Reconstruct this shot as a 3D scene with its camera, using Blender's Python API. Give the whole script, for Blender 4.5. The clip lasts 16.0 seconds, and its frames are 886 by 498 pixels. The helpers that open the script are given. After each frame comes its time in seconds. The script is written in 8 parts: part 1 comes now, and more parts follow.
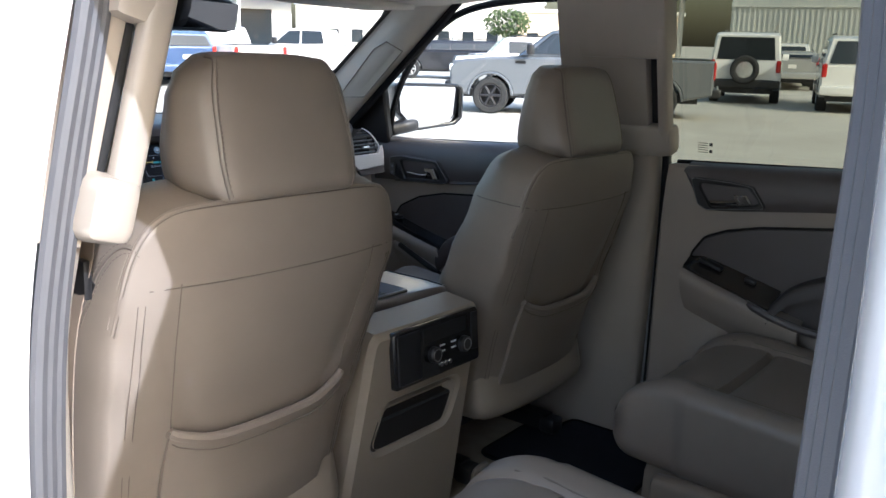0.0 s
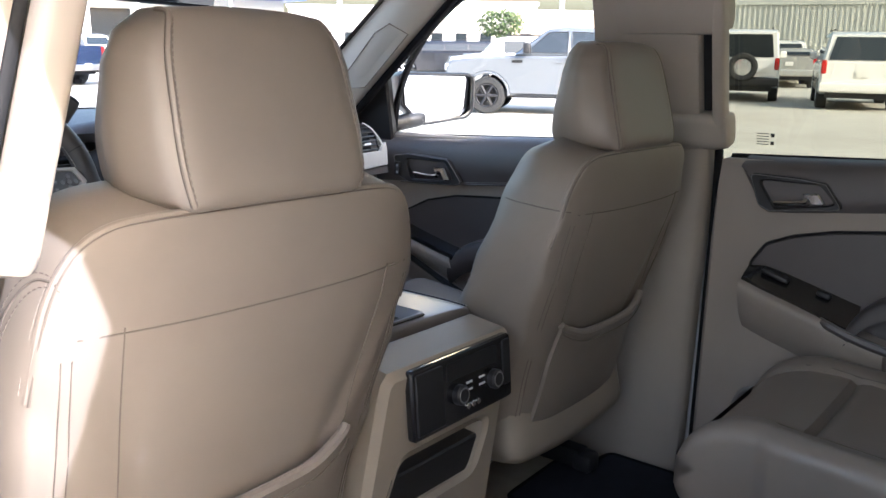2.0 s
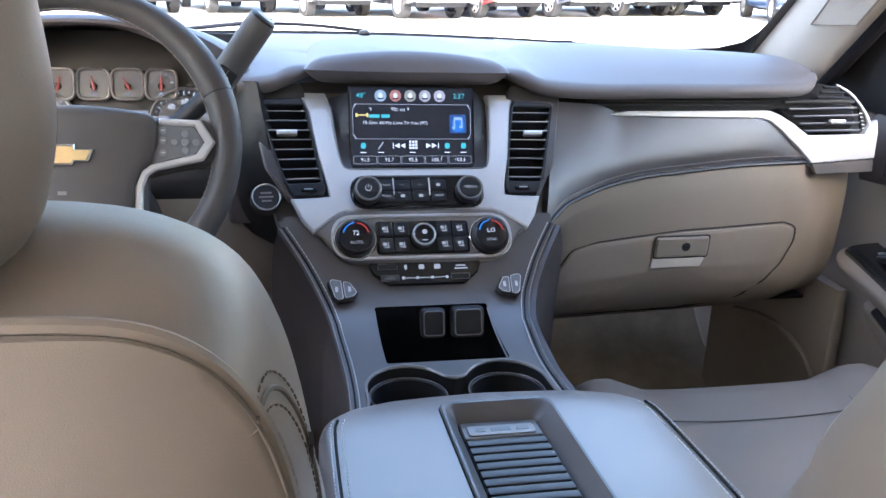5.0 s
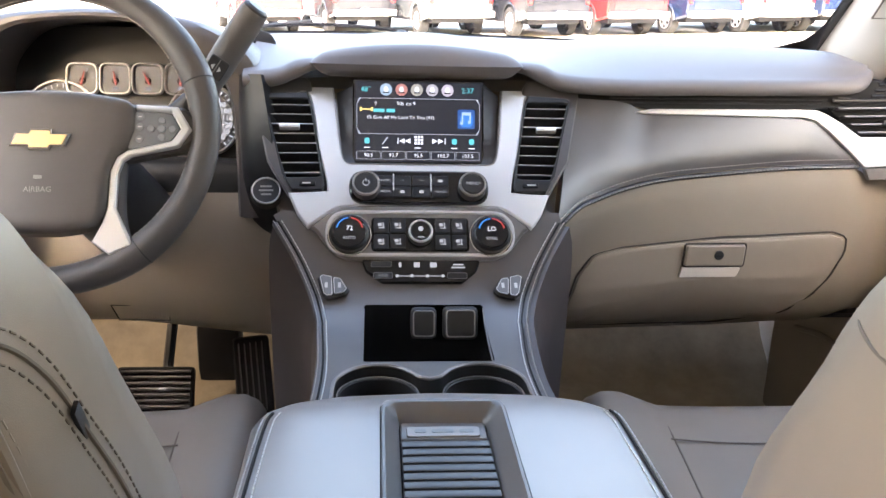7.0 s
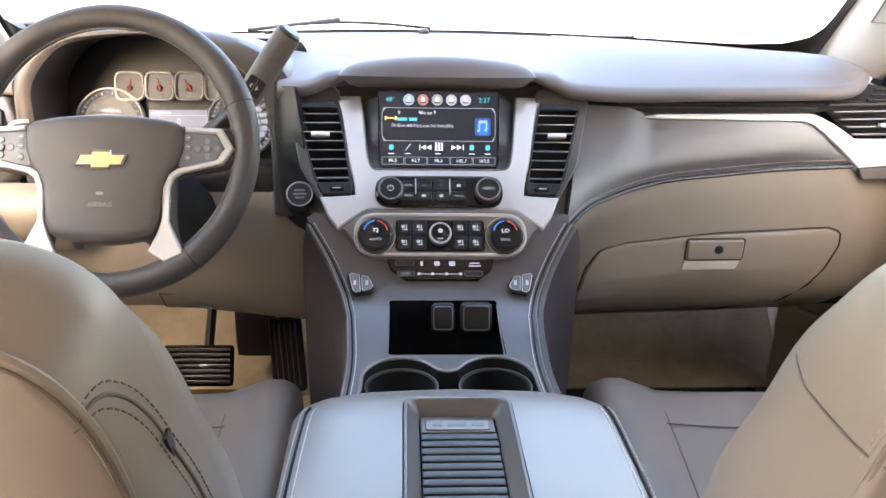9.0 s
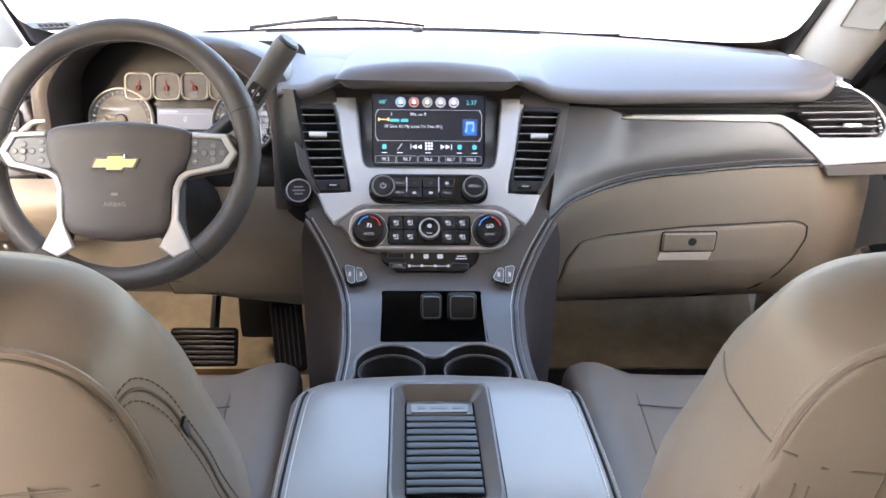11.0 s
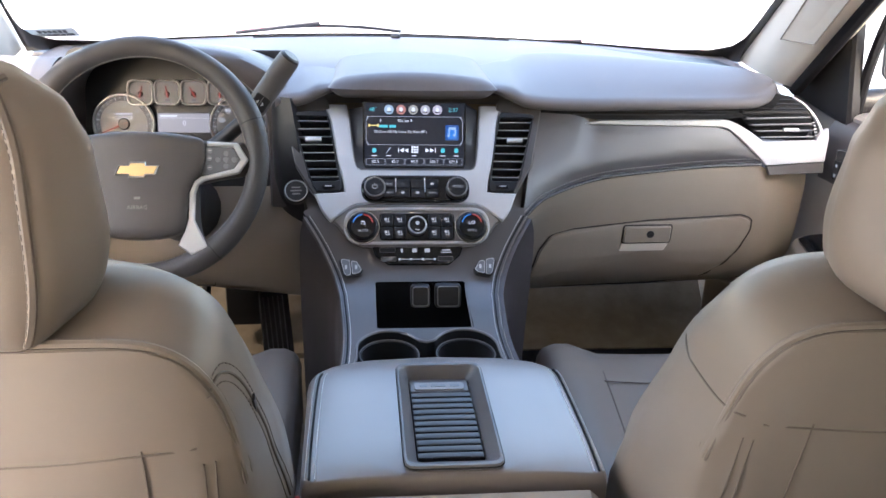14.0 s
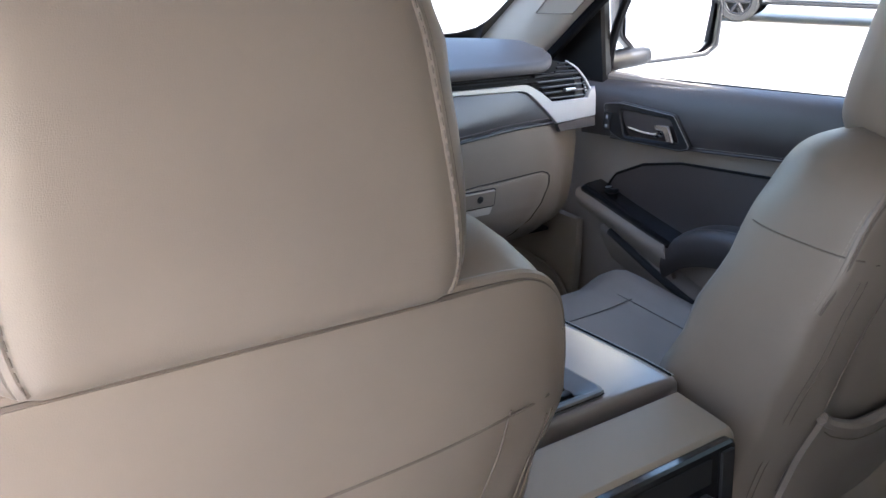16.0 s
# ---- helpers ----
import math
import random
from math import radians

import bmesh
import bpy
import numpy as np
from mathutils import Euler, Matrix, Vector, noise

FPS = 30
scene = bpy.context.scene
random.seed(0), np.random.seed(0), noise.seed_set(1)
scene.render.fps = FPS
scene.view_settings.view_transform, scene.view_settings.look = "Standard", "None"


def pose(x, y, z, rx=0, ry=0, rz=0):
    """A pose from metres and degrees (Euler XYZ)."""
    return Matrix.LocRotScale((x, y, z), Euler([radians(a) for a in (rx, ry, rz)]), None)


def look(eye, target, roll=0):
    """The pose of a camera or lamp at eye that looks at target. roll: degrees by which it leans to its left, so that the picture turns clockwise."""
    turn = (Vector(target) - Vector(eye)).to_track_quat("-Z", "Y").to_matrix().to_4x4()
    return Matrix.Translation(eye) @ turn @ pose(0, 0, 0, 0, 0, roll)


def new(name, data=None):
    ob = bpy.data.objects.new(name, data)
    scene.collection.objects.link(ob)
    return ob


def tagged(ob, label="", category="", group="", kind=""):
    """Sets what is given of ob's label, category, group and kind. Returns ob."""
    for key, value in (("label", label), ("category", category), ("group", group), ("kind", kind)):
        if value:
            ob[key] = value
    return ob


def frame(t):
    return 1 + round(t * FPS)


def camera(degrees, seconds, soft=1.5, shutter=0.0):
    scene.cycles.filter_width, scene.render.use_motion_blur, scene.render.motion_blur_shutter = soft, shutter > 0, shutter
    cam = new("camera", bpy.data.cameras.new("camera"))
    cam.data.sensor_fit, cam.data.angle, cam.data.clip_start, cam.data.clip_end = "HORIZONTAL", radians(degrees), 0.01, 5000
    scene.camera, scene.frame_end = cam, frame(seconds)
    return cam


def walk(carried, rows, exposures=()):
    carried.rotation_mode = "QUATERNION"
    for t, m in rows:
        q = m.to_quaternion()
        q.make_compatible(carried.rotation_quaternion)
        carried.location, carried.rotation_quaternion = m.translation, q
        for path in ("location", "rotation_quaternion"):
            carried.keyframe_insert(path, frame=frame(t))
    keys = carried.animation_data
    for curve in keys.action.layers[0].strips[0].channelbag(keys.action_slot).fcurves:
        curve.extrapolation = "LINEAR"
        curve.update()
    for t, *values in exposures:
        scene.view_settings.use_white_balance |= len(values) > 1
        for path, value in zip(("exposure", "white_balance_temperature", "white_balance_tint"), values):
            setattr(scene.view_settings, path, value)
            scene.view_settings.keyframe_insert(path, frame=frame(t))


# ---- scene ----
cam = camera(54.6, 16.0)
PATH = [
    (0, (-1.261, -1.77, 1.601), (0.281, -0.572, 1.168), 2.2),
    (0.5, (-1.279, -1.775, 1.593), (0.262, -0.577, 1.16), 2.1),
    (1, (-1.29, -1.784, 1.582), (0.25, -0.583, 1.155), 1.9),
    (1.5, (-1.195, -1.695, 1.565), (0.347, -0.496, 1.132), 2.0),
    (2, (-1.045, -1.54, 1.552), (0.504, -0.35, 1.124), 1.6),
    (2.5, (-0.902, -1.36, 1.563), (0.657, -0.187, 1.124), 1.7),
    (3, (-0.765, -1.215, 1.573), (0.808, -0.069, 1.115), 1.8),
    (3.5, (-0.583, -1.126, 1.573), (0.898, 0.129, 1.088), 2.0),
    (4, (-0.439, -1.153, 1.535), (0.663, 0.439, 1.034), 2.6),
    (4.5, (-0.322, -1.172, 1.553), (0.386, 0.605, 0.968), 3.0),
    (5, (-0.218, -1.17, 1.533), (0.19, 0.688, 0.915), 2.4),
    (5.2, (-0.189, -1.164, 1.508), (0.156, 0.713, 0.91), 2.2),
    (7.3, (-0.058, -1.157, 1.5), (0.088, 0.749, 0.912), 1.6),
    (7.5, (-0.06, -1.171, 1.514), (0.08, 0.731, 0.91), 1.6),
    (8, (-0.059, -1.194, 1.539), (0.061, 0.7, 0.905), 1.4),
    (8.5, (-0.058, -1.219, 1.567), (0.042, 0.665, 0.902), 1.1),
    (9, (-0.057, -1.242, 1.593), (0.036, 0.635, 0.907), 1.1),
    (11.5, (-0.036, -1.34, 1.667), (0.048, 0.512, 0.917), 1.1),
    (12, (-0.034, -1.36, 1.68), (0.048, 0.491, 0.926), 1.0),
    (12.5, (-0.033, -1.381, 1.691), (0.051, 0.469, 0.938), 1.0),
    (13, (-0.033, -1.4, 1.707), (0.05, 0.448, 0.947), 1.1),
    (13.5, (-0.043, -1.429, 1.72), (0.045, 0.42, 0.962), 1.1),
    (14, (-0.108, -1.442, 1.725), (0.093, 0.39, 0.949), 2.1),
    (14.5, (-0.238, -1.443, 1.725), (0.144, 0.352, 0.928), 3.0),
    (15, (-0.341, -1.414, 1.695), (0.274, 0.318, 0.906), 2.8),
    (15.5, (-0.466, -1.346, 1.665), (0.384, 0.301, 0.914), 2.3),
    (16, (-0.617, -1.231, 1.592), (0.529, 0.271, 0.936), 2.0),
]
# the camera's own exposure opens up as it goes into the dark cabin
EXPOSURE = [
    (0.0, 1.5, 5200, 12), (0.5, 1.64, 5200, 14), (1.0, 1.68, 5300, 14), (1.5, 2.1, 5350, 15), (2.0, 2.28, 5350, 16), (2.5, 2.45, 5050, 16), (3.0, 2.2, 4850, 15), (3.5, 1.98, 4750, 12), (4.0, 2.25, 4850, 14), (4.5, 2.72, 5100, 16), (5.0, 3.42, 5400, 18),
    (7.5, 3.88, 6400, 20), (9.0, 3.86, 6300, 20), (12.5, 3.60, 5900, 19), (14.0, 3.45, 5750, 19), (15.0, 3.38, 5600, 19), (15.5, 3.12, 5350, 17), (16.0, 2.55, 5150, 16),
]
walk(cam, [(t, look(eye, target, roll)) for t, eye, target, roll in PATH], EXPOSURE)

# ---- world and light ----
SUN_FROM = Vector((-0.16, -0.84, 0.52)).normalized()
world = bpy.data.worlds.new("sky")
scene.world = world
world.use_nodes = True
wn = world.node_tree.nodes
wl = world.node_tree.links
sky = wn.new("ShaderNodeTexSky")
sky.sky_type = "NISHITA"
sky.sun_disc = False
sky.sun_elevation = math.asin(SUN_FROM.z)
sky.sun_rotation = math.atan2(SUN_FROM.x, SUN_FROM.y)
sky.air_density = 1.7
sky.ozone_density = 0.4
sky.dust_density = 6.5
wn["Background"].inputs["Strength"].default_value = 0.15
wl.new(sky.outputs["Color"], wn["Background"].inputs["Color"])
sun = new("sun", bpy.data.lights.new("sun", "SUN"))
sun.data.energy = 2.4
sun.data.angle = radians(0.5)
sun.data.color = (1.0, 0.95, 0.87)
sun.matrix_world = look(SUN_FROM * 30, (0, 0, 1))
# an added lamp in the open rear door that tops up the sky's light
opening = new("door_opening_light", bpy.data.lights.new("door_opening_light", "AREA"))
opening.data.shape = "RECTANGLE"
opening.data.size = 0.75
opening.data.size_y = 0.90
opening.data.energy = 0.09
opening.data.spread = radians(85)
opening.data.color = (1.0, 0.98, 0.95)
opening.matrix_world = look((-0.84, -1.28, 1.28), (1.0, -1.20, 0.85))

# ---- mesh tools ----
def lerp(a, b, t):
    return a + (b - a) * t


def curve(keys, x):
    """Smooth value at x from a few (x, value) keys."""
    if x <= keys[0][0]:
        return keys[0][1]
    for (x0, v0), (x1, v1) in zip(keys, keys[1:]):
        if x <= x1:
            t = (x - x0) / (x1 - x0)
            t = t * t * (3 - 2 * t)
            return v0 + (v1 - v0) * t
    return keys[-1][1]


def thing(name, label, category, at=(0, 0, 0), group="", kind=""):
    ob = new(name)
    ob.empty_display_size = 0.05
    ob.matrix_basis = Matrix.Translation(at)
    ob["base"] = tuple(float(c) for c in at)
    return tagged(ob, label, category, group, kind)


def finish(me, mat, sharp=38):
    me.shade_smooth()
    if sharp is not None:
        me.set_sharp_from_angle(angle=radians(sharp))
    for m in (mat if isinstance(mat, (list, tuple)) else [mat]):
        me.materials.append(m)
    return me


def part(name, bm, material, parent=None, label="", sharp=38, kind=""):
    """Links a bmesh, made in the place's own metres, as one mesh object under a thing or a part."""
    me = bpy.data.meshes.new(name)
    bmesh.ops.recalc_face_normals(bm, faces=bm.faces)
    bm.to_mesh(me)
    bm.free()
    finish(me, material, sharp)
    ob = new(name, me)
    hang(ob, parent)
    return tagged(ob, label, kind=kind)


def hang(ob, parent):
    """Hangs ob under a thing or a part; below a sub-part it goes to the part above."""
    while parent and parent.parent and parent.parent.parent:
        parent = parent.parent
    if parent:
        ob.parent = parent
        if parent.type == "EMPTY" and "base" in parent:
            ob.matrix_parent_inverse = Matrix.Translation(parent["base"]).inverted()


def face_in(ob, inside=Vector((0, -0.9, 1.4))):
    """Turns a pane's faces towards the cabin."""
    for p in ob.data.polygons:
        if p.normal.dot(inside - p.center) < 0:
            p.flip()
    ob.visible_shadow = ob.data.materials[0] == PRIVACY
    return ob


def faces_from(bm, rows, closed=False, cap=False):
    """Quads between rows of points; closed: each row is a ring."""
    vs = [[bm.verts.new(p) for p in row] for row in rows]
    for a, b in zip(vs, vs[1:]):
        n = len(a)
        for i in range(n if closed else n - 1):
            j = (i + 1) % n
            try:
                bm.faces.new((a[i], a[j], b[j], b[i]))
            except ValueError:
                pass
    if cap:
        for ring in (vs[0], vs[-1]):
            try:
                bm.faces.new(ring)
            except ValueError:
                pass
    return vs


def rbox(size, r, at=(0, 0, 0), n=5, warp=None, bm=None, m=None):
    """A box with rounded edges; warp moves its points in the box's own frame, m places it."""
    bm = bm or bmesh.new()
    h = [s / 2 for s in size]
    r = min(r, *h)
    k = max(2, n)
    grid = []
    for i in range(k + 1):
        grid.append(-1 + 2 * i / k)
    made = {}

    def vert(p):
        key = tuple(round(c, 5) for c in p)
        if key not in made:
            q = [math.copysign(max(abs(c) ** 0.8, 0), c) * hh for c, hh in zip(p, h)]
            core = [max(-(hh - r), min(hh - r, c)) for c, hh in zip(q, h)]
            d = Vector([a - b for a, b in zip(q, core)])
            if d.length > 1e-9:
                d = d.normalized() * r
            v = Vector(core) + d
            if warp:
                v = Vector(warp(v.x, v.y, v.z))
            v = (m @ v) if m else v + Vector(at)
            made[key] = bm.verts.new(v)
        return made[key]

    for axis in range(3):
        for side in (-1, 1):
            for i in range(k):
                for j in range(k):
                    quad = []
                    for a, b in ((0, 0), (1, 0), (1, 1), (0, 1)):
                        p = [0, 0, 0]
                        p[axis] = side
                        p[(axis + 1) % 3] = grid[i + a]
                        p[(axis + 2) % 3] = grid[j + b]
                        quad.append(vert(p))
                    if side < 0:
                        quad.reverse()
                    try:
                        bm.faces.new(quad)
                    except ValueError:
                        pass
    return bm


def rounded(pts, r, n=4):
    """The polygon with its corners rounded; r: one radius or one for each corner."""
    out = []
    k = len(pts)
    for i in range(k):
        p0, p, p1 = (Vector(pts[(i + d) % k]) for d in (-1, 0, 1))
        rad = r[i] if isinstance(r, (list, tuple)) else r
        a, b = p0 - p, p1 - p
        if rad <= 0 or a.length < 1e-6 or b.length < 1e-6:
            out.append(tuple(p))
            continue
        ang = a.angle(b)
        cut = min(rad / max(math.tan(ang / 2), 0.05), a.length * 0.49, b.length * 0.49)
        s, e = p + a.normalized() * cut, p + b.normalized() * cut
        for j in range(n + 1):
            t = j / n
            q = s * (1 - t) ** 2 + p * 2 * t * (1 - t) + e * t * t
            out.append(tuple(q))
    return out


def inset(pts, d):
    k = len(pts)
    area = sum(pts[i][0] * pts[(i + 1) % k][1] - pts[(i + 1) % k][0] * pts[i][1] for i in range(k))
    sgn = 1 if area > 0 else -1
    out = []
    for i in range(k):
        a = Vector(pts[i]) - Vector(pts[i - 1])
        b = Vector(pts[(i + 1) % k]) - Vector(pts[i])
        na = Vector((-a.y, a.x)).normalized() if a.length > 1e-9 else Vector((0, 0))
        nb = Vector((-b.y, b.x)).normalized() if b.length > 1e-9 else na
        m = na + nb
        m = m.normalized() if m.length > 1e-6 else na
        c = max(m.dot(nb), 0.5)
        out.append(tuple(Vector(pts[i]) + m * (sgn * d / c)))
    return out


def plate(pts, m, t, bevel=0.002, base=0.0, bm=None):
    """A flat piece with the outline pts, thickness t along m's z, its front edge eased."""
    bm = bm or bmesh.new()
    bevel = min(bevel, t * 0.49)
    rings = [[m @ Vector((x, y, base)) for x, y in pts],
             [m @ Vector((x, y, base + t - bevel)) for x, y in pts],
             [m @ Vector((x, y, base + t)) for x, y in inset(pts, bevel)]]
    vs = faces_from(bm, rings, closed=True)
    bm.faces.new(vs[-1])
    bm.faces.new(list(reversed(vs[0])))
    return bm


def resample(pts, n):
    p = [Vector(q) for q in pts]
    p.append(p[0])
    d = [0]
    for a, b in zip(p, p[1:]):
        d.append(d[-1] + (b - a).length)
    out = []
    j = 0
    for i in range(n):
        s = d[-1] * i / n
        while d[j + 1] < s:
            j += 1
        seg = d[j + 1] - d[j]
        out.append(tuple(p[j].lerp(p[j + 1], (s - d[j]) / seg if seg > 1e-9 else 0)))
    return out


def by_angle(pts, n):
    """n points of the outline at even angles round its middle, so that two outlines match."""
    cx = (min(p[0] for p in pts) + max(p[0] for p in pts)) / 2
    cy = (min(p[1] for p in pts) + max(p[1] for p in pts)) / 2
    k = len(pts)
    out = []
    for i in range(n):
        a = 2 * math.pi * i / n
        dx, dy = math.cos(a), math.sin(a)
        best = None
        for j in range(k):
            x0, y0 = pts[j][0] - cx, pts[j][1] - cy
            x1, y1 = pts[(j + 1) % k][0] - cx, pts[(j + 1) % k][1] - cy
            det = dx * (y0 - y1) - dy * (x0 - x1)
            if abs(det) < 1e-12:
                continue
            t = (x0 * (y0 - y1) - y0 * (x0 - x1)) / det
            s = (dx * y0 - dy * x0) / det
            if -1e-6 <= s <= 1 + 1e-6 and t > 0 and (best is None or t > best):
                best = t
        out.append((cx + dx * best, cy + dy * best))
    return out


def ring_plate(outer, inner, m, t, bevel=0.002, n=72, depth=None, bm=None):
    """A flat frame between two outlines; depth: how far its inner wall goes back."""
    bm = bm or bmesh.new()
    o, i = by_angle(outer, n), by_angle(inner, n)
    back = -(depth or 0.0)
    rows = [[m @ Vector((x, y, 0)) for x, y in o],
            [m @ Vector((x, y, t - bevel)) for x, y in o],
            [m @ Vector((x, y, t)) for x, y in inset(o, bevel)],
            [m @ Vector((x, y, t)) for x, y in inset(i, -bevel)],
            [m @ Vector((x, y, t - bevel)) for x, y in i],
            [m @ Vector((x, y, back)) for x, y in i]]
    faces_from(bm, rows, closed=True)
    return bm


def spline(pts, n, closed=False):
    """n points along a Catmull-Rom curve through pts."""
    p = [Vector(q) for q in pts]
    k = len(p)
    segs = k if closed else k - 1
    out = []
    count = n if closed else n - 1
    for i in range(n):
        u = i / count * segs
        s = min(int(u), segs - 1)
        t = u - s

        def at(j):
            if closed:
                return p[j % k]
            if j < 0:
                return p[0] * 2 - p[1]
            if j >= k:
                return p[-1] * 2 - p[-2]
            return p[j]
        a, b, c, d = at(s - 1), at(s), at(s + 1), at(s + 2)
        out.append(0.5 * ((2 * b) + (c - a) * t + (2 * a - 5 * b + 4 * c - d) * t * t + (3 * b - a - 3 * c + d) * t ** 3))
    return out


def tube(path, r, n=8, closed=False, flat=1.0, bm=None, caps=True):
    """A round bar along a path; r: radius or one for each point."""
    bm = bm or bmesh.new()
    p = [Vector(q) for q in path]
    k = len(p)
    up = None
    rows = []
    for i in range(k):
        a = p[(i - 1) % k] if (closed or i) else p[i]
        b = p[(i + 1) % k] if (closed or i < k - 1) else p[i]
        d = (b - a).normalized()
        if up is None:
            up = d.orthogonal().normalized()
        else:
            up = (up - d * up.dot(d))
            up = up.normalized() if up.length > 1e-6 else d.orthogonal().normalized()
        side = d.cross(up)
        rad = r[i] if isinstance(r, (list, tuple)) else r
        rows.append([p[i] + (up * math.cos(2 * math.pi * j / n) + side * math.sin(2 * math.pi * j / n) * flat) * rad for j in range(n)])
    if closed:
        rows.append(rows[0])
        vs = faces_from(bm, rows, closed=True)
        bmesh.ops.remove_doubles(bm, verts=vs[0] + vs[-1], dist=1e-6)
    else:
        faces_from(bm, rows, closed=True, cap=caps)
    return bm


def skin(rows, nu, nv, thick=0.0, bm=None):
    """A smooth surface through a few rows of points; thick: metres that it is given on its back."""
    bm = bm or bmesh.new()
    cols = [spline(row, nu) for row in rows]
    grid = [spline([c[i] for c in cols], nv) for i in range(nu)]
    if not thick:
        faces_from(bm, grid)
        return bm
    nrm = []
    for i in range(nu):
        line = []
        for j in range(nv):
            du = grid[min(i + 1, nu - 1)][j] - grid[max(i - 1, 0)][j]
            dv = grid[i][min(j + 1, nv - 1)] - grid[i][max(j - 1, 0)]
            c = du.cross(dv)
            line.append(c.normalized() if c.length > 1e-12 else Vector((0, 0, 1)))
        nrm.append(line)
    back = [[grid[i][j] - nrm[i][j] * thick for j in range(nv)] for i in range(nu)]
    a = faces_from(bm, grid)
    b = faces_from(bm, back)
    edge = [(i, 0) for i in range(nu)] + [(nu - 1, j) for j in range(1, nv)] + [(i, nv - 1) for i in range(nu - 2, -1, -1)] + [(0, j) for j in range(nv - 2, 0, -1)]
    for e in range(len(edge)):
        (i, j), (k, l) = edge[e], edge[(e + 1) % len(edge)]
        bm.faces.new((a[i][j], a[k][l], b[k][l], b[i][j]))
    return bm


def disc(m, r, t, bevel=0.001, n=28, base=0.0, bm=None):
    return plate([(r * math.cos(2 * math.pi * i / n), r * math.sin(2 * math.pi * i / n)) for i in range(n)], m, t, bevel, base, bm)


def ring(m, r0, r1, t, bevel=0.001, n=36, bm=None):
    o = [(r1 * math.cos(2 * math.pi * i / n), r1 * math.sin(2 * math.pi * i / n)) for i in range(n)]
    i_ = [(r0 * math.cos(2 * math.pi * i / n), r0 * math.sin(2 * math.pi * i / n)) for i in range(n)]
    return ring_plate(o, i_, m, t, bevel, n, bm=bm)


def box(x0, x1, y0, y1, z0, z1, bm=None):
    bm = bm or bmesh.new()
    v = [bm.verts.new((x, y, z)) for x in (x0, x1) for y in (y0, y1) for z in (z0, z1)]
    for f in ((0, 1, 3, 2), (4, 6, 7, 5), (0, 4, 5, 1), (2, 3, 7, 6), (0, 2, 6, 4), (1, 5, 7, 3)):
        bm.faces.new([v[i] for i in f])
    return bm


def rect(x0, y0, x1, y1, r=0.0, n=4):
    p = [(x0, y0), (x1, y0), (x1, y1), (x0, y1)]
    return rounded(p, r, n) if r else p


def stitches(path, step=0.0055, long=0.0036, r=0.0006, lift=(0, 0, 0), bm=None):
    """A row of short threads along a path."""
    bm = bm or bmesh.new()
    p = [Vector(q) + Vector(lift) for q in path]
    d = [0]
    for a, b in zip(p, p[1:]):
        d.append(d[-1] + (b - a).length)
    s = 0.0
    j = 0
    while s + long < d[-1]:
        while d[j + 1] < s:
            j += 1
        seg = max(d[j + 1] - d[j], 1e-9)
        way = (p[j + 1] - p[j]).normalized()
        a = p[j].lerp(p[j + 1], (s - d[j]) / seg)
        tube([a, a + way * long], r, 5, bm=bm)
        s += step
    return bm


def text_part(words, size, m, material, parent, name="lettering", label=""):
    """Words in the built-in font as a thin mesh, centred at m."""
    cu = bpy.data.curves.new(name, "FONT")
    cu.body = words
    cu.size = size
    cu.align_x = "CENTER"
    cu.align_y = "CENTER"
    cu.extrude = size * 0.01
    cu.resolution_u = 2
    ob = bpy.data.objects.new(name, cu)
    me = bpy.data.meshes.new_from_object(ob)
    bpy.data.objects.remove(ob)
    bpy.data.curves.remove(cu)
    me.transform(m)
    me.name = name
    me.materials.clear()
    me.materials.append(material)
    o = new(name, me)
    hang(o, parent)
    return tagged(o, label)


def plane_frame(origin, u, v):
    """The pose whose x is u, whose y is nearest to v and whose z stands out of the plane."""
    u = Vector(u).normalized()
    w = u.cross(Vector(v)).normalized()
    v = w.cross(u)
    m = Matrix((u, v, w)).transposed().to_4x4()
    m.translation = Vector(origin)
    return m


# ---- materials ----
def tex_coord(nt):
    n = nt.nodes.new("ShaderNodeTexCoord")
    return n.outputs["Object"]


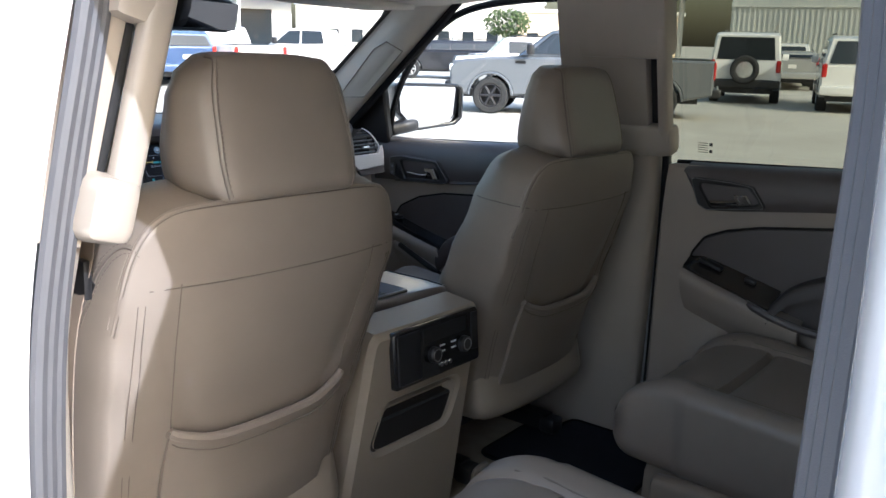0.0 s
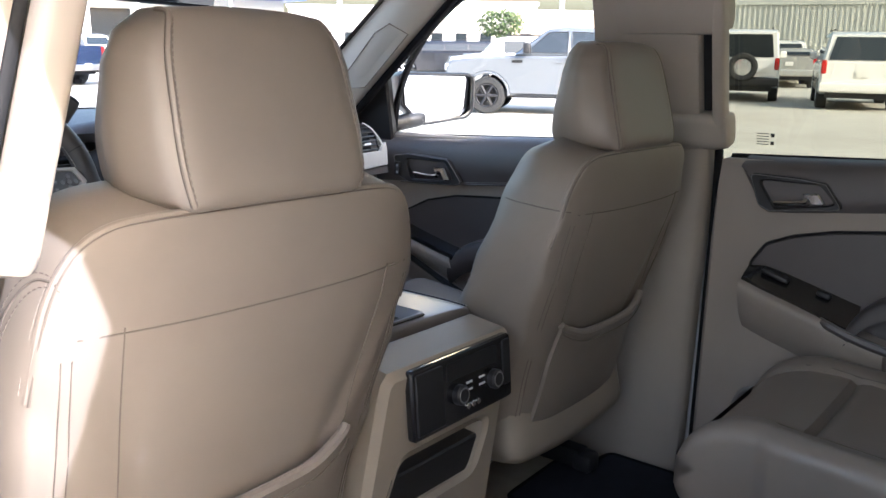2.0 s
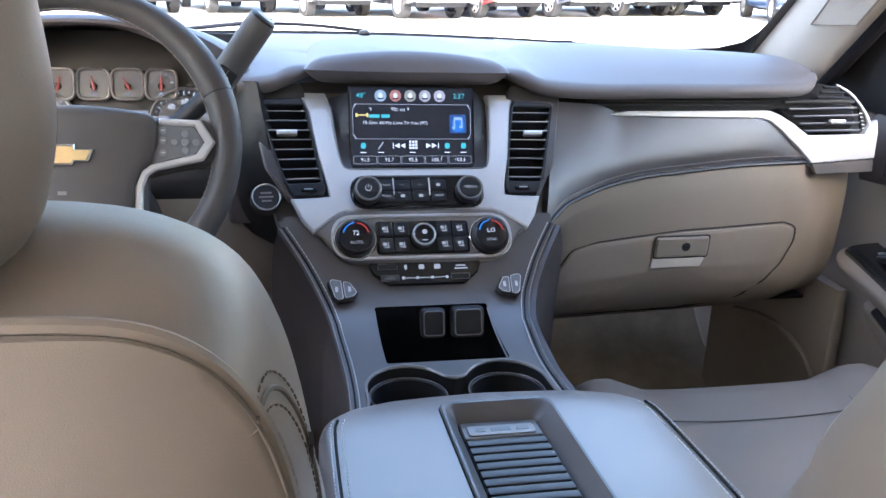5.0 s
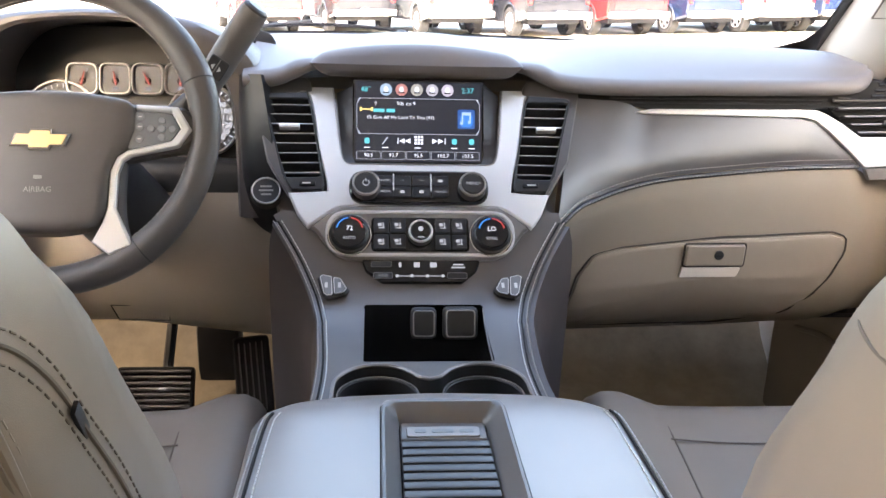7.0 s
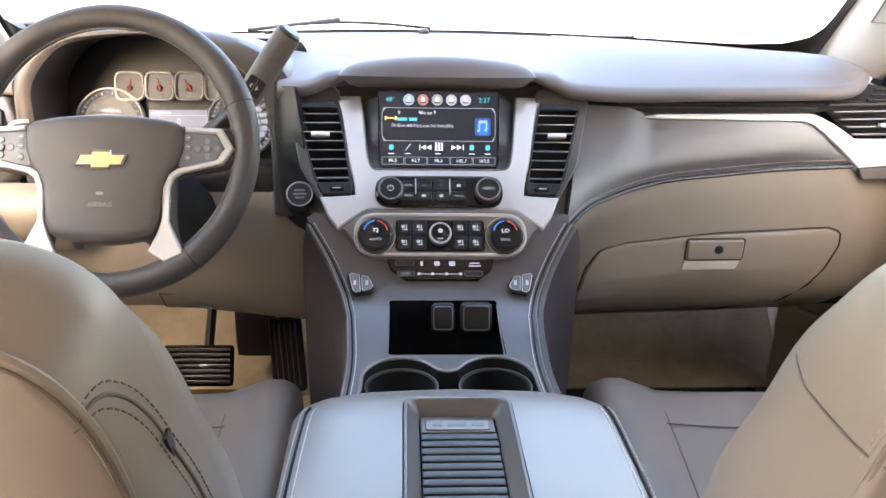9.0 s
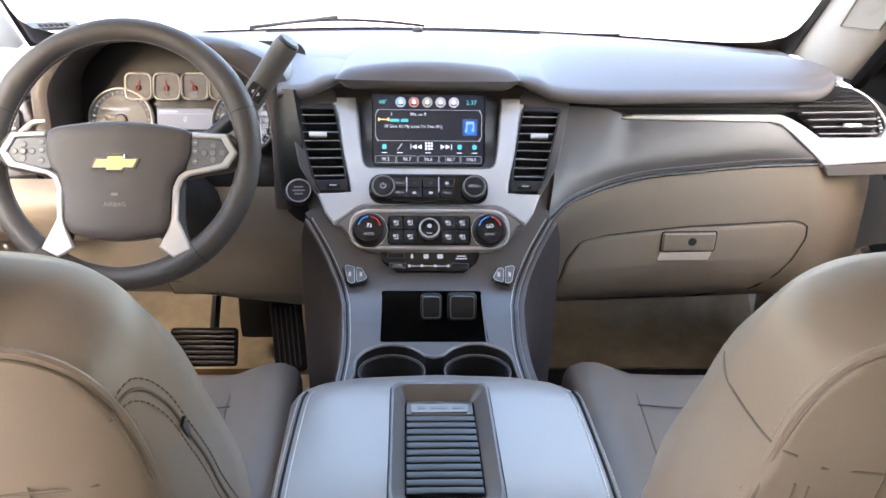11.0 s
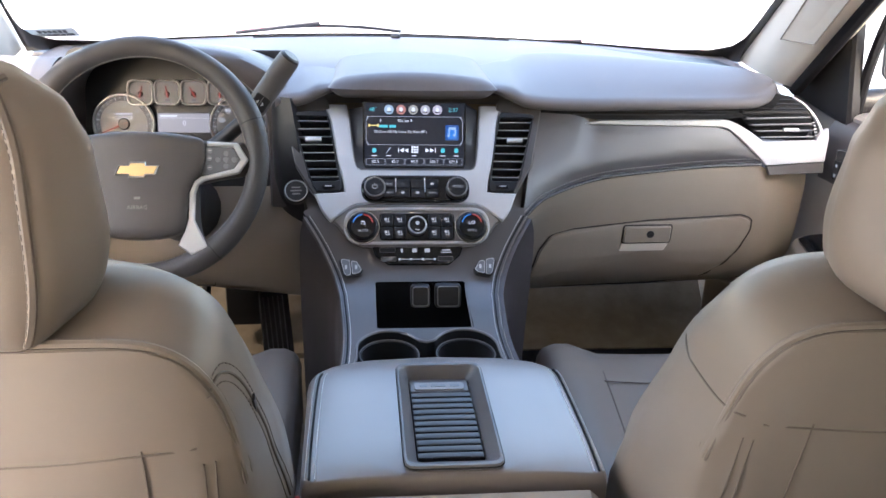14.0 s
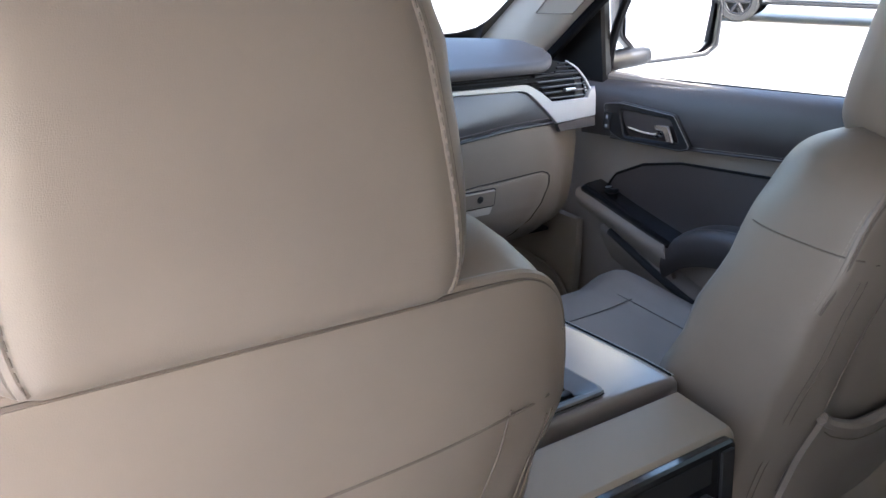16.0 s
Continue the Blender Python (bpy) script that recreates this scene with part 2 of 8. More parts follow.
def material(name, color, rough=0.5, metal=0.0, grain=0.0, grain_size=400.0, mottle=0.12, mottle_size=6.0, coat=0.0, spec=0.5, sheen=0.0, wear=0.0, pebble=False, emit=None, vary=0.0):
    """A surface with variation at two scales: broad mottling of colour and gloss, and fine relief."""
    mat = bpy.data.materials.new(name)
    mat.use_nodes = True
    nt = mat.node_tree
    b = nt.nodes["Principled BSDF"]
    co = tex_coord(nt)
    broad = nt.nodes.new("ShaderNodeTexNoise")
    broad.inputs["Scale"].default_value = mottle_size
    broad.inputs["Detail"].default_value = 6
    broad.inputs["Roughness"].default_value = 0.62
    nt.links.new(co, broad.inputs["Vector"])
    ramp = nt.nodes.new("ShaderNodeMapRange")
    ramp.inputs["From Min"].default_value = 0.3
    ramp.inputs["From Max"].default_value = 0.7
    ramp.inputs["To Min"].default_value = 1 - mottle
    ramp.inputs["To Max"].default_value = 1 + mottle
    nt.links.new(broad.outputs["Fac"], ramp.inputs["Value"])
    hue = nt.nodes.new("ShaderNodeHueSaturation")
    hue.inputs["Color"].default_value = (*color, 1)
    nt.links.new(ramp.outputs["Result"], hue.inputs["Value"])
    out = hue.outputs["Color"]
    if vary:
        info = nt.nodes.new("ShaderNodeObjectInfo")
        rr = nt.nodes.new("ShaderNodeMapRange")
        rr.inputs["To Min"].default_value = 1 - vary
        rr.inputs["To Max"].default_value = 1 + vary
        nt.links.new(info.outputs["Random"], rr.inputs["Value"])
        h2 = nt.nodes.new("ShaderNodeHueSaturation")
        nt.links.new(out, h2.inputs["Color"])
        nt.links.new(rr.outputs["Result"], h2.inputs["Value"])
        out = h2.outputs["Color"]
    nt.links.new(out, b.inputs["Base Color"])
    rmap = nt.nodes.new("ShaderNodeMapRange")
    rmap.inputs["From Min"].default_value = 0.3
    rmap.inputs["From Max"].default_value = 0.7
    swing = min(0.012 if coat else 0.07, rough * 0.4)
    rmap.inputs["To Min"].default_value = max(rough - swing, 0.29 if rough > 0.29 else 0.004)
    rmap.inputs["To Max"].default_value = min(rough + swing, 1 if rough > 0.29 else 0.26)
    nt.links.new(broad.outputs["Fac"], rmap.inputs["Value"])
    nt.links.new(rmap.outputs["Result"], b.inputs["Roughness"])
    b.inputs["Metallic"].default_value = metal
    b.inputs["Specular IOR Level"].default_value = spec
    b.inputs["Coat Weight"].default_value = coat
    b.inputs["Coat Roughness"].default_value = 0.06
    b.inputs["Sheen Weight"].default_value = sheen
    if grain:
        if pebble:
            fine = nt.nodes.new("ShaderNodeTexVoronoi")
            fine.feature = "DISTANCE_TO_EDGE"
            fine.inputs["Scale"].default_value = grain_size
            h = fine.outputs["Distance"]
        else:
            fine = nt.nodes.new("ShaderNodeTexNoise")
            fine.inputs["Scale"].default_value = grain_size
            fine.inputs["Detail"].default_value = 4
            h = fine.outputs["Fac"]
        nt.links.new(co, fine.inputs["Vector"])
        bump = nt.nodes.new("ShaderNodeBump")
        bump.inputs["Strength"].default_value = grain
        bump.inputs["Distance"].default_value = 0.0012
        nt.links.new(h, bump.inputs["Height"])
        soft = nt.nodes.new("ShaderNodeBump")
        soft.inputs["Strength"].default_value = wear
        soft.inputs["Distance"].default_value = 0.006
        crease = nt.nodes.new("ShaderNodeTexNoise")
        crease.inputs["Scale"].default_value = 14
        crease.inputs["Detail"].default_value = 3
        nt.links.new(co, crease.inputs["Vector"])
        nt.links.new(crease.outputs["Fac"], soft.inputs["Height"])
        nt.links.new(soft.outputs["Normal"], bump.inputs["Normal"])
        nt.links.new(bump.outputs["Normal"], b.inputs["Normal"])
    if emit:
        b.inputs["Emission Color"].default_value = (*emit[0], 1)
        b.inputs["Emission Strength"].default_value = emit[1]
    return mat


def glass(name, tint, gloss=0.06, rough=0.0):
    """A thin pane: clear with a tint, and mirror-like at its surface."""
    mat = bpy.data.materials.new(name)
    mat.use_nodes = True
    nt = mat.node_tree
    nt.nodes.remove(nt.nodes["Principled BSDF"])
    clear = nt.nodes.new("ShaderNodeBsdfTransparent")
    clear.inputs["Color"].default_value = (*tint, 1)
    shine = nt.nodes.new("ShaderNodeBsdfGlossy")
    shine.inputs["Roughness"].default_value = rough
    fres = nt.nodes.new("ShaderNodeFresnel")
    fres.inputs["IOR"].default_value = 1.45
    mix = nt.nodes.new("ShaderNodeMixShader")
    nt.links.new(fres.outputs["Fac"], mix.inputs["Fac"])
    nt.links.new(clear.outputs["BSDF"], mix.inputs[1])
    nt.links.new(shine.outputs["BSDF"], mix.inputs[2])
    nt.links.new(mix.outputs["Shader"], nt.nodes["Material Output"].inputs["Surface"])
    return mat


LEATHER = material("tan_leather", (0.232, 0.197, 0.168), 0.43, grain=0.13, grain_size=900, mottle=0.07, wear=0.12, pebble=True, spec=0.55)
VINYL = material("tan_vinyl", (0.345, 0.298, 0.256), 0.48, grain=0.18, grain_size=1100, mottle=0.05, wear=0.05, pebble=True)
TRIM = material("tan_plastic", (0.290, 0.246, 0.196), 0.46, grain=0.2, grain_size=1400, mottle=0.05, mottle_size=4)
# one pillar plastic in two tones, each pillar's light put into its colour
PILLAR = material("tan_pillar_plastic", (0.35, 0.308, 0.262), 0.55, grain=0.15, grain_size=1200, mottle=0.05)
PALE = material("lit_tone_pillar_plastic", (0.62, 0.565, 0.49), 0.55, grain=0.15, grain_size=1200, mottle=0.04)
CARPET = material("tan_carpet", (0.29, 0.242, 0.17), 0.95, grain=1.0, grain_size=700, mottle=0.2, mottle_size=18, spec=0.1, sheen=0.3)
HEADLINER = material("woven_headliner", (0.68, 0.63, 0.56), 0.95, grain=0.5, grain_size=1500, mottle=0.05, spec=0.1)
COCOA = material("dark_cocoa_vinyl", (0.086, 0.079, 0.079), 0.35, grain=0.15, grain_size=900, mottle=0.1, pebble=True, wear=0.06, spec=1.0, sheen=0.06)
# dash top vinyl, its base lightened to stand in for the sky's glare
DASH_TOP = material("dark_dash_vinyl_sky_glare", (0.165, 0.152, 0.155), 0.46, grain=0.16, grain_size=900, mottle=0.1, pebble=True, wear=0.06, spec=0.35)
# lid vinyl: base and sheen lifted to put in the sky's reflection
LID = material("dark_lid_vinyl_sky_sheen", (0.135, 0.118, 0.118), 0.34, grain=0.12, grain_size=900, mottle=0.1, pebble=True, wear=0.06, spec=1.0, sheen=0.2, coat=0.7)
LID.node_tree.nodes["Principled BSDF"].inputs["Coat Roughness"].default_value = 0.34
LID.node_tree.nodes["Principled BSDF"].inputs["Coat IOR"].default_value = 1.6
LID.node_tree.nodes["Principled BSDF"].inputs["Coat Tint"].default_value = (1.0, 0.98, 0.97, 1.0)
LID.node_tree.nodes["Principled BSDF"].inputs["Specular Tint"].default_value = (1.0, 0.98, 0.96, 1.0)
COCOA_SOFT = material("dark_door_vinyl", (0.080, 0.068, 0.067), 0.38, grain=0.25, grain_size=900, mottle=0.1, pebble=True, wear=0.06, spec=0.7)
BLACK = material("black_plastic", (0.016, 0.016, 0.018), 0.42, grain=0.15, grain_size=1500, mottle=0.15)
GLOSS_BLACK = material("gloss_black_plastic", (0.012, 0.012, 0.014), 0.16, mottle=0.1, coat=0.3)
# near-black for dark parts, and for shade painted into slots, creases and recesses
DEEP = material("deep_black_parts_and_shade", (0.006, 0.006, 0.007), 0.8, mottle=0.1)
SILVER = material("satin_silver_trim", (0.66, 0.66, 0.67), 0.36, metal=0.35, grain=0.05, grain_size=1800, mottle=0.04)
SMOKE = material("smoked_silver_trim", (0.24, 0.23, 0.225), 0.36, metal=0.4, grain=0.05, grain_size=1800, mottle=0.05)
CHROME = material("chrome", (0.78, 0.78, 0.78), 0.12, metal=1.0, mottle=0.03)
RING = material("dull_chrome", (0.50, 0.50, 0.50), 0.30, metal=0.9, mottle=0.03)
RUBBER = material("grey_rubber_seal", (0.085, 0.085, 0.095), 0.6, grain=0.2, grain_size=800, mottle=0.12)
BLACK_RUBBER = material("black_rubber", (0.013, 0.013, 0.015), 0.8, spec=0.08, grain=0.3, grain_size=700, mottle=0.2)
MAT_CARPET = material("black_mat_carpet", (0.020, 0.022, 0.030), 0.95, grain=1.0, grain_size=900, mottle=0.2, mottle_size=25, spec=0.15)
WHITE_PAINT = material("white_car_paint", (0.70, 0.70, 0.71), 0.28, coat=0.9, mottle=0.02)
# the leather's hue darkened, so the seams carry their crease shade as colour
SEAM = material("leather_crease_shade", (0.145, 0.121, 0.102), 0.6, mottle=0.06)
STITCH_TAN = material("tan_thread", (0.15, 0.125, 0.105), 0.8, mottle=0.1)
THREAD = material("pale_thread", (0.30, 0.262, 0.23), 0.8, mottle=0.1)
GREY_THREAD = material("grey_thread", (0.38, 0.35, 0.33), 0.8, mottle=0.1)
PALE_PRINT = material("pale_print", (0.62, 0.63, 0.64), 0.5, mottle=0.03)
SLAT = material("grey_slat_plastic", (0.035, 0.035, 0.038), 0.34, mottle=0.08)
BRIGHT = material("bright_plated_plastic", (0.80, 0.80, 0.80), 0.22, metal=0.5, mottle=0.03)
WHEEL = material("dark_wheel_leather", (0.082, 0.075, 0.073), 0.42, grain=0.3, grain_size=800, mottle=0.1, pebble=True, wear=0.05)
BEZEL = material("graphite_bezel", (0.05, 0.05, 0.055), 0.42, metal=0.2, mottle=0.08)
SWITCH = material("slate_switch_plastic", (0.17, 0.18, 0.195), 0.4, mottle=0.06)
BUTTON = material("pale_slate_button", (0.25, 0.265, 0.285), 0.42, mottle=0.05)
GAUGE = material("grey_gauge_face", (0.12, 0.12, 0.125), 0.5, mottle=0.05)
GRAPHITE = material("graphite_panel", (0.045, 0.045, 0.05), 0.33, metal=0.3, mottle=0.05)
GRIP = material("grey_grip_leather", (0.13, 0.125, 0.122), 0.5, grain=0.2, grain_size=900, mottle=0.08, pebble=True)
GOLD = material("gold_badge", (0.76, 0.56, 0.27), 0.42, metal=0.7, mottle=0.06)
BELT = material("tan_belt_webbing", (0.26, 0.21, 0.17), 0.8, grain=0.6, grain_size=600, mottle=0.1)
DARK_BELT = material("dark_belt_webbing", (0.02, 0.02, 0.02), 0.8, grain=0.6, grain_size=600, mottle=0.1)
RED_BUTTON = material("red_buckle_button", (0.55, 0.05, 0.03), 0.45, mottle=0.05)
MIRROR = material("mirror_glass", (0.92, 0.93, 0.94), 0.01, metal=1.0, mottle=0.01)
MIRROR.node_tree.nodes["Principled BSDF"].inputs["Roughness"].default_value = 0.01
DARK_MIRROR = material("dimmed_mirror_glass", (0.10, 0.10, 0.11), 0.03, metal=1.0, mottle=0.01)
PANE = glass("clear_window_glass", (0.93, 0.95, 0.94))
PRIVACY = glass("tinted_window_glass", (0.25, 0.25, 0.19))
SCREEN_BLACK = material("screen_black", (0.004, 0.005, 0.007), 0.12, mottle=0.02, emit=((0.012, 0.014, 0.02), 0.15))


def glow(name, color, strength):
    m = material(name, (0.02, 0.02, 0.02), 0.4, mottle=0.02, emit=(color, strength))
    return m


G_WHITE = glow("screen_white", (0.80, 0.86, 0.92), 0.11)
G_CYAN = glow("screen_cyan", (0.10, 0.62, 0.66), 0.09)
G_BLUE = glow("screen_blue", (0.03, 0.20, 0.62), 0.11)
G_GREY = glow("screen_grey", (0.36, 0.40, 0.46), 0.10)
G_AMBER = glow("screen_amber", (0.8, 0.62, 0.2), 0.12)
G_RED = glow("red_light", (0.9, 0.06, 0.04), 0.05)
G_DIC = glow("cluster_display", (0.30, 0.30, 0.32), 0.10)
G_MARK = glow("lit_button_print", (0.72, 0.76, 0.80), 0.05)

# ---- ground outside: one sheet, rising gently ahead of the car ----
UP = Vector((-0.026, -0.0017, 1.0)).normalized()


def ground_z(x, y):
    return 0.026 * x + 0.0017 * y


def stand(x, y, heading):
    """The pose of something that stands on the ground; heading: degrees to the left of the car's own."""
    a = radians(heading)
    f = Vector((-math.sin(a), math.cos(a), 0))
    f = (f - UP * f.dot(UP)).normalized()
    r = f.cross(UP)
    m = Matrix((r, f, UP)).transposed().to_4x4()
    m.translation = Vector((x, y, ground_z(x, y)))
    return m


CONCRETE = material("pale_concrete", (0.50, 0.475, 0.42), 0.9, grain=0.6, grain_size=60, mottle=0.12, mottle_size=0.5)
bm = bmesh.new()
faces_from(bm, [[(x, y, ground_z(x, y)) for x in (-900, -60, -10, 0, 10, 30, 80, 900)] for y in (-900, -60, -10, 0, 10, 30, 80, 900)])
ground = part("ground", bm, CONCRETE)
tagged(ground, "pale sunlit concrete of a car lot", "ground", kind="structure")


# ---- the car's shell ----
def side_x(z, side=1):
    """Half-width of the cabin's inner side at a height: upright below the window, leaning in above."""
    return side * (0.845 if z < 1.30 else 0.845 - (z - 1.30) * 0.26)


floor_ob = thing("floor", "tan carpeted cabin floor", "floor", (0, -0.6, 0.58), kind="structure")
bm = box(-0.86, 0.86, -3.0, 0.75, 0.54, 0.60)
part("floor_pan", bm, CARPET, floor_ob)
part("tunnel", rbox((0.36, 1.2, 0.10), 0.04, (0, 0.15, 0.62), 6), CARPET, floor_ob)
bm = skin([[(x, y, z) for y, z in ((0.50, 0.60), (0.66, 0.66), (0.76, 0.82), (0.80, 1.30))] for x in (-0.86, 0, 0.86)], 14, 3, 0.02)
part("toe_board", bm, CARPET, floor_ob)

roof = thing("roof", "white outer roof panel of the car", "roof", (0, -1.2, 1.84), kind="structure")
bm = skin([[(x, y, 1.875 - 0.05 * (abs(x) / 0.72) ** 2 - 0.035 * max(0, (y + 0.35)) / 0.45 - 0.03 * (0 if y > -2.4 else 1)) for y in (-3.0, -2.2, -1.2, -0.5, -0.02)] for x in (-0.72, -0.4, 0, 0.4, 0.72)], 16, 12, 0.03)
part("roof_skin", bm, WHITE_PAINT, roof)
ceiling = thing("ceiling", "pale woven headliner under the roof", "ceiling", (0, -1.2, 1.80), kind="structure")
bm = skin([[(x, y, 1.815 - 0.045 * (abs(x) / 0.70) ** 2.5 - 0.045 * max(0, (y + 0.35)) / 0.45) for y in (-3.0, -2.2, -1.2, -0.5, -0.02)] for x in (-0.72, -0.4, 0, 0.4, 0.72)], 16, 12, 0.02)
part("headliner", bm, HEADLINER, ceiling)
part("overhead_console", rbox((0.26, 0.34, 0.045), 0.02, (0, -0.30, 1.765), 6), HEADLINER, ceiling)
for sx in (-1, 1):
    # added strip above the view that keeps stray sun off seat and pedals
    part("sun_stop_strip", box(min(sx * 0.796, sx * 0.735), max(sx * 0.796, sx * 0.735), -1.95, -0.88, 1.768, 1.800), HEADLINER, ceiling, "added pale strip that blocks the sun above the door opening")
    part("sun_visor", rbox((0.40, 0.16, 0.022), 0.011, (sx * 0.40, -0.12, 1.735), 6), HEADLINER, ceiling)

# windscreen: glass, black border and frame
WS_BASE = lambda x: Vector((x, 0.60 - 0.11 * (abs(x) / 0.75) ** 2, 1.402 - 0.022 * (abs(x) / 0.75) ** 2))
WS_TOP = lambda x: Vector((x * 0.90, -0.02 - 0.05 * (abs(x) / 0.75) ** 2, 1.80 - 0.02 * (abs(x) / 0.75) ** 2))
windscreen = thing("window_1", "clear raked windscreen with a black border", "windscreen", (0, 0.59, 1.40), kind="structure")
bm = skin([[WS_BASE(x).lerp(WS_TOP(x), t) for t in (0, 0.5, 1)] for x in (-0.80, -0.5, 0, 0.5, 0.80)], 8, 16)
ws = part("pane", bm, PANE, windscreen)
face_in(ws)


bm = bmesh.new()


def ws_at(u, t):
    x = -0.80 + 1.6 * u
    return WS_BASE(x).lerp(WS_TOP(x), t) + Vector((0, -0.004, -0.002))


outer_ring, inner_ring = [], []
for k in range(80):
    a = 2 * math.pi * k / 80
    c, s = math.cos(a), math.sin(a)
    m_ = max(abs(c), abs(s))
    outer_ring.append(ws_at(0.5 + 0.5 * c / m_, 0.5 + 0.5 * s / m_))
    e = (abs(c) ** 9 + abs(s) ** 9) ** (-1 / 9)
    inner_ring.append(ws_at(0.5 + (0.472 if c > 0 else 0.496) * c * e, 0.508 + 0.483 * s * e))
faces_from(bm, [outer_ring, inner_ring], closed=True)
part("border", bm, GLOSS_BLACK, windscreen, "black printed border")
bm = rbox((0.105, 0.0006, 0.034), 0.0002, n=2, m=plane_frame((-0.730, 0.434, 1.4215), (1, -0.17, 0.08), (0, -0.80, 0.60)) @ pose(0, 0, 0, 90, 0, 0))
stick = thing("sticker", "white inventory sticker with a bar code on the windscreen", "sticker", (-0.730, 0.434, 1.41))
PAPER = bpy.data.materials.new("thin_white_paper")
PAPER.use_nodes = True
pn_ = PAPER.node_tree
tl = pn_.nodes.new("ShaderNodeBsdfTranslucent")
tl.inputs["Color"].default_value = (0.45, 0.46, 0.45, 1)
mx = pn_.nodes.new("ShaderNodeMixShader")
mx.inputs["Fac"].default_value = 0.7
pn_.nodes["Principled BSDF"].inputs["Base Color"].default_value = (0.8, 0.8, 0.8, 1)
pn_.links.new(pn_.nodes["Principled BSDF"].outputs["BSDF"], mx.inputs[1])
pn_.links.new(tl.outputs["BSDF"], mx.inputs[2])
pn_.links.new(mx.outputs["Shader"], pn_.nodes["Material Output"].inputs["Surface"])
part("paper", bm, PAPER, stick)
bm = bmesh.new()
fm = plane_frame((-0.730, 0.432, 1.421), (1, -0.17, 0.08), (0, -0.80, 0.60))
rng = random.Random(4)
x = -0.046
while x < 0.044:
    w = rng.choice((0.0006, 0.001, 0.0018))
    plate(rect(x, -0.013, x + w, -0.002), fm, 0.0006, 0.0001, 0.001, bm)
    x += w + rng.choice((0.0007, 0.0012))
for i in range(6):
    plate(rect(-0.028 + i * 0.011, 0.001, -0.020 + i * 0.011, 0.012), fm, 0.0006, 0.0001, 0.001, bm)
part("bar_code", bm, BLACK, stick)

# outer body: bonnet, front end, doors, quarters, tail
body = thing("car_body", "white painted body of the large car", "car body", (0, -1.0, 0.3))
bm = skin([[(x, y, z - 0.03 * (abs(x) / 0.85) ** 2) for y, z in ((0.68, 1.325), (0.95, 1.318), (1.4, 1.28), (1.85, 1.18))] for x in (-0.92, -0.5, 0, 0.5, 0.92)], 10, 12, 0.03)
part("bonnet", bm, WHITE_PAINT, body)
part("front_end", rbox((1.95, 0.35, 0.75), 0.08, (0, 1.90, 0.78), 6), WHITE_PAINT, body)
for sx in (-1, 1):
    part("wing", rbox((0.12, 1.45, 0.72), 0.05, (sx * 0.95, 1.15, 0.92), 6), WHITE_PAINT, body)
part("cowl", rbox((1.7, 0.16, 0.06), 0.02, (0, 0.69, 1.325), 5), BLACK, body, "black plastic cowl below the windscreen")
part("scuttle", box(-0.86, 0.86, 0.78, 0.84, 0.5, 1.33), BLACK, body)
for x0, x1, h in ((-0.38, 0.0, 0.006), (0.20, 0.66, -0.014)):
    pts = [WS_BASE(lerp(x0, x1, t)) + Vector((0, 0.026, h + 0.012 * math.sin(math.pi * t))) for t in (0, 0.25, 0.5, 0.75, 1)]
    wiper = part("wiper", tube(spline(pts, 16), 0.0035, 6), BLACK_RUBBER, body, "black wiper blade")
    part("wiper_arm", tube([pts[0], pts[2] + Vector((0, 0.004, 0.006))], 0.0045, 6), BLACK, wiper)
part("sill", rbox((0.16, 3.1, 0.16), 0.04, (-0.93, -1.2, 0.52), 4), WHITE_PAINT, body)
part("sill", rbox((0.16, 3.1, 0.16), 0.04, (0.93, -1.2, 0.52), 4), WHITE_PAINT, body)

# tail: hatch with a window
part("tail_lower", box(-0.95, 0.95, -3.14, -3.02, 0.5, 1.32), WHITE_PAINT, body)
part("tail_header", box(-0.80, 0.80, -3.10, -3.0, 1.72, 1.86), WHITE_PAINT, body)
for sx in (-1, 1):
    part("tail_pillar", box(min(sx * 0.70, sx * 0.90), max(sx * 0.70, sx * 0.90), -3.10, -3.0, 1.30, 1.84), WHITE_PAINT, body)
tw = thing("window_2", "tinted tailgate window", "car window", (0, -3.06, 1.32), kind="structure")
face_in(part("pane", box(-0.72, 0.72, -3.066, -3.06, 1.31, 1.73), PRIVACY, tw))


def side_wall(bm, sx, y0, y1, z0, z1, t=0.05, n=6):
    """A piece of the body side between two heights, leaning in above the window line."""
    rows = []
    for i in range(n + 1):
        z = lerp(z0, z1, i / n)
        x = side_x(z, sx)
        rows.append([(x + sx * 0.02, y0, z), (x + sx * 0.02, y1, z), (x + sx * (0.02 + t), y1, z), (x + sx * (0.02 + t), y0, z)])
    faces_from(bm, rows, closed=True, cap=True)
    return bm


for sx in (-1, 1):
    bm = side_wall(bmesh.new(), sx, -3.05, -1.84, 0.5, 1.36, 0.08)
    side_wall(bm, sx, -3.05, -1.84, 1.74, 1.84, 0.04, 2)
    side_wall(bm, sx, -3.05, -2.86, 1.36, 1.74, 0.08, 3)
    side_wall(bm, sx, -1.98, -1.84, 1.36, 1.74, 0.08, 3)
    part("rear_quarter", bm, WHITE_PAINT, body)
    bm = box(min(sx * 0.70, sx * 0.748), max(sx * 0.70, sx * 0.748), -1.85, 0.0, 1.775, 1.85)
    part("cant_rail", bm, WHITE_PAINT, body)
    wq = thing("window_3" if sx < 0 else "window_4", "tinted rear side window", "car window", (sx * 0.86, -2.4, 1.36), kind="structure")
    bm = bmesh.new()
    faces_from(bm, [[(side_x(z, sx) + sx * 0.05, -2.87, z), (side_x(z, sx) + sx * 0.05, -1.97, z)] for z in (1.35, 1.75)])
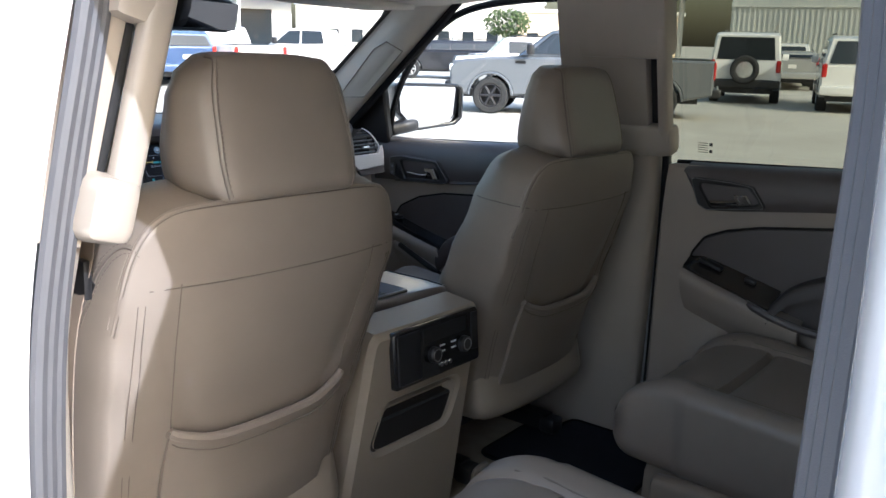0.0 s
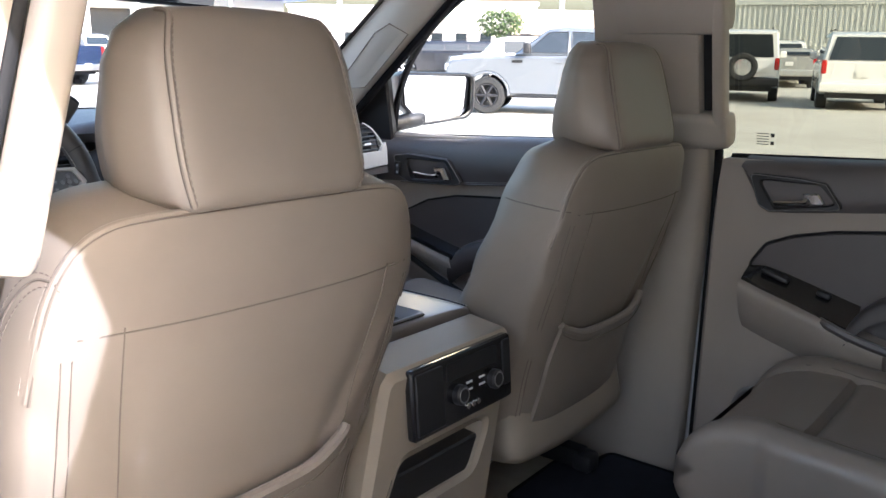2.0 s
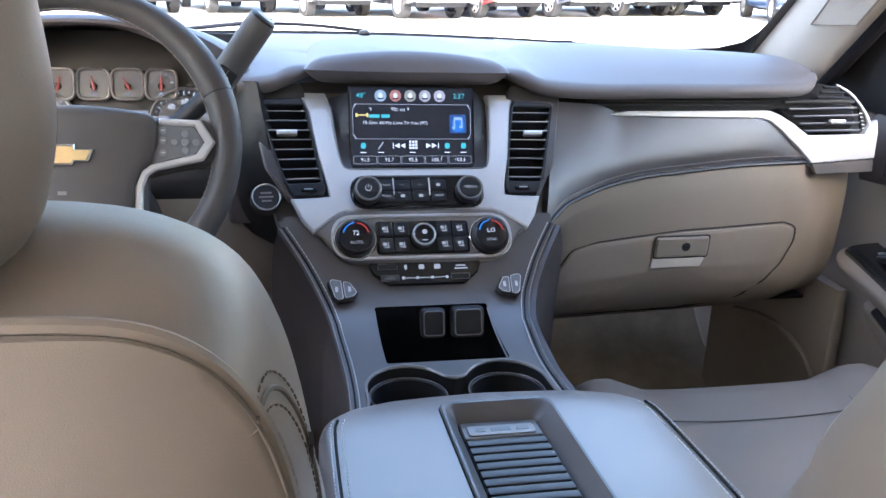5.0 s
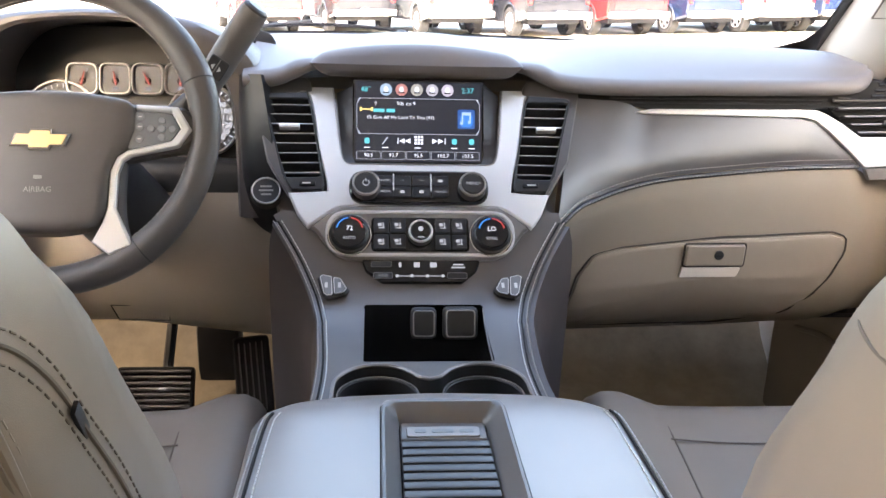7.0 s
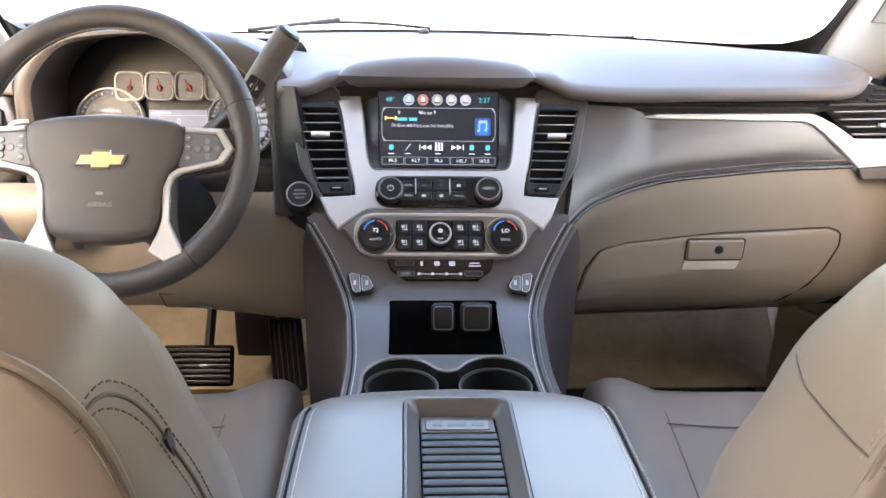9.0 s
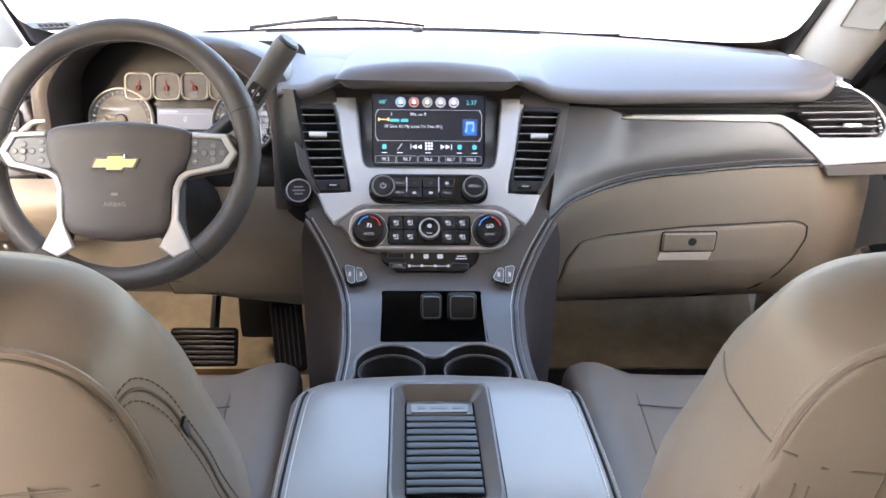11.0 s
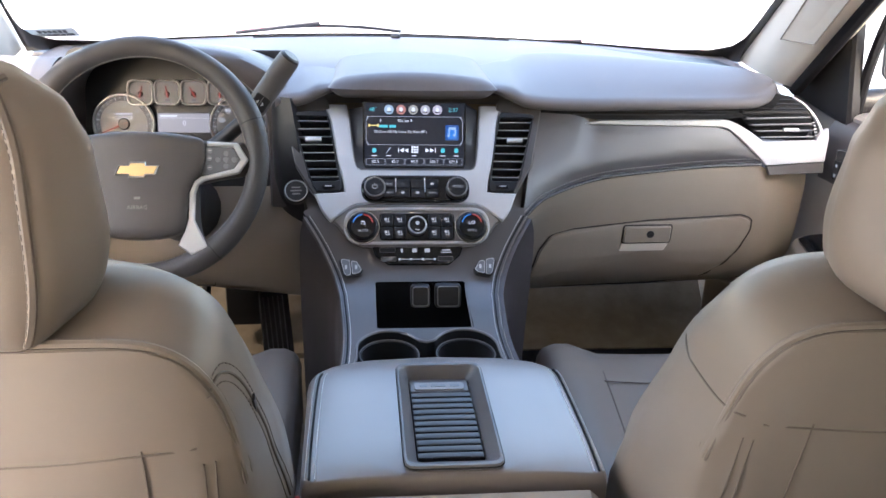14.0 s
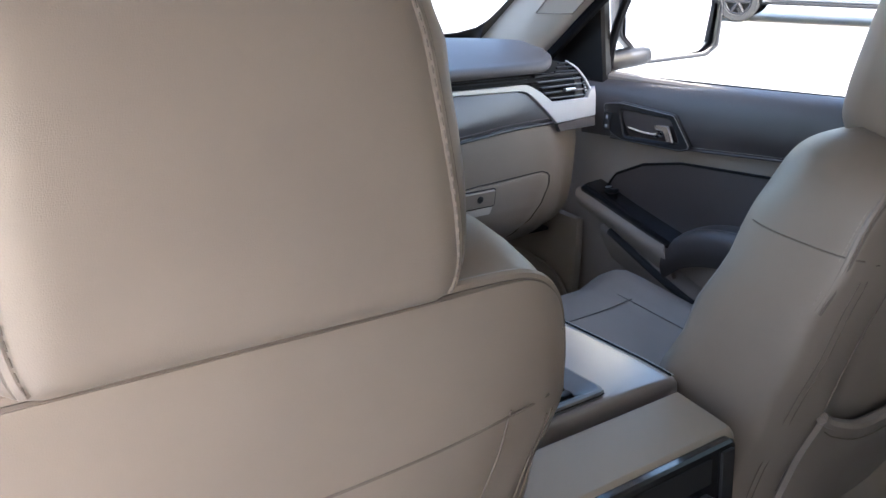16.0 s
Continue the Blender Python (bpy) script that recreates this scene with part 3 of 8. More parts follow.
    face_in(part("pane", bm, PRIVACY, wq))

# driver's door, seen only at its inner edge
bm = side_wall(bmesh.new(), -1, -0.84, 0.62, 0.55, 1.33, 0.09)
side_wall(bm, -1, -0.84, -0.72, 1.33, 1.78, 0.05)
side_wall(bm, -1, -0.84, -0.05, 1.725, 1.80, 0.05, 2)
part("driver_door", bm, WHITE_PAINT, body)
bm = bmesh.new()
faces_from(bm, [[(side_x(z, -1) - 0.03, -0.80, z), (side_x(z, -1) - 0.03, 0.42 - (z - 1.32) * 0.95, z)] for z in (1.32, 1.78)])
wd = thing("window_5", "clear driver's window", "car window", (-0.86, -0.2, 1.33), kind="structure")
face_in(part("pane", bm, PANE, wd))
dd = thing("door_1", "tan driver's door lining with a dark band", "car door", (-0.83, -0.1, 0.62), kind="structure")
part("lining", rbox((0.05, 1.35, 0.62), 0.02, (-0.845, -0.13, 0.95), 6), VINYL, dd)
part("upper_band", rbox((0.06, 1.35, 0.10), 0.02, (-0.845, -0.13, 1.285), 6), COCOA_SOFT, dd)
part("armrest", rbox((0.09, 0.55, 0.09), 0.03, (-0.79, -0.25, 1.04), 6), COCOA_SOFT, dd)

from mathutils.bvhtree import BVHTree


# ---- front seats ----
def snap(tree, pts, off=0.0004):
    """The points laid onto a surface, off metres proud of it."""
    out = []
    for p in pts:
        loc, nor, i, d = tree.find_nearest(Vector(p))
        out.append(loc + nor * off)
    for _ in range(6):
        out = [out[0]] + [(a + b * 2 + c) / 4 for a, b, c in zip(out, out[1:], out[2:])] + [out[-1]]
    return out


def front_seat(cx, name, label, dy, dz):
    s = thing(name, label, "car seat", (cx, -0.35, 0.60), group="front seats")
    sgn = 1 if cx > 0 else -1

    # backrest: outlines of its rear panel and of its middle, from the foot up over the shoulder
    SEAM_LINE = [(0.212, 0.80), (0.226, 0.90), (0.236, 1.0), (0.246, 1.15), (0.249, 1.22), (0.248, 1.278), (0.241, 1.322), (0.229, 1.355), (0.214, 1.377), (0.192, 1.391), (0.165, 1.3965), (0.10, 1.3985), (0.0, 1.399)]
    MID_LINE = [(0.236, 0.80), (0.250, 0.90), (0.259, 1.0), (0.266, 1.15), (0.266, 1.22), (0.261, 1.278), (0.252, 1.330), (0.241, 1.368), (0.225, 1.396), (0.200, 1.413), (0.165, 1.422), (0.10, 1.425), (0.0, 1.426)]
    FORE_LINE = [(0.246, 0.80), (0.262, 0.90), (0.272, 1.0), (0.278, 1.12), (0.272, 1.20), (0.256, 1.27), (0.236, 1.325), (0.216, 1.356), (0.196, 1.380), (0.170, 1.396), (0.135, 1.404), (0.08, 1.407), (0.0, 1.408)]

    def line(keys):
        half = spline([Vector((x, z, 0)) for x, z in keys], 40)
        return [(p.x, p.y) for p in half] + [(-p.x, p.y) for p in half[-2::-1]]
    seam_o, mid_o, fore_o = line(SEAM_LINE), line(MID_LINE), line(FORE_LINE)

    def back_y(z):
        return curve([(0.80, -0.712), (0.95, -0.745), (1.09, -0.786), (1.20, -0.822), (1.30, -0.852), (1.40, -0.862)], z) + dy

    def rear(x, z, off=0.003):
        """A point on the back of the backrest, x from its middle."""
        return Vector((cx + x, back_y(z) + 0.020 * (abs(x) / 0.245) ** 3 - off, z + dz))

    rows = []
    for k in (0.01, 0.2, 0.4, 0.6, 0.78, 0.9, 0.965, 0.99, 1.0):
        row = []
        for x, z in seam_o:
            q = Vector((x * k, lerp(0.80 + (z - 0.80) * 0.02, z, k)))
            p = rear(q.x, q.y, 0.004 * (1 - k ** 8))
            row.append(p + Vector((0, 0.006 * max(0, k - 0.9) / 0.1, 0)))
        rows.append(row)
    for k, dep in ((0.10, 0.012), (0.35, 0.028), (0.7, 0.055), (1.0, 0.085)):
        rows.append([Vector((cx + lerp(a[0], b[0], k ** 0.6), back_y(a[1]) + 0.020 + dep, lerp(a[1], b[1], k ** 0.75) + dz)) for a, b in zip(seam_o, mid_o)])
    for k, dep in ((0.5, 0.115), (1.0, 0.142)):
        rows.append([Vector((cx + lerp(a[0], b[0], k), back_y(a[1]) + 0.020 + dep, lerp(a[1], b[1], k) + dz)) for a, b in zip(mid_o, fore_o)])
    for k in (0.97, 0.9, 0.8, 0.6, 0.3, 0.01):
        rows.append([Vector((cx + x * k, back_y(z) + 0.020 + 0.142 + 0.018 * (1 - ((1 - k) / 0.1 - 1) ** 2 if k >= 0.8 else 0.0) - 0.022 * (1 - k), lerp(0.80 + (z - 0.80) * 0.02, z, k) + dz)) for x, z in fore_o])
    bm = bmesh.new()
    faces_from(bm, rows)
    bmesh.ops.recalc_face_normals(bm, faces=bm.faces)
    tree = BVHTree.FromBMesh(bm)
    part("backrest", bm, LEATHER, s, sharp=60)

    # stitched shoulder seams, back panel and map pocket
    seam = [rear(x, z, 0.0) + Vector((0, 0.008, 0)) for x, z in seam_o[14:-14]]
    path = snap(tree, seam)
    part("welt", tube([p + Vector((0, 0.0040, 0.0030)) for p in path], 0.0040, 8), LEATHER, s)
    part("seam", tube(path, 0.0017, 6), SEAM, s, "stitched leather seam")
    part("stitching", stitches(snap(tree, [p + Vector((0, 0.010, 0.006)) for p in path], 0.0006), 0.007, 0.0048, 0.0008), THREAD, s, "pale thread stitching")
    for sx in (-1, 1):
        edge = snap(tree, spline([rear(sx * x, z, 0.001) for x, z in ((0.178, 1.303), (0.176, 1.25), (0.170, 1.18), (0.162, 1.10), (0.158, 1.06), (0.160, 0.95))], 40), 0.0009)
        part("panel_seam", tube(spline(edge[::6] + [edge[-1]], 40), 0.0008, 6), SEAM, s)
        for dx in (0.0, 0.009):
            pleat = snap(tree, spline([rear(sx * (x + dx), z, 0.001) for x, z in ((0.224, 1.300), (0.222, 1.26), (0.219, 1.20), (0.214, 1.12), (0.206, 1.0), (0.20, 0.9))], 40), 0.0009)
            part("pleat", tube(spline(pleat[4::7] + [pleat[-1]], 40), 0.0007, 6), SEAM, s)
    path = snap(tree, spline([rear(x, 1.300 - 0.004 * math.cos(x * 6), 0.001) for x in (-0.220, -0.17, -0.1, 0, 0.1, 0.17, 0.220)], 60))
    part("cross_seam", tube(spline(path[::6] + [path[-1]], 60), 0.0010, 6), SEAM, s)

    def pocket(x, t):
        z = lerp(0.85, 1.052 + 0.030 * (abs(x) / 0.165) ** 4, t)
        return rear(x, z, 0.006 + 0.014 * (1 - (x / 0.17) ** 4) * t)
    rows = [[pocket(x, t) for t in (0, 0.35, 0.7, 1)] for x in (-0.165, -0.10, 0, 0.10, 0.165)]
    part("map_pocket", skin(rows, 12, 20, 0.008), LEATHER, s, "soft tan map pocket")
    path = spline([pocket(x, 1) + Vector((0, 0, -0.004)) for x in (-0.165, -0.15, -0.10, -0.04, 0.04, 0.10, 0.15, 0.165)], 40)
    part("pocket_hem", tube(path, 0.0080, 8), LEATHER, s, "rolled pocket hem")
    part("hem_stitch", tube([p + Vector((0, -0.006, -0.016)) for p in path], 0.0010, 5), SEAM, s)
    bm = rbox((0.46, 0.10, 0.15), 0.035, n=10, m=pose(cx, -0.690 + dy, 0.845, -14, 0, 0), warp=lambda x, y, z: (x, y, z + 0.018 * (abs(x) / 0.23) ** 2))
    part("back_trim", bm, TRIM, s, "hard tan plastic lower trim")

    # seams on the front of the backrest and round its sides
    for sx in (-1, 1):
        if sgn < 0 or sx > 0:
            # airbag seam: leaves the rear seam, turns over and runs down the side to the front
            side = [Vector((cx + sx * x, y + dy, z + dz)) for x, y, z in ((0.238, -0.836, 1.352), (0.240, -0.830, 1.355), (0.243, -0.815, 1.356), (0.248, -0.798, 1.346), (0.255, -0.780, 1.322), (0.262, -0.765, 1.290), (0.268, -0.742, 1.250), (0.272, -0.715, 1.200), (0.278, -0.65, 1.10))]
            side = snap(tree, spline(side, 90))
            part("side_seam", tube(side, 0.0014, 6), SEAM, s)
            for off in (-0.0055, 0.0055):
                part("side_stitching", stitches(snap(tree, [p + Vector((0, off, off)) for p in side], 0.0003), 0.0065, 0.0036, 0.0006), STITCH_TAN, s, "stitched seam thread")
            part("airbag_tag", rbox((0.003, 0.008, 0.026), 0.001, n=2, m=Matrix.Translation(side[54]) @ pose(0, 0, 0, 30, 0, 0)), BLACK, s, "small dark fabric tag")
        else:
            side = snap(tree, spline([Vector((cx + sx * x, y + dy, z + dz)) for x, y, z in ((0.241, -0.846, 1.305), (0.250, -0.80, 1.308), (0.248, -0.75, 1.312), (0.236, -0.709, 1.313), (0.20, -0.67, 1.316), (0.15, -0.66, 1.318))], 50))
            part("side_seam", tube(side, 0.0012, 6), SEAM, s)

    # head restraint, resting on the backrest: a narrow rear panel, broad in its middle
    def rest(x, y, z):
        t = (z + 0.0975) / 0.195
        k = (y + 0.10) / 0.20
        rear_w = curve([(0, 0.760), (0.25, 0.775), (0.75, 0.735), (1, 0.67)], t)
        mid_w = curve([(0, 0.93), (0.35, 1.0), (0.7, 0.97), (0.88, 0.90), (1, 0.78)], t)
        w = lerp(rear_w, mid_w, min(1, max(0, k * 2.1)) ** 0.75)
        w *= 1 - 0.10 * max(0, k - 0.6) / 0.4
        yy = lerp(-0.098 + 0.052 * t + 0.004 * (abs(x) / 0.16) ** 3, 0.090 - 0.030 * t - 0.045 * (abs(x) / 0.16) ** 2.5, k)
        return (x * w, yy, z - 0.012 * (abs(x) / 0.16) ** 3 * max(0, z / 0.0975) + 0.008 * k * (1 - t))
    hx = cx + (0.002 if sgn < 0 else -0.010)
    hm = pose(hx, -0.777 + dy, 1.4985 + dz * 0.5, 0, 0, 0)
    bm = rbox((0.312, 0.20, 0.195), 0.032, n=26, warp=rest, m=hm)
    bmesh.ops.recalc_face_normals(bm, faces=bm.faces)
    head_tree = BVHTree.FromBMesh(bm)
    part("head_restraint", bm, LEATHER, s)
    # added block that keeps light out of the gap below the head restraint
    part("light_stop", rbox((0.19, 0.06, 0.05), 0.02, (hx, -0.755 + dy, 1.402), 6), LEATHER, s, "added block that stops light under the head restraint")
    for sx in (-1, 1):
        path = [hm @ Vector(rest(sx * 0.150, -0.0925, z)) for z in (-0.080, -0.045, 0.0, 0.045, 0.072)]
        path = spline([hm @ Vector(rest(sx * 0.142, -0.086, -0.091))] + path + [hm @ Vector(rest(sx * 0.146, -0.084, 0.090)), hm @ Vector(rest(sx * 0.138, -0.065, 0.0970)), hm @ Vector(rest(sx * 0.134, -0.03, 0.0975))], 50)
        path = snap(head_tree, path)
        part("head_welt", tube([p + Vector((-sx * 0.0032, 0.0012, 0)) for p in path], 0.0042, 8), LEATHER, s)
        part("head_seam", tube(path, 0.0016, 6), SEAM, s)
        part("head_stitching", stitches(snap(head_tree, [p + Vector((-sx * 0.0062, 0, 0)) for p in path[3:40]], 0.0020), 0.007, 0.0045, 0.0005), STITCH_TAN, s)

    # cushion, side shields and base
    def cush(x, y, z):
        zz = z + 0.02 * math.sin((y + 0.25) * 3) + 0.018 * (abs(x) / 0.25) ** 3 * (1 if z > 0 else 0)
        if z > 0:
            zz += 0.02 * (y / 0.25) + 0.016 * min(1, max(0, (abs(x) - 0.150) / 0.04))
            zz -= 0.035 * max(0, (y - 0.17) / 0.08) ** 2
        return (x, y, zz)
    bm = rbox((0.50, 0.54, 0.16), 0.045, n=16, warp=cush, m=Matrix.Translation((cx, -0.33, 0.846)))
    bmesh.ops.recalc_face_normals(bm, faces=bm.faces)
    seat_tree = BVHTree.FromBMesh(bm)
    part("cushion", bm, LEATHER, s)
    for sx in (-1, 1):
        path = spline([(cx + sx * 0.155, y, z) for y, z in ((-0.55, 0.95), (-0.40, 0.95), (-0.25, 0.95), (-0.12, 0.95), (-0.075, 0.93))], 24)
        part("cushion_seam", tube(snap(seat_tree, path), 0.0014, 6), SEAM, s)
    path = spline([(cx + x, -0.22, 0.969 + 0.4 * x * x) for x in (-0.15, 0, 0.15)], 12)
    part("cushion_seam", tube(snap(seat_tree, path), 0.0012, 6), SEAM, s)
    for sx in (-1, 1):
        part("side_shield", rbox((0.035, 0.46, 0.13), 0.015, (cx + sx * 0.25, -0.37, 0.78), 6), TRIM, s, "tan plastic side shield")
        part("rail", rbox((0.05, 0.62, 0.05), 0.01, (cx + sx * 0.19, -0.36, 0.645), 3), BLACK, s, "black metal seat rail")
        if sgn > 0 and sx < 0:
            part("rail_clip", tube(spline([(cx + sx * 0.19 - 0.02, -0.705, 0.628), (cx + sx * 0.19 - 0.02, -0.712, 0.662), (cx + sx * 0.19 + 0.02, -0.712, 0.666), (cx + sx * 0.19 + 0.02, -0.705, 0.650)], 14), 0.007, 7), TRIM, s, "pale plastic rail clip")
        part("rail_cap", rbox((0.055, 0.05, 0.045), 0.012, (cx + sx * 0.19, -0.675, 0.640), 4), BLACK, s)
    part("base", rbox((0.40, 0.44, 0.12), 0.02, (cx, -0.35, 0.74), 4), BLACK, s, "dark seat frame")
    return s


front_seat(-0.455, "driver_seat", "tan leather driver's seat with head restraint and map pocket", -0.020, 0.006)
front_seat(0.467, "passenger_seat", "tan leather front passenger seat beside the console", 0.0, 0.0)
# belt buckles beside the console
for cx, lab in ((-0.185, "seat belt buckle with a red button beside the driver's seat"), (0.19, "seat belt buckle with a red button beside the passenger seat")):
    b = thing("belt_buckle", lab, "seat belt buckle", (cx, -0.56, 0.80))
    part("stalk", rbox((0.02, 0.03, 0.16), 0.006, (cx, -0.56, 0.87), 3), BLACK, b)
    part("housing", rbox((0.026, 0.055, 0.075), 0.008, (cx, -0.565, 0.965), 4), BLACK, b)
    part("button", rbox((0.018, 0.032, 0.012), 0.003, (cx, -0.565, 1.003), 3), RED_BUTTON, b, "red release button")


# ---- second row ----
def second_row_seat(cx, label, dy=0.0, dz=0.0):
    s = thing("captain_chair", label, "car seat", (cx, -1.35, 0.60), group="second row seats")
    sgn = 1 if cx > 0 else -1

    def cush(x, y, z):
        zz = z
        if z > 0:
            zz += 0.028 * (abs(x) / 0.25) ** 4 + 0.13 * (y + 0.02) * 0.55
            zz -= 0.03 * max(0, (y - 0.16) / 0.09) ** 2
            # sunk middle panel with its welts and pleats
            mid = 1 / (1 + math.exp((abs(x) - 0.168) / 0.004))
            zz -= 0.008 * mid + 0.007 * math.exp(-((abs(x) - 0.168) / 0.006) ** 2)
            for groove_y in (0.100, -0.088):
                zz -= mid * (0.018 * math.exp(-((y - groove_y) / 0.008) ** 2) - 0.004 * math.exp(-((y - groove_y) / 0.06) ** 2))
        else:
            zz += 0.02 * (y / 0.25)
        return (x * (1 - 0.03 * (y > 0.15)), y, zz)
    m = Matrix.Translation((cx, -1.325 + dy, 0.865 + dz))
    part("cushion", rbox((0.50, 0.62, 0.19), 0.05, n=56, warp=cush, m=m), LEATHER, s)
    for sx in (-1, 1):
        path = [m @ Vector(cush(sx * 0.176, y, 0.0950)) for y in (-0.26, -0.2, -0.1, -0.02, 0.05, 0.1, 0.15, 0.20)]
        part("seam", tube(spline(path, 40), 0.0016, 6), SEAM, s)
    part("side_shield", rbox((0.05, 0.40, 0.13), 0.02, (cx - sgn * 0.245, -1.33 + dy, 0.73), 6), TRIM, s, "tan plastic side shield")
    part("base", rbox((0.40, 0.46, 0.20), 0.05, (cx, -1.30 + dy, 0.70), 5), TRIM, s, "tan plastic base")

    def back(x, y, z):
        h = z + 0.30
        return (x * curve([(0, 0.96), (0.4, 1), (0.6, 0.86)], h), y - 0.20 * h + (0.04 * (abs(x) / 0.25) ** 3 if y > 0 else 0), z)
    part("backrest", rbox((0.48, 0.15, 0.60), 0.06, n=12, warp=back, m=Matrix.Translation((cx, -1.72 + dy, 1.16))), LEATHER, s)
    part("head_restraint", rbox((0.26, 0.11, 0.16), 0.05, n=8, m=pose(cx, -1.88 + dy, 1.54, -6, 0, 0)), LEATHER, s)
    for sx in (-1, 1):
        part("post", tube([(cx + sx * 0.06, -1.86 + dy, 1.42), (cx + sx * 0.06, -1.87 + dy, 1.50)], 0.006, 8), CHROME, s, "chrome post")
    part("buckle", rbox((0.05, 0.03, 0.035), 0.008, (cx - sgn * 0.262, -1.42 + dy, 0.80), 3), RED_BUTTON if cx > 0 else BLACK, s, "red-buttoned belt buckle")
    return s


second_row_seat(-0.425, "tan leather second row seat by the open door", -0.015, 0.03)
second_row_seat(0.535, "tan leather second row seat by the closed door")
bench = thing("third_row_seat", "tan leather third row bench seat", "car seat", (0, -2.5, 0.60))
part("cushion", rbox((1.2, 0.5, 0.2), 0.06, (0, -2.45, 0.85), 6), LEATHER, bench)
part("backrest", rbox((1.2, 0.15, 0.55), 0.06, m=pose(0, -2.75, 1.15, 12, 0, 0), n=6), LEATHER, bench)

# ---- floor mats ----
def floor_mat(label, pts, z=0.603, m=None):
    t = thing("floor_mat", label, "floor mat", (sum(p[0] for p in pts) / len(pts), sum(p[1] for p in pts) / len(pts), z))
    part("carpet", plate(rounded(pts, 0.025), m or Matrix.Translation((0, 0, z)), 0.010, 0.004), MAT_CARPET, t)
    edge = [(m or Matrix.Translation((0, 0, z))) @ Vector((x, y, 0.008)) for x, y in rounded(pts, 0.025)]
    part("binding", tube(edge, 0.0055, 6, closed=True), BLACK_RUBBER, t, "black bound edge")
    return t


floor_mat("black carpet mat on the second row floor", [(0.433, -0.60), (0.670, -0.595), (0.695, -0.664), (0.784, -0.677), (0.785, -0.98), (0.43, -1.0), (0.425, -0.80)])
floor_mat("black carpet mat behind the driver's seat", [(-0.30, -0.62), (-0.66, -0.60), (-0.78, -0.70), (-0.78, -0.98), (-0.30, -1.0)])
floor_mat("black carpet mat in the front passenger footwell", [(0.24, -0.10), (0.74, -0.10), (0.76, 0.50), (0.26, 0.50)])
floor_mat("black carpet mat in the driver's footwell", [(-0.24, -0.10), (-0.72, -0.10), (-0.72, 0.42), (-0.30, 0.42)])

# ---- centre stack: its face is one plane, leaning away, that turns level round the cup holders ----
SO = Vector((-0.002, 0.003, 1.241))
SV = Vector((0, 0.62, 0.785))
STACK = plane_frame(SO, (1, 0, 0), SV)


def st(u, v, w=0.0):
    return STACK @ Vector((u, v, w))


def on_stack(u, v, w=0.0):
    return STACK @ Matrix.Translation((u, v, w))


def mirror_pts(half):
    """A closed outline from its right half, listed from the bottom to the top."""
    return list(half) + [(-x, y) for x, y in reversed(half) if abs(x) > 1e-6]


dash = thing("dashboard", "dark cocoa and tan dashboard with silver trim", "dashboard", (0, 0.2, 0.95), kind="")

def bent(bm, f):
    """Moves the points of a piece of the stack by f(u, v) along the stack's normal."""
    inv = STACK.inverted()
    for v in bm.verts:
        p = inv @ v.co
        v.co = STACK @ Vector((p.x, p.y, p.z + f(p.x, p.y)))
    return bm


# dark fascia behind everything in the middle
part("centre_fascia", plate(rounded(mirror_pts([(0.132, -0.125), (0.165, -0.090), (0.190, -0.060), (0.200, -0.02), (0.226, 0.128)]), 0.01), on_stack(0, 0, -0.075), 0.035, 0.004), COCOA, dash)

# silver surround: two wings joined below the screen, curling back at their tops and out at their feet
wing = [(0.060, -0.0416), (0.104, -0.0428), (0.116, -0.0475), (0.126, -0.0560), (0.1434, -0.0703), (0.1505, -0.0752), (0.1575, -0.066), (0.1656, -0.054), (0.172, -0.038), (0.1785, -0.0222), (0.150, -0.0210), (0.1262, -0.0190),
        (0.1275, -0.005), (0.1305, 0.010), (0.1345, 0.025), (0.1385, 0.0406), (0.1425, 0.066), (0.1465, 0.0925), (0.150, 0.112), (0.1556, 0.1327), (0.162, 0.145), (0.1715, 0.1545), (0.150, 0.160), (0.1226, 0.1590), (0.1200, 0.140), (0.1163, 0.1136), (0.1140, 0.088), (0.1114, 0.0612), (0.109, 0.045), (0.1070, 0.0345), (0.1030, 0.0262), (0.0960, 0.0226), (0.05, 0.0221)]
surround = part("silver_surround", bent(plate(mirror_pts(wing), on_stack(0, 0, -0.006), 0.012, 0.0025), lambda u, v: -9.0 * max(0, v - 0.105) ** 2 + 0.16 * max(0, -0.02 - v) * min(1, max(0, abs(u) - 0.10) / 0.03)), SILVER, dash, "satin silver centre surround")
half_lip = [(0.1190, 0.128), (0.1163, 0.1136), (0.1114, 0.0612), (0.1070, 0.0345), (0.1030, 0.0262), (0.0960, 0.0226), (0.0, 0.0221)]
part("opening_edge", tube([st(x, y, 0.0050 - 9.0 * max(0, y - 0.105) ** 2) for x, y, _z in spline([Vector((*p, 0)) for p in half_lip + [(-a, b) for a, b in half_lip[-2::-1]]], 70)], 0.0010, 6), SMOKE, surround, "bright edge of the screen opening")

# screen and its bezel
scr_m = plane_frame((-0.003, 0.050, 1.3145), (1, 0, 0), (0, 0.32, 1.0)) @ Matrix.Scale(0.975, 4)
bezel = mirror_pts([(0.0965, 0.0235), (0.1065, 0.035), (0.1185, 0.150)])
bm = bmesh.new()
outer_r = [st(x, y, -0.004 - 9.0 * max(0, y - 0.105) ** 2) for x, y in by_angle(bezel, 64)]
inner_r = [scr_m @ Vector((x, y, 0)) for x, y in by_angle(rect(-0.0945, -0.0600, 0.0945, 0.0605), 64)]
faces_from(bm, [outer_r, inner_r], closed=True)
part("screen_bezel", bm, BEZEL, dash, "dark screen bezel")
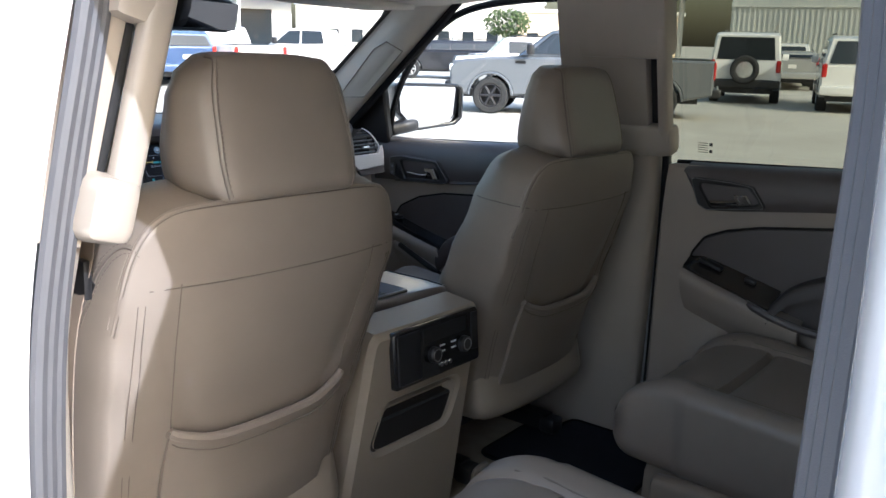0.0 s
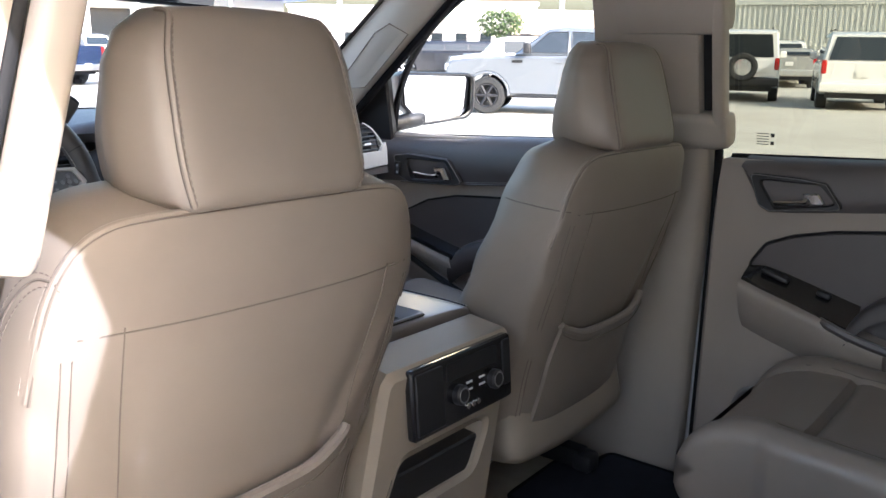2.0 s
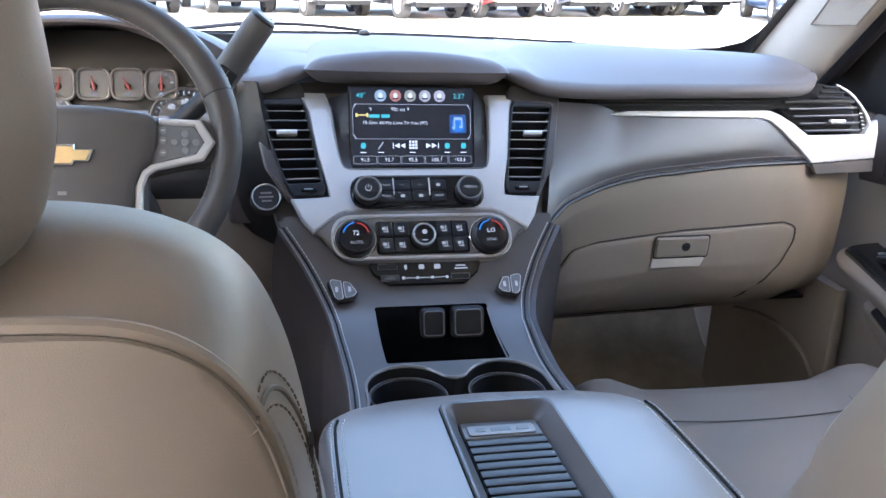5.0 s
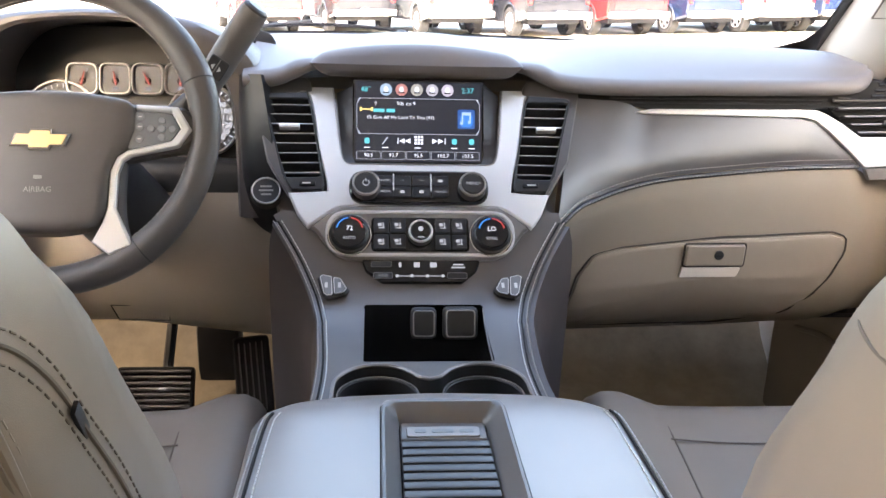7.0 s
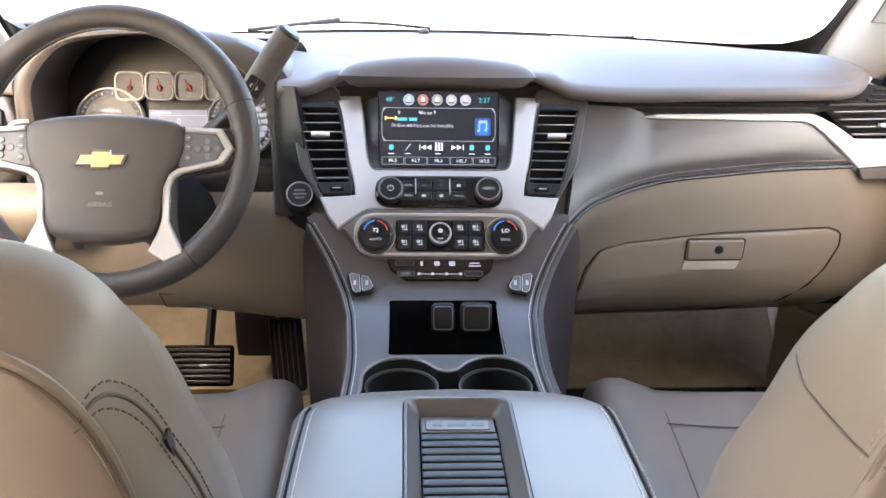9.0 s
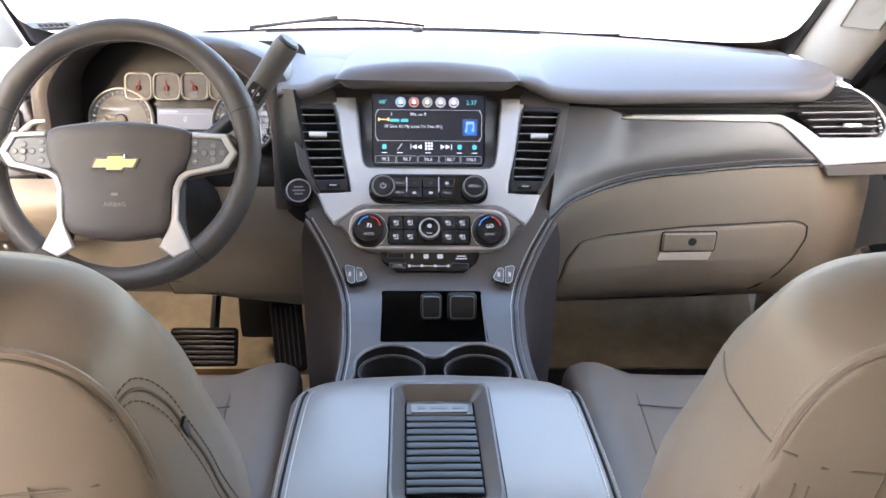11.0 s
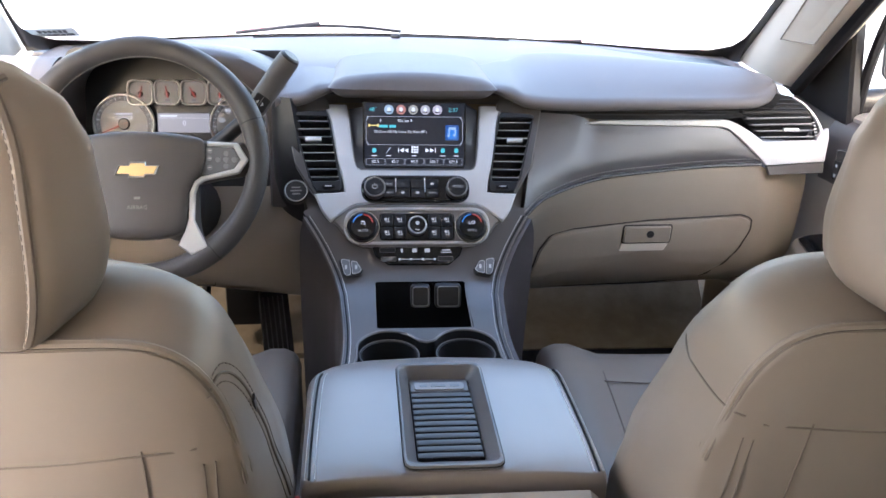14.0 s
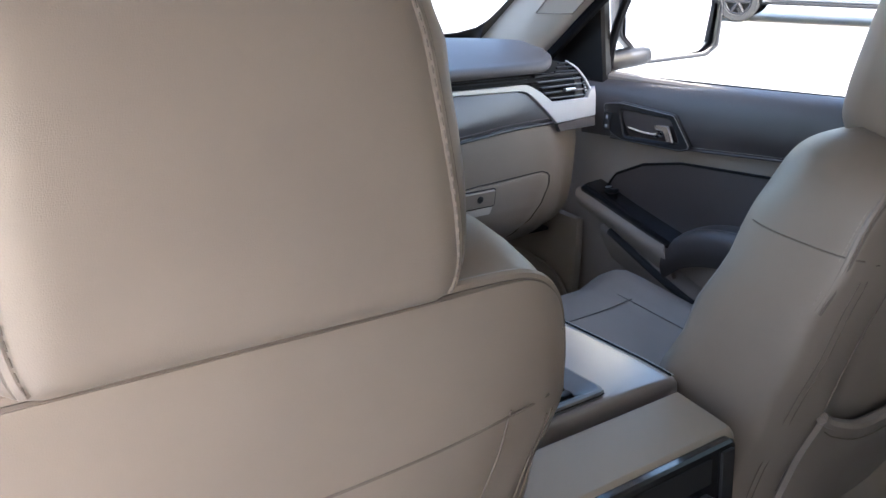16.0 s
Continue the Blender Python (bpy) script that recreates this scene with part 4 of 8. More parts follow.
part("screen_glass", plate(rect(-0.0945, -0.0600, 0.0945, 0.0605, 0.002), scr_m, 0.003, 0.0008, -0.0035), GLOSS_BLACK, dash, "black glass round the screen")
scr = part("screen", plate(rect(-0.0915, -0.0575, 0.0915, 0.0575), scr_m, 0.003, 0.0005, -0.002), SCREEN_BLACK, dash, "lit black touch screen")


def sm(u, v, w=0.0015):
    return scr_m @ Matrix.Translation((u, v, w))


def screen_bits(bm, pts, w=0.0012):
    return plate(pts, scr_m, 0.0004, 0.0001, w, bm)


ICONS = [glow("icon_" + n, c, 0.075) for n, c in (("blue", (0.42, 0.60, 0.74)), ("red", (0.60, 0.26, 0.22)), ("olive", (0.46, 0.46, 0.40)), ("grey", (0.56, 0.56, 0.60)), ("lilac", (0.66, 0.62, 0.70)))]
for i in range(5):
    u = -0.047 + i * 0.0222
    bm = screen_bits(bmesh.new(), [(u + 0.0088 * math.cos(a * math.pi / 12), 0.0462 + 0.0088 * math.sin(a * math.pi / 12)) for a in range(24)])
    ic = part("shortcut_icon", bm, ICONS[i], scr, "round tinted shortcut icon")
    part("icon_mark", screen_bits(bmesh.new(), [(u + 0.0036 * math.cos(a * math.pi / 3), 0.0466 + 0.0046 * math.sin(a * math.pi / 3)) for a in range(6)], 0.0017), G_WHITE, ic)
    part("icon_mark", screen_bits(bmesh.new(), rect(u - 0.0044, 0.0412, u + 0.0044, 0.0430, 0.0006), 0.0017), SCREEN_BLACK, ic)
text_part("48°", 0.0105, sm(-0.076, 0.046), G_CYAN, scr)
text_part("2:37", 0.0105, sm(0.071, 0.046), G_CYAN, scr)
bm = bmesh.new()
o_, i_ = rect(-0.089, -0.018, 0.089, 0.034, 0.002), rect(-0.0882, -0.0172, 0.0882, 0.0332, 0.002)
ring_plate(o_, i_, sm(0, 0, 0.001), 0.0004, 0.0001, 64, bm=bm)
part("panel_outline", bm, G_GREY, scr)
text_part("9", 0.0075, sm(-0.062, 0.026), G_WHITE, scr)
text_part("90s on 9", 0.0078, sm(-0.018, 0.026), G_WHITE, scr)
bm = bmesh.new()
for a, b in ((-0.065, -0.049), (-0.0465, -0.034)):
    screen_bits(bm, rect(a, 0.0135, b, 0.0185))
part("artist_bars", bm, G_CYAN, scr)
text_part("I'll Give All My Love To You (91)", 0.0072, sm(-0.0255, 0.006), G_WHITE, scr)
bm = bmesh.new()
screen_bits(bm, rect(-0.0835, 0.0165, -0.0665, 0.0185))
screen_bits(bm, rect(-0.0845, 0.0145, -0.0815, 0.0205))
screen_bits(bm, rect(-0.0685, 0.0145, -0.0655, 0.0205))
part("source_mark", bm, G_AMBER, scr)
G_DEEP_BLUE = glow("screen_deep_blue", (0.02, 0.10, 0.34), 0.09)
G_NOTE = glow("screen_pale_blue", (0.46, 0.66, 0.92), 0.08)
part("cover_art", screen_bits(bmesh.new(), rect(0.0565, -0.0090, 0.0815, 0.0190, 0.003)), G_DEEP_BLUE, scr, "blue cover picture with a note")
part("cover_glow", screen_bits(bmesh.new(), rect(0.0600, -0.0065, 0.0785, 0.0120, 0.006), 0.0015), G_BLUE, scr)
for pts in (rect(0.0625, 0.0105, 0.0760, 0.0150), rect(0.0625, -0.0010, 0.0647, 0.0125), rect(0.0738, 0.0005, 0.0760, 0.0125), rect(0.0600, -0.0030, 0.0647, 0.0010, 0.001), rect(0.0712, -0.0015, 0.0760, 0.0025, 0.001)):
    part("note_mark", screen_bits(bmesh.new(), pts, 0.0019), G_NOTE, scr)
bm = bmesh.new()
for x0, d in ((-0.028, -1), (0.020, 1)):
    for k in range(2):
        a = x0 + k * 0.0085
        tri = [(a, -0.0235), (a + 0.008, -0.0275), (a, -0.0315)] if d > 0 else [(a + 0.008, -0.0235), (a, -0.0275), (a + 0.008, -0.0315)]
        screen_bits(bm, tri)
    screen_bits(bm, rect(x0 - 0.0022, -0.0318, x0 - 0.0008, -0.0232) if d < 0 else rect(x0 + 0.0178, -0.0318, x0 + 0.0192, -0.0232))
for i in range(3):
    for j in range(3):
        screen_bits(bm, rect(-0.0058 + i * 0.0045, -0.0325 + j * 0.0045, -0.0023 + i * 0.0045, -0.029 + j * 0.0045))
for u in (-0.074, -0.048, 0.052, 0.077, -0.001):
    screen_bits(bm, rect(u - 0.0045, -0.0382, u + 0.0045, -0.0368))
part("control_marks", bm, G_WHITE, scr)
for u in (-0.074, 0.052, 0.077):
    part("menu_icon", screen_bits(bmesh.new(), rounded([(u - 0.0038, -0.032), (u + 0.0038, -0.032), (u + 0.0038, -0.0235), (u - 0.0038, -0.0235)], 0.003)), G_CYAN, scr)
part("menu_icon", screen_bits(bmesh.new(), [(-0.053, -0.033), (-0.051, -0.033), (-0.043, -0.0225), (-0.046, -0.0225)]), G_GREY, scr)
for i, w in enumerate(("90.5", "93.7", "95.5", "100.7", "103.5")):
    u0 = -0.089 + i * 0.0358
    bm = ring_plate(rect(u0, -0.0545, u0 + 0.0345, -0.0425, 0.001), rect(u0 + 0.0006, -0.0539, u0 + 0.0339, -0.0431, 0.001), sm(0, 0, 0.001), 0.0004, 0.0001, 40)
    part("preset_outline", bm, G_GREY, scr)
    text_part(w, 0.0078, sm(u0 + 0.0172, -0.0487), G_WHITE, scr)

# padded hood over the screen: six-sided from the front, broadest below its middle
def hood(x, y, z):
    f = (0.095 - y) / 0.19
    low = max(0, -z / 0.020)
    high = max(0, z / 0.020)
    wide = 1 - 0.13 * low * f - 0.10 * high - 0.05 * (1 - f)
    mid = 1 - (x / 0.153) ** 2
    return (x * wide, y + 0.012 * high * f + 0.012 * low * f - 0.010 * mid * f, z + 0.007 * mid * high - 0.005 * (1 - mid) * high * 1.2 + 0.010 * high * (1 - f))


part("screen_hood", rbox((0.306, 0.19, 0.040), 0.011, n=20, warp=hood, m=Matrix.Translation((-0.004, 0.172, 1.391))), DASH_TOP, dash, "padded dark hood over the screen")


# air vents
def vent(parent, m, quad, slats, tab_at, vertical=True, edge=BRIGHT):
    """An air vent in the frame m: a dark box behind a quad opening, slats across it and a chrome tab."""
    (x0, y0), (x1, y1), (x2, y2), (x3, y3) = quad
    v = part("vent_box", plate(list(quad), m, 0.002, 0.0005, -0.028), DEEP, parent, "dark vent interior")
    for i in range(slats):
        t = (i + 0.5) / slats
        a, b = Vector((lerp(x0, x3, t), lerp(y0, y3, t), 0)), Vector((lerp(x1, x2, t), lerp(y1, y2, t), 0))
        bmx = bmesh.new()
        for p, q in ((a, b),):
            rows = [[p + Vector((0, -0.001, -0.018)), q + Vector((0, -0.001, -0.018))], [p + Vector((0, 0.002, 0.000)), q + Vector((0, 0.002, 0.000))],
                    [p + Vector((0, -0.0005, 0.001)), q + Vector((0, -0.0005, 0.001))], [p + Vector((0, -0.0035, -0.018)), q + Vector((0, -0.0035, -0.018))]]
            rows = [[m @ c for c in r_] for r_ in rows]
            faces_from(bmx, rows + [rows[0]])
        part("slat", bmx, SLAT, v, "black vent slat", sharp=20)
        # thin bright bar that paints in the highlight on the slat's edge
        part("slat_highlight", tube([m @ (a + Vector((0, 0.0012, 0.0006))), m @ (b + Vector((0, 0.0012, 0.0006)))], 0.0006, 5), edge, v, "highlight painted along the slat edge")
    if vertical:
        for t in (0.2, 0.4, 0.6, 0.8):
            a = Vector((lerp(x0, x1, t), lerp(y0, y1, t), -0.02))
            b = Vector((lerp(x3, x2, t), lerp(y3, y2, t), -0.02))
            part("fin", tube([m @ a, m @ b], 0.0013, 5), BLACK, v)
    part("tab", rbox((0.029, 0.0075, 0.010), 0.002, n=3, m=m @ Matrix.Translation((*tab_at, 0.006))), BRIGHT, v, "chrome vent tab")
    return v


for sx in (-1, 1):
    pan = [(0.1275, -0.0185), (0.1775, -0.0185), (0.196, 0.036), (0.2215, 0.132), (0.1565, 0.136), (0.138, 0.045)]
    op = [(0.1345, 0.002), (0.1850, 0.001), (0.2160, 0.123), (0.1545, 0.123)]
    pan = [(sx * x, y) for x, y in pan]
    op2 = [(sx * x, y) for x, y in op]
    if sx < 0:
        pan.reverse()
    pn = part("vent_panel", ring_plate(rounded(pan, 0.004, 3), rounded(op2 if sx > 0 else list(reversed(op2)), 0.004, 3), on_stack(0, 0, -0.004), 0.010, 0.002, 64, depth=0.026), BLACK, dash, "black vent panel")
    quad = op2 if sx > 0 else [op2[1], op2[0], op2[3], op2[2]]
    vent(pn, on_stack(0, 0, 0.0), quad, 8, (sx * 0.1805, 0.078))
    part("vent_wheel", rbox((0.022, 0.007, 0.006), 0.002, n=3, m=on_stack(sx * 0.153, -0.0095, 0.006)), DEEP, pn)
    part("wheel_mark", rbox((0.012, 0.0018, 0.001), 0.0004, n=2, m=on_stack(sx * 0.154, -0.0095, 0.0092)), PALE_PRINT, pn)

for sx in (-1, 1):
    outer = [(sx * x, y) for x, y in ((0.124, -0.020), (0.180, -0.020), (0.212, 0.035), (0.236, 0.142), (0.236, 0.168), (0.156, 0.168), (0.138, 0.05))]
    inner = [(sx * x, y) for x, y in ((0.1345, 0.002), (0.1850, 0.001), (0.2160, 0.123), (0.1545, 0.123))]
    if sx < 0:
        outer.reverse()
        inner.reverse()
    part("vent_surround", ring_plate(rounded(outer, 0.006, 3), rounded(inner, 0.004, 3), on_stack(0, 0, -0.020), 0.013, 0.002, 64, depth=0.02), COCOA, dash, "dark surround of the air vent")

# start button on its stalk of dark trim
sb_m = plane_frame((-0.214, 0.020, 1.2155), (1, 0.1, 0), SV)
sb = part("start_button", disc(sb_m, 0.0215, 0.016, 0.002, base=-0.004), BLACK, dash, "round start button")
part("rim", ring(sb_m @ Matrix.Translation((0, 0, 0.010)), 0.0180, 0.0203, 0.004, 0.001), BRIGHT, sb, "chrome ring")
bm = bmesh.new()
for i, (a, b) in enumerate(((-0.008, 0.008), (-0.010, 0.010), (-0.007, 0.007))):
    plate(rect(a, 0.005 - i * 0.006, b, 0.008 - i * 0.006), sb_m, 0.0006, 0.0002, 0.0115, bm)
part("print", bm, SMOKE, sb)


# radio strip
def pill(x0, y0, x1, y1, r):
    return rect(x0, y0, x1, y1, r, 6)


part("radio_rim", tube([st(x, y, 0.0075) for x, y in rect(-0.0955, -0.0390, 0.0925, 0.0095, 0.0225, 6)], 0.0014, 6, closed=True), GRAPHITE, dash)
radio = part("radio_panel", plate(pill(-0.0955, -0.0390, 0.0925, 0.0095, 0.0225), on_stack(0, 0, 0.005), 0.006, 0.002), GLOSS_BLACK, dash, "black radio panel")


def knob(parent, u, v, r, h, cap=BLACK, rim=CHROME, w=0.006):
    k = part("knob", disc(on_stack(u, v, w), r, h, 0.003, 36), BLACK, parent, "round black knob")
    part("knob_rim", ring(on_stack(u, v, w + h - 0.004), r * 0.80, r * 0.97, 0.0048, 0.001), rim, k, "bright knob ring")
    part("knob_cap", disc(on_stack(u, v, w + h - 0.003), r * 0.76, 0.0035, 0.001), cap, k)
    return k


for u, lab in ((-0.0735, ""), (0.0705, "MENU")):
    k = knob(radio, u, -0.0165, 0.0192, 0.020, BLACK, SMOKE)
    if lab:
        text_part(lab, 0.0066, on_stack(u, -0.0165, 0.0272), G_MARK, k)
    else:
        bm = bmesh.new()
        tube([on_stack(u, -0.0165, 0.027) @ Vector((0.0042 * math.cos(radians(a)), 0.0042 * math.sin(radians(a)), 0)) for a in range(120, 421, 20)], 0.0006, 5, bm=bm)
        tube([on_stack(u, -0.0165, 0.027) @ Vector((0, y, 0)) for y in (0.001, 0.006)], 0.0006, 5, bm=bm)
        part("power_mark", bm, G_MARK, k)
bt = ((-0.0475, 0.007, "RADIO"), (-0.0475, -0.0095, "MEDIA"), (-0.0245, 0.007, "<<"), (0.0015, 0.007, ">>"), (0.0275, 0.007, ""), (0.0275, -0.0095, "<BACK"), (-0.0245, -0.0095, ""), (0.0015, -0.0095, ""))
for u, v, w in bt:
    v -= 0.0138
    wd_ = 0.0105 if abs(u + 0.0115) > 0.02 else 0.0115
    b_ = part("button", plate(rect(u - wd_ - 0.0006, v - 0.0078, u + wd_ + 0.0006, v + 0.0078, 0.001), on_stack(0, 0, 0.0105), 0.003, 0.0008), BLACK, radio, "black radio button")
    if w:
        text_part(w, 0.0046, on_stack(u, v, 0.0139), G_MARK, b_)
    else:
        part("mark", plate(rect(u - 0.003, v - 0.0022, u + 0.003, v + 0.0022, 0.001), on_stack(0, 0, 0.0133), 0.0006, 0.0002), G_MARK, b_)
for u in (-0.0365, 0.0145):
    part("divider", plate(rect(u - 0.0009, -0.0215, u + 0.0009, 0.0035), on_stack(0, 0, 0.0105), 0.0036, 0.0004), PALE_PRINT, radio)
part("disc_slot", rbox((0.108, 0.0055, 0.012), 0.001, n=2, m=on_stack(-0.002, -0.0455, 0.004)), DEEP, dash, "dark disc slot")

# climate panel
clim_out = mirror_pts([(0.060, -0.1205), (0.098, -0.1185), (0.1120, -0.112), (0.1232, -0.1023), (0.1388, -0.0800), (0.1470, -0.0748), (0.1434, -0.0695), (0.125, -0.0550), (0.1068, -0.0435), (0.060, -0.0416)])
clim_rim = pill(-0.1245, -0.1140, 0.1240, -0.0525, 0.030)
clim = part("climate_panel", plate(clim_out, on_stack(0, 0, -0.002), 0.012, 0.003), SMOKE, dash, "smoked silver climate panel")
part("panel_rim", tube([st(x, y, 0.0105) for x, y in clim_rim], 0.0026, 6, closed=True), SILVER, clim, "silver panel rim")
for u, t_, lab in ((-0.0945, "72", "AUTO"), (0.0935, "LO", "SYNC")):
    ho = part("knob_ring", ring(on_stack(u, -0.0862, 0.008), 0.0262, 0.0298, 0.006, 0.001), CHROME, clim, "silver knob surround")
    k = part("knob", disc(on_stack(u, -0.0862, 0.008), 0.0258, 0.016, 0.003, 40), BLACK, clim, "black temperature knob with a lit scale")
    part("knob_face", disc(on_stack(u, -0.0862, 0.0225), 0.0222, 0.0025, 0.001), GLOSS_BLACK, k)
    for a0, a1, mt in ((95, 170, G_BLUE), (10, 85, G_RED)):
        arc = [on_stack(u, -0.0842, 0.0255) @ Vector((0.0168 * math.cos(radians(a)), 0.0168 * math.sin(radians(a)), 0)) for a in range(a0, a1 + 1, 5)]
        part("scale", tube(arc, 0.0010, 6), mt, k)
    text_part(t_, 0.0090, on_stack(u, -0.0822, 0.0254), G_WHITE, k)
    text_part(lab, 0.0062, on_stack(u, -0.0957, 0.0254), G_MARK, k)
mid = part("button_field", plate(pill(-0.0660, -0.1092, 0.0640, -0.0612, 0.006), on_stack(0, 0, 0.009), 0.004, 0.001), GLOSS_BLACK, clim)
for u0, u1 in ((-0.063, -0.043), (-0.041, -0.0205), (0.0185, 0.039), (0.041, 0.061)):
    for v0, v1 in ((-0.1072, -0.0862), (-0.0842, -0.0632)):
        b_ = part("button", plate(rect(u0, v0, u1, v1, 0.002), on_stack(0, 0, 0.0122), 0.003, 0.001), BLACK, clim, "black climate button")
        uc, vc = (u0 + u1) / 2, (v0 + v1) / 2
        bm = bmesh.new()
        plate(rect(uc - 0.0045, vc - 0.001, uc + 0.0005, vc + 0.0035, 0.0008), on_stack(0, 0, 0.0151), 0.0005, 0.0001, bm=bm)
        plate(rect(uc - 0.003, vc - 0.0042, uc + 0.0045, vc - 0.0028), on_stack(0, 0, 0.0151), 0.0005, 0.0001, bm=bm)
        plate(rect(uc + 0.002, vc - 0.0025, uc + 0.0034, vc + 0.0042), on_stack(0, 0, 0.0151), 0.0005, 0.0001, bm=bm)
        part("mark", bm, G_MARK, b_)
fk = knob(clim, -0.001, -0.0852, 0.0168, 0.013, GLOSS_BLACK, SILVER, 0.012)
part("fan_mark", disc(on_stack(-0.001, -0.0827, 0.0262), 0.0036, 0.0006, 0.0002, 10), G_MARK, fk)
part("fan_mark", plate(rect(-0.005, -0.0952, 0.003, -0.0939), on_stack(0, 0, 0.0262), 0.0006, 0.0002), G_MARK, fk)

# rear climate strip under it
low = part("lower_panel", plate(rounded([(-0.051, -0.1405), (0.0535, -0.1405), (0.073, -0.124), (0.0800, -0.106), (-0.0800, -0.106), (-0.073, -0.124)], 0.006, 4), on_stack(0, -0.0115, -0.003), 0.010, 0.002), GLOSS_BLACK, dash, "black lower control strip")
bm = bmesh.new()
for u, w_ in ((-0.028, 0.0018), (-0.006, 0.004), (0.016, 0.0045)):
    plate(rect(u - w_, -0.1185, u + w_, -0.1115, 0.001), on_stack(0, -0.0115, 0.0068), 0.0006, 0.0002, bm=bm)
plate(rect(0.042, -0.1155, 0.056, -0.1135), on_stack(0, -0.0115, 0.0068), 0.0006, 0.0002, bm=bm)
plate(rect(0.040, -0.1195, 0.058, -0.1175), on_stack(0, -0.0115, 0.0068), 0.0006, 0.0002, bm=bm)
for u in (-0.032, -0.0125, 0.008, 0.0285):
    plate(rect(u - 0.002, -0.1325, u + 0.002, -0.1285, 0.001), on_stack(0, -0.0115, 0.0068), 0.0006, 0.0002, bm=bm)
plate(rect(-0.030, -0.1312, 0.0285, -0.1300), on_stack(0, -0.0115, 0.0066), 0.0006, 0.0002, bm=bm)
part("marks", bm, G_MARK, low)
for u0, u1, v0, v1, w in ((-0.066, -0.0395, -0.1185, -0.1105, ""), (-0.063, -0.038, -0.1345, -0.1265, "AUTO"), (0.034, 0.060, -0.1345, -0.1265, "")):
    b_ = part("button", plate(rect(u0, v0, u1, v1, 0.002), on_stack(0, -0.0115, 0.0062), 0.0025, 0.0008), BLACK, low)
    part("button_edge", tube([st(x, y - 0.0115, 0.0086) for x, y in rect(u0, v0, u1, v1, 0.002)], 0.0004, 5, closed=True), SMOKE, b_)
    if w:
        text_part(w, 0.0048, on_stack((u0 + u1) / 2, (v0 + v1) / 2 - 0.0115, 0.0088), G_MARK, b_)

# seat heater buttons
HEAT = plane_frame((-0.002, -0.0995, 1.1195), (1, 0, 0), (0, 0.78, 0.625))
for sx in (-1, 1):
    hb = part("seat_heater_switch", plate(rounded([(sx * x, y) for x, y in ((0.0940, -0.004), (0.0990, -0.0125), (0.1220, -0.0185), (0.1290, -0.012), (0.1355, 0.0125), (0.1310, 0.0185), (0.1050, 0.0135))], 0.004), HEAT, 0.006, 0.002), BLACK, dash, "pair of grey heated seat buttons")
    for pts in (((0.0975, -0.005), (0.1020, -0.0105), (0.1125, -0.0130), (0.1145, 0.0115), (0.1060, 0.0105)), ((0.1155, -0.0138), (0.1220, -0.0152), (0.1262, -0.0115), (0.1318, 0.0125), (0.1285, 0.0158), (0.1172, 0.0128))):
        pts = [(sx * x, y) for x, y in pts]
        k_ = part("button", plate(rounded(pts, 0.002), HEAT, 0.004, 0.001, 0.0045), SWITCH, hb)
        mx_ = sum(p[0] for p in pts) / len(pts)
        part("mark", plate(rect(mx_ - 0.002, -0.004, mx_ + 0.002, 0.004, 0.001), HEAT, 0.0005, 0.0001, 0.0083), PALE_PRINT, k_)
        part("button_edge", tube([HEAT @ Vector((x, y, 0.0085)) for x, y in rounded(pts, 0.002)], 0.0005, 5, closed=True), SILVER, k_)

# ---- console: its top runs on from the stack, level round the cup holders ----
con = thing("centre_console", "dark and tan centre console with cup holders", "centre console", (0, -0.45, 0.62))
TOP_LINE = spline([Vector((0, y, z)) for y, z in ((0.003, 1.241), (-0.045, 1.180), (-0.085, 1.130), (-0.120, 1.102), (-0.165, 1.0865), (-0.22, 1.078), (-0.29, 1.074), (-0.45, 1.070))], 90)


def deck_z(y):
    for a, b in zip(TOP_LINE, TOP_LINE[1:]):
        if b.y <= y <= a.y:
            return lerp(a.z, b.z, (a.y - y) / max(a.y - b.y, 1e-9))
    return TOP_LINE[0].z if y > 0 else TOP_LINE[-1].z


def deck(x, y, off=0.0):
    return Vector((x - 0.002, y, deck_z(y) + off))


def deck_ring(outer, inner, centre, n=120, steps=7, bm=None):
    """The console's top between two outlines, both seen from one centre."""
    bm = bm or bmesh.new()

    def shot(pts, a):
        d = Vector((math.cos(a), math.sin(a)))
        best = 0.0
        for p, q in zip(pts, pts[1:] + pts[:1]):
            p, q = Vector(p) - Vector(centre), Vector(q) - Vector(centre)
            e = q - p
            det = d.x * -e.y + d.y * e.x
            if abs(det) < 1e-12:
                continue
            t = (p.x * -e.y + p.y * e.x) / det
            k = (d.x * p.y - d.y * p.x) / det
            if -1e-6 <= k <= 1 + 1e-6 and t > best:
                best = t
        return Vector(centre) + d * best
    o = [shot(outer, 2 * math.pi * i / n) for i in range(n)]
    r = [shot(inner, 2 * math.pi * i / n) for i in range(n)]
    rows = [[deck(*a.lerp(b, k / steps)) for a, b in zip(o, r)] for k in range(steps + 1)]
    return faces_from(bm, rows, closed=True), bm, r


EDGE = [(0.2000, -0.026), (0.1935, -0.036), (0.1750, -0.055), (0.1576, -0.075), (0.1396, -0.1060), (0.1305, -0.140), (0.1285, -0.159), (0.1235, -0.233)]
CUBBY = rounded([(-0.0750, -0.117), (0.0790, -0.117), (0.0815, -0.2335), (-0.0740, -0.2335)], 0.004, 3)
outer = [(x, y) for x, y in EDGE] + [(0.1233, -0.2385), (-0.1233, -0.2385)] + [(-x, y) for x, y in reversed(EDGE)]
vs, bm, r_ = deck_ring(outer, CUBBY, (0.002, -0.175), 160, 9)
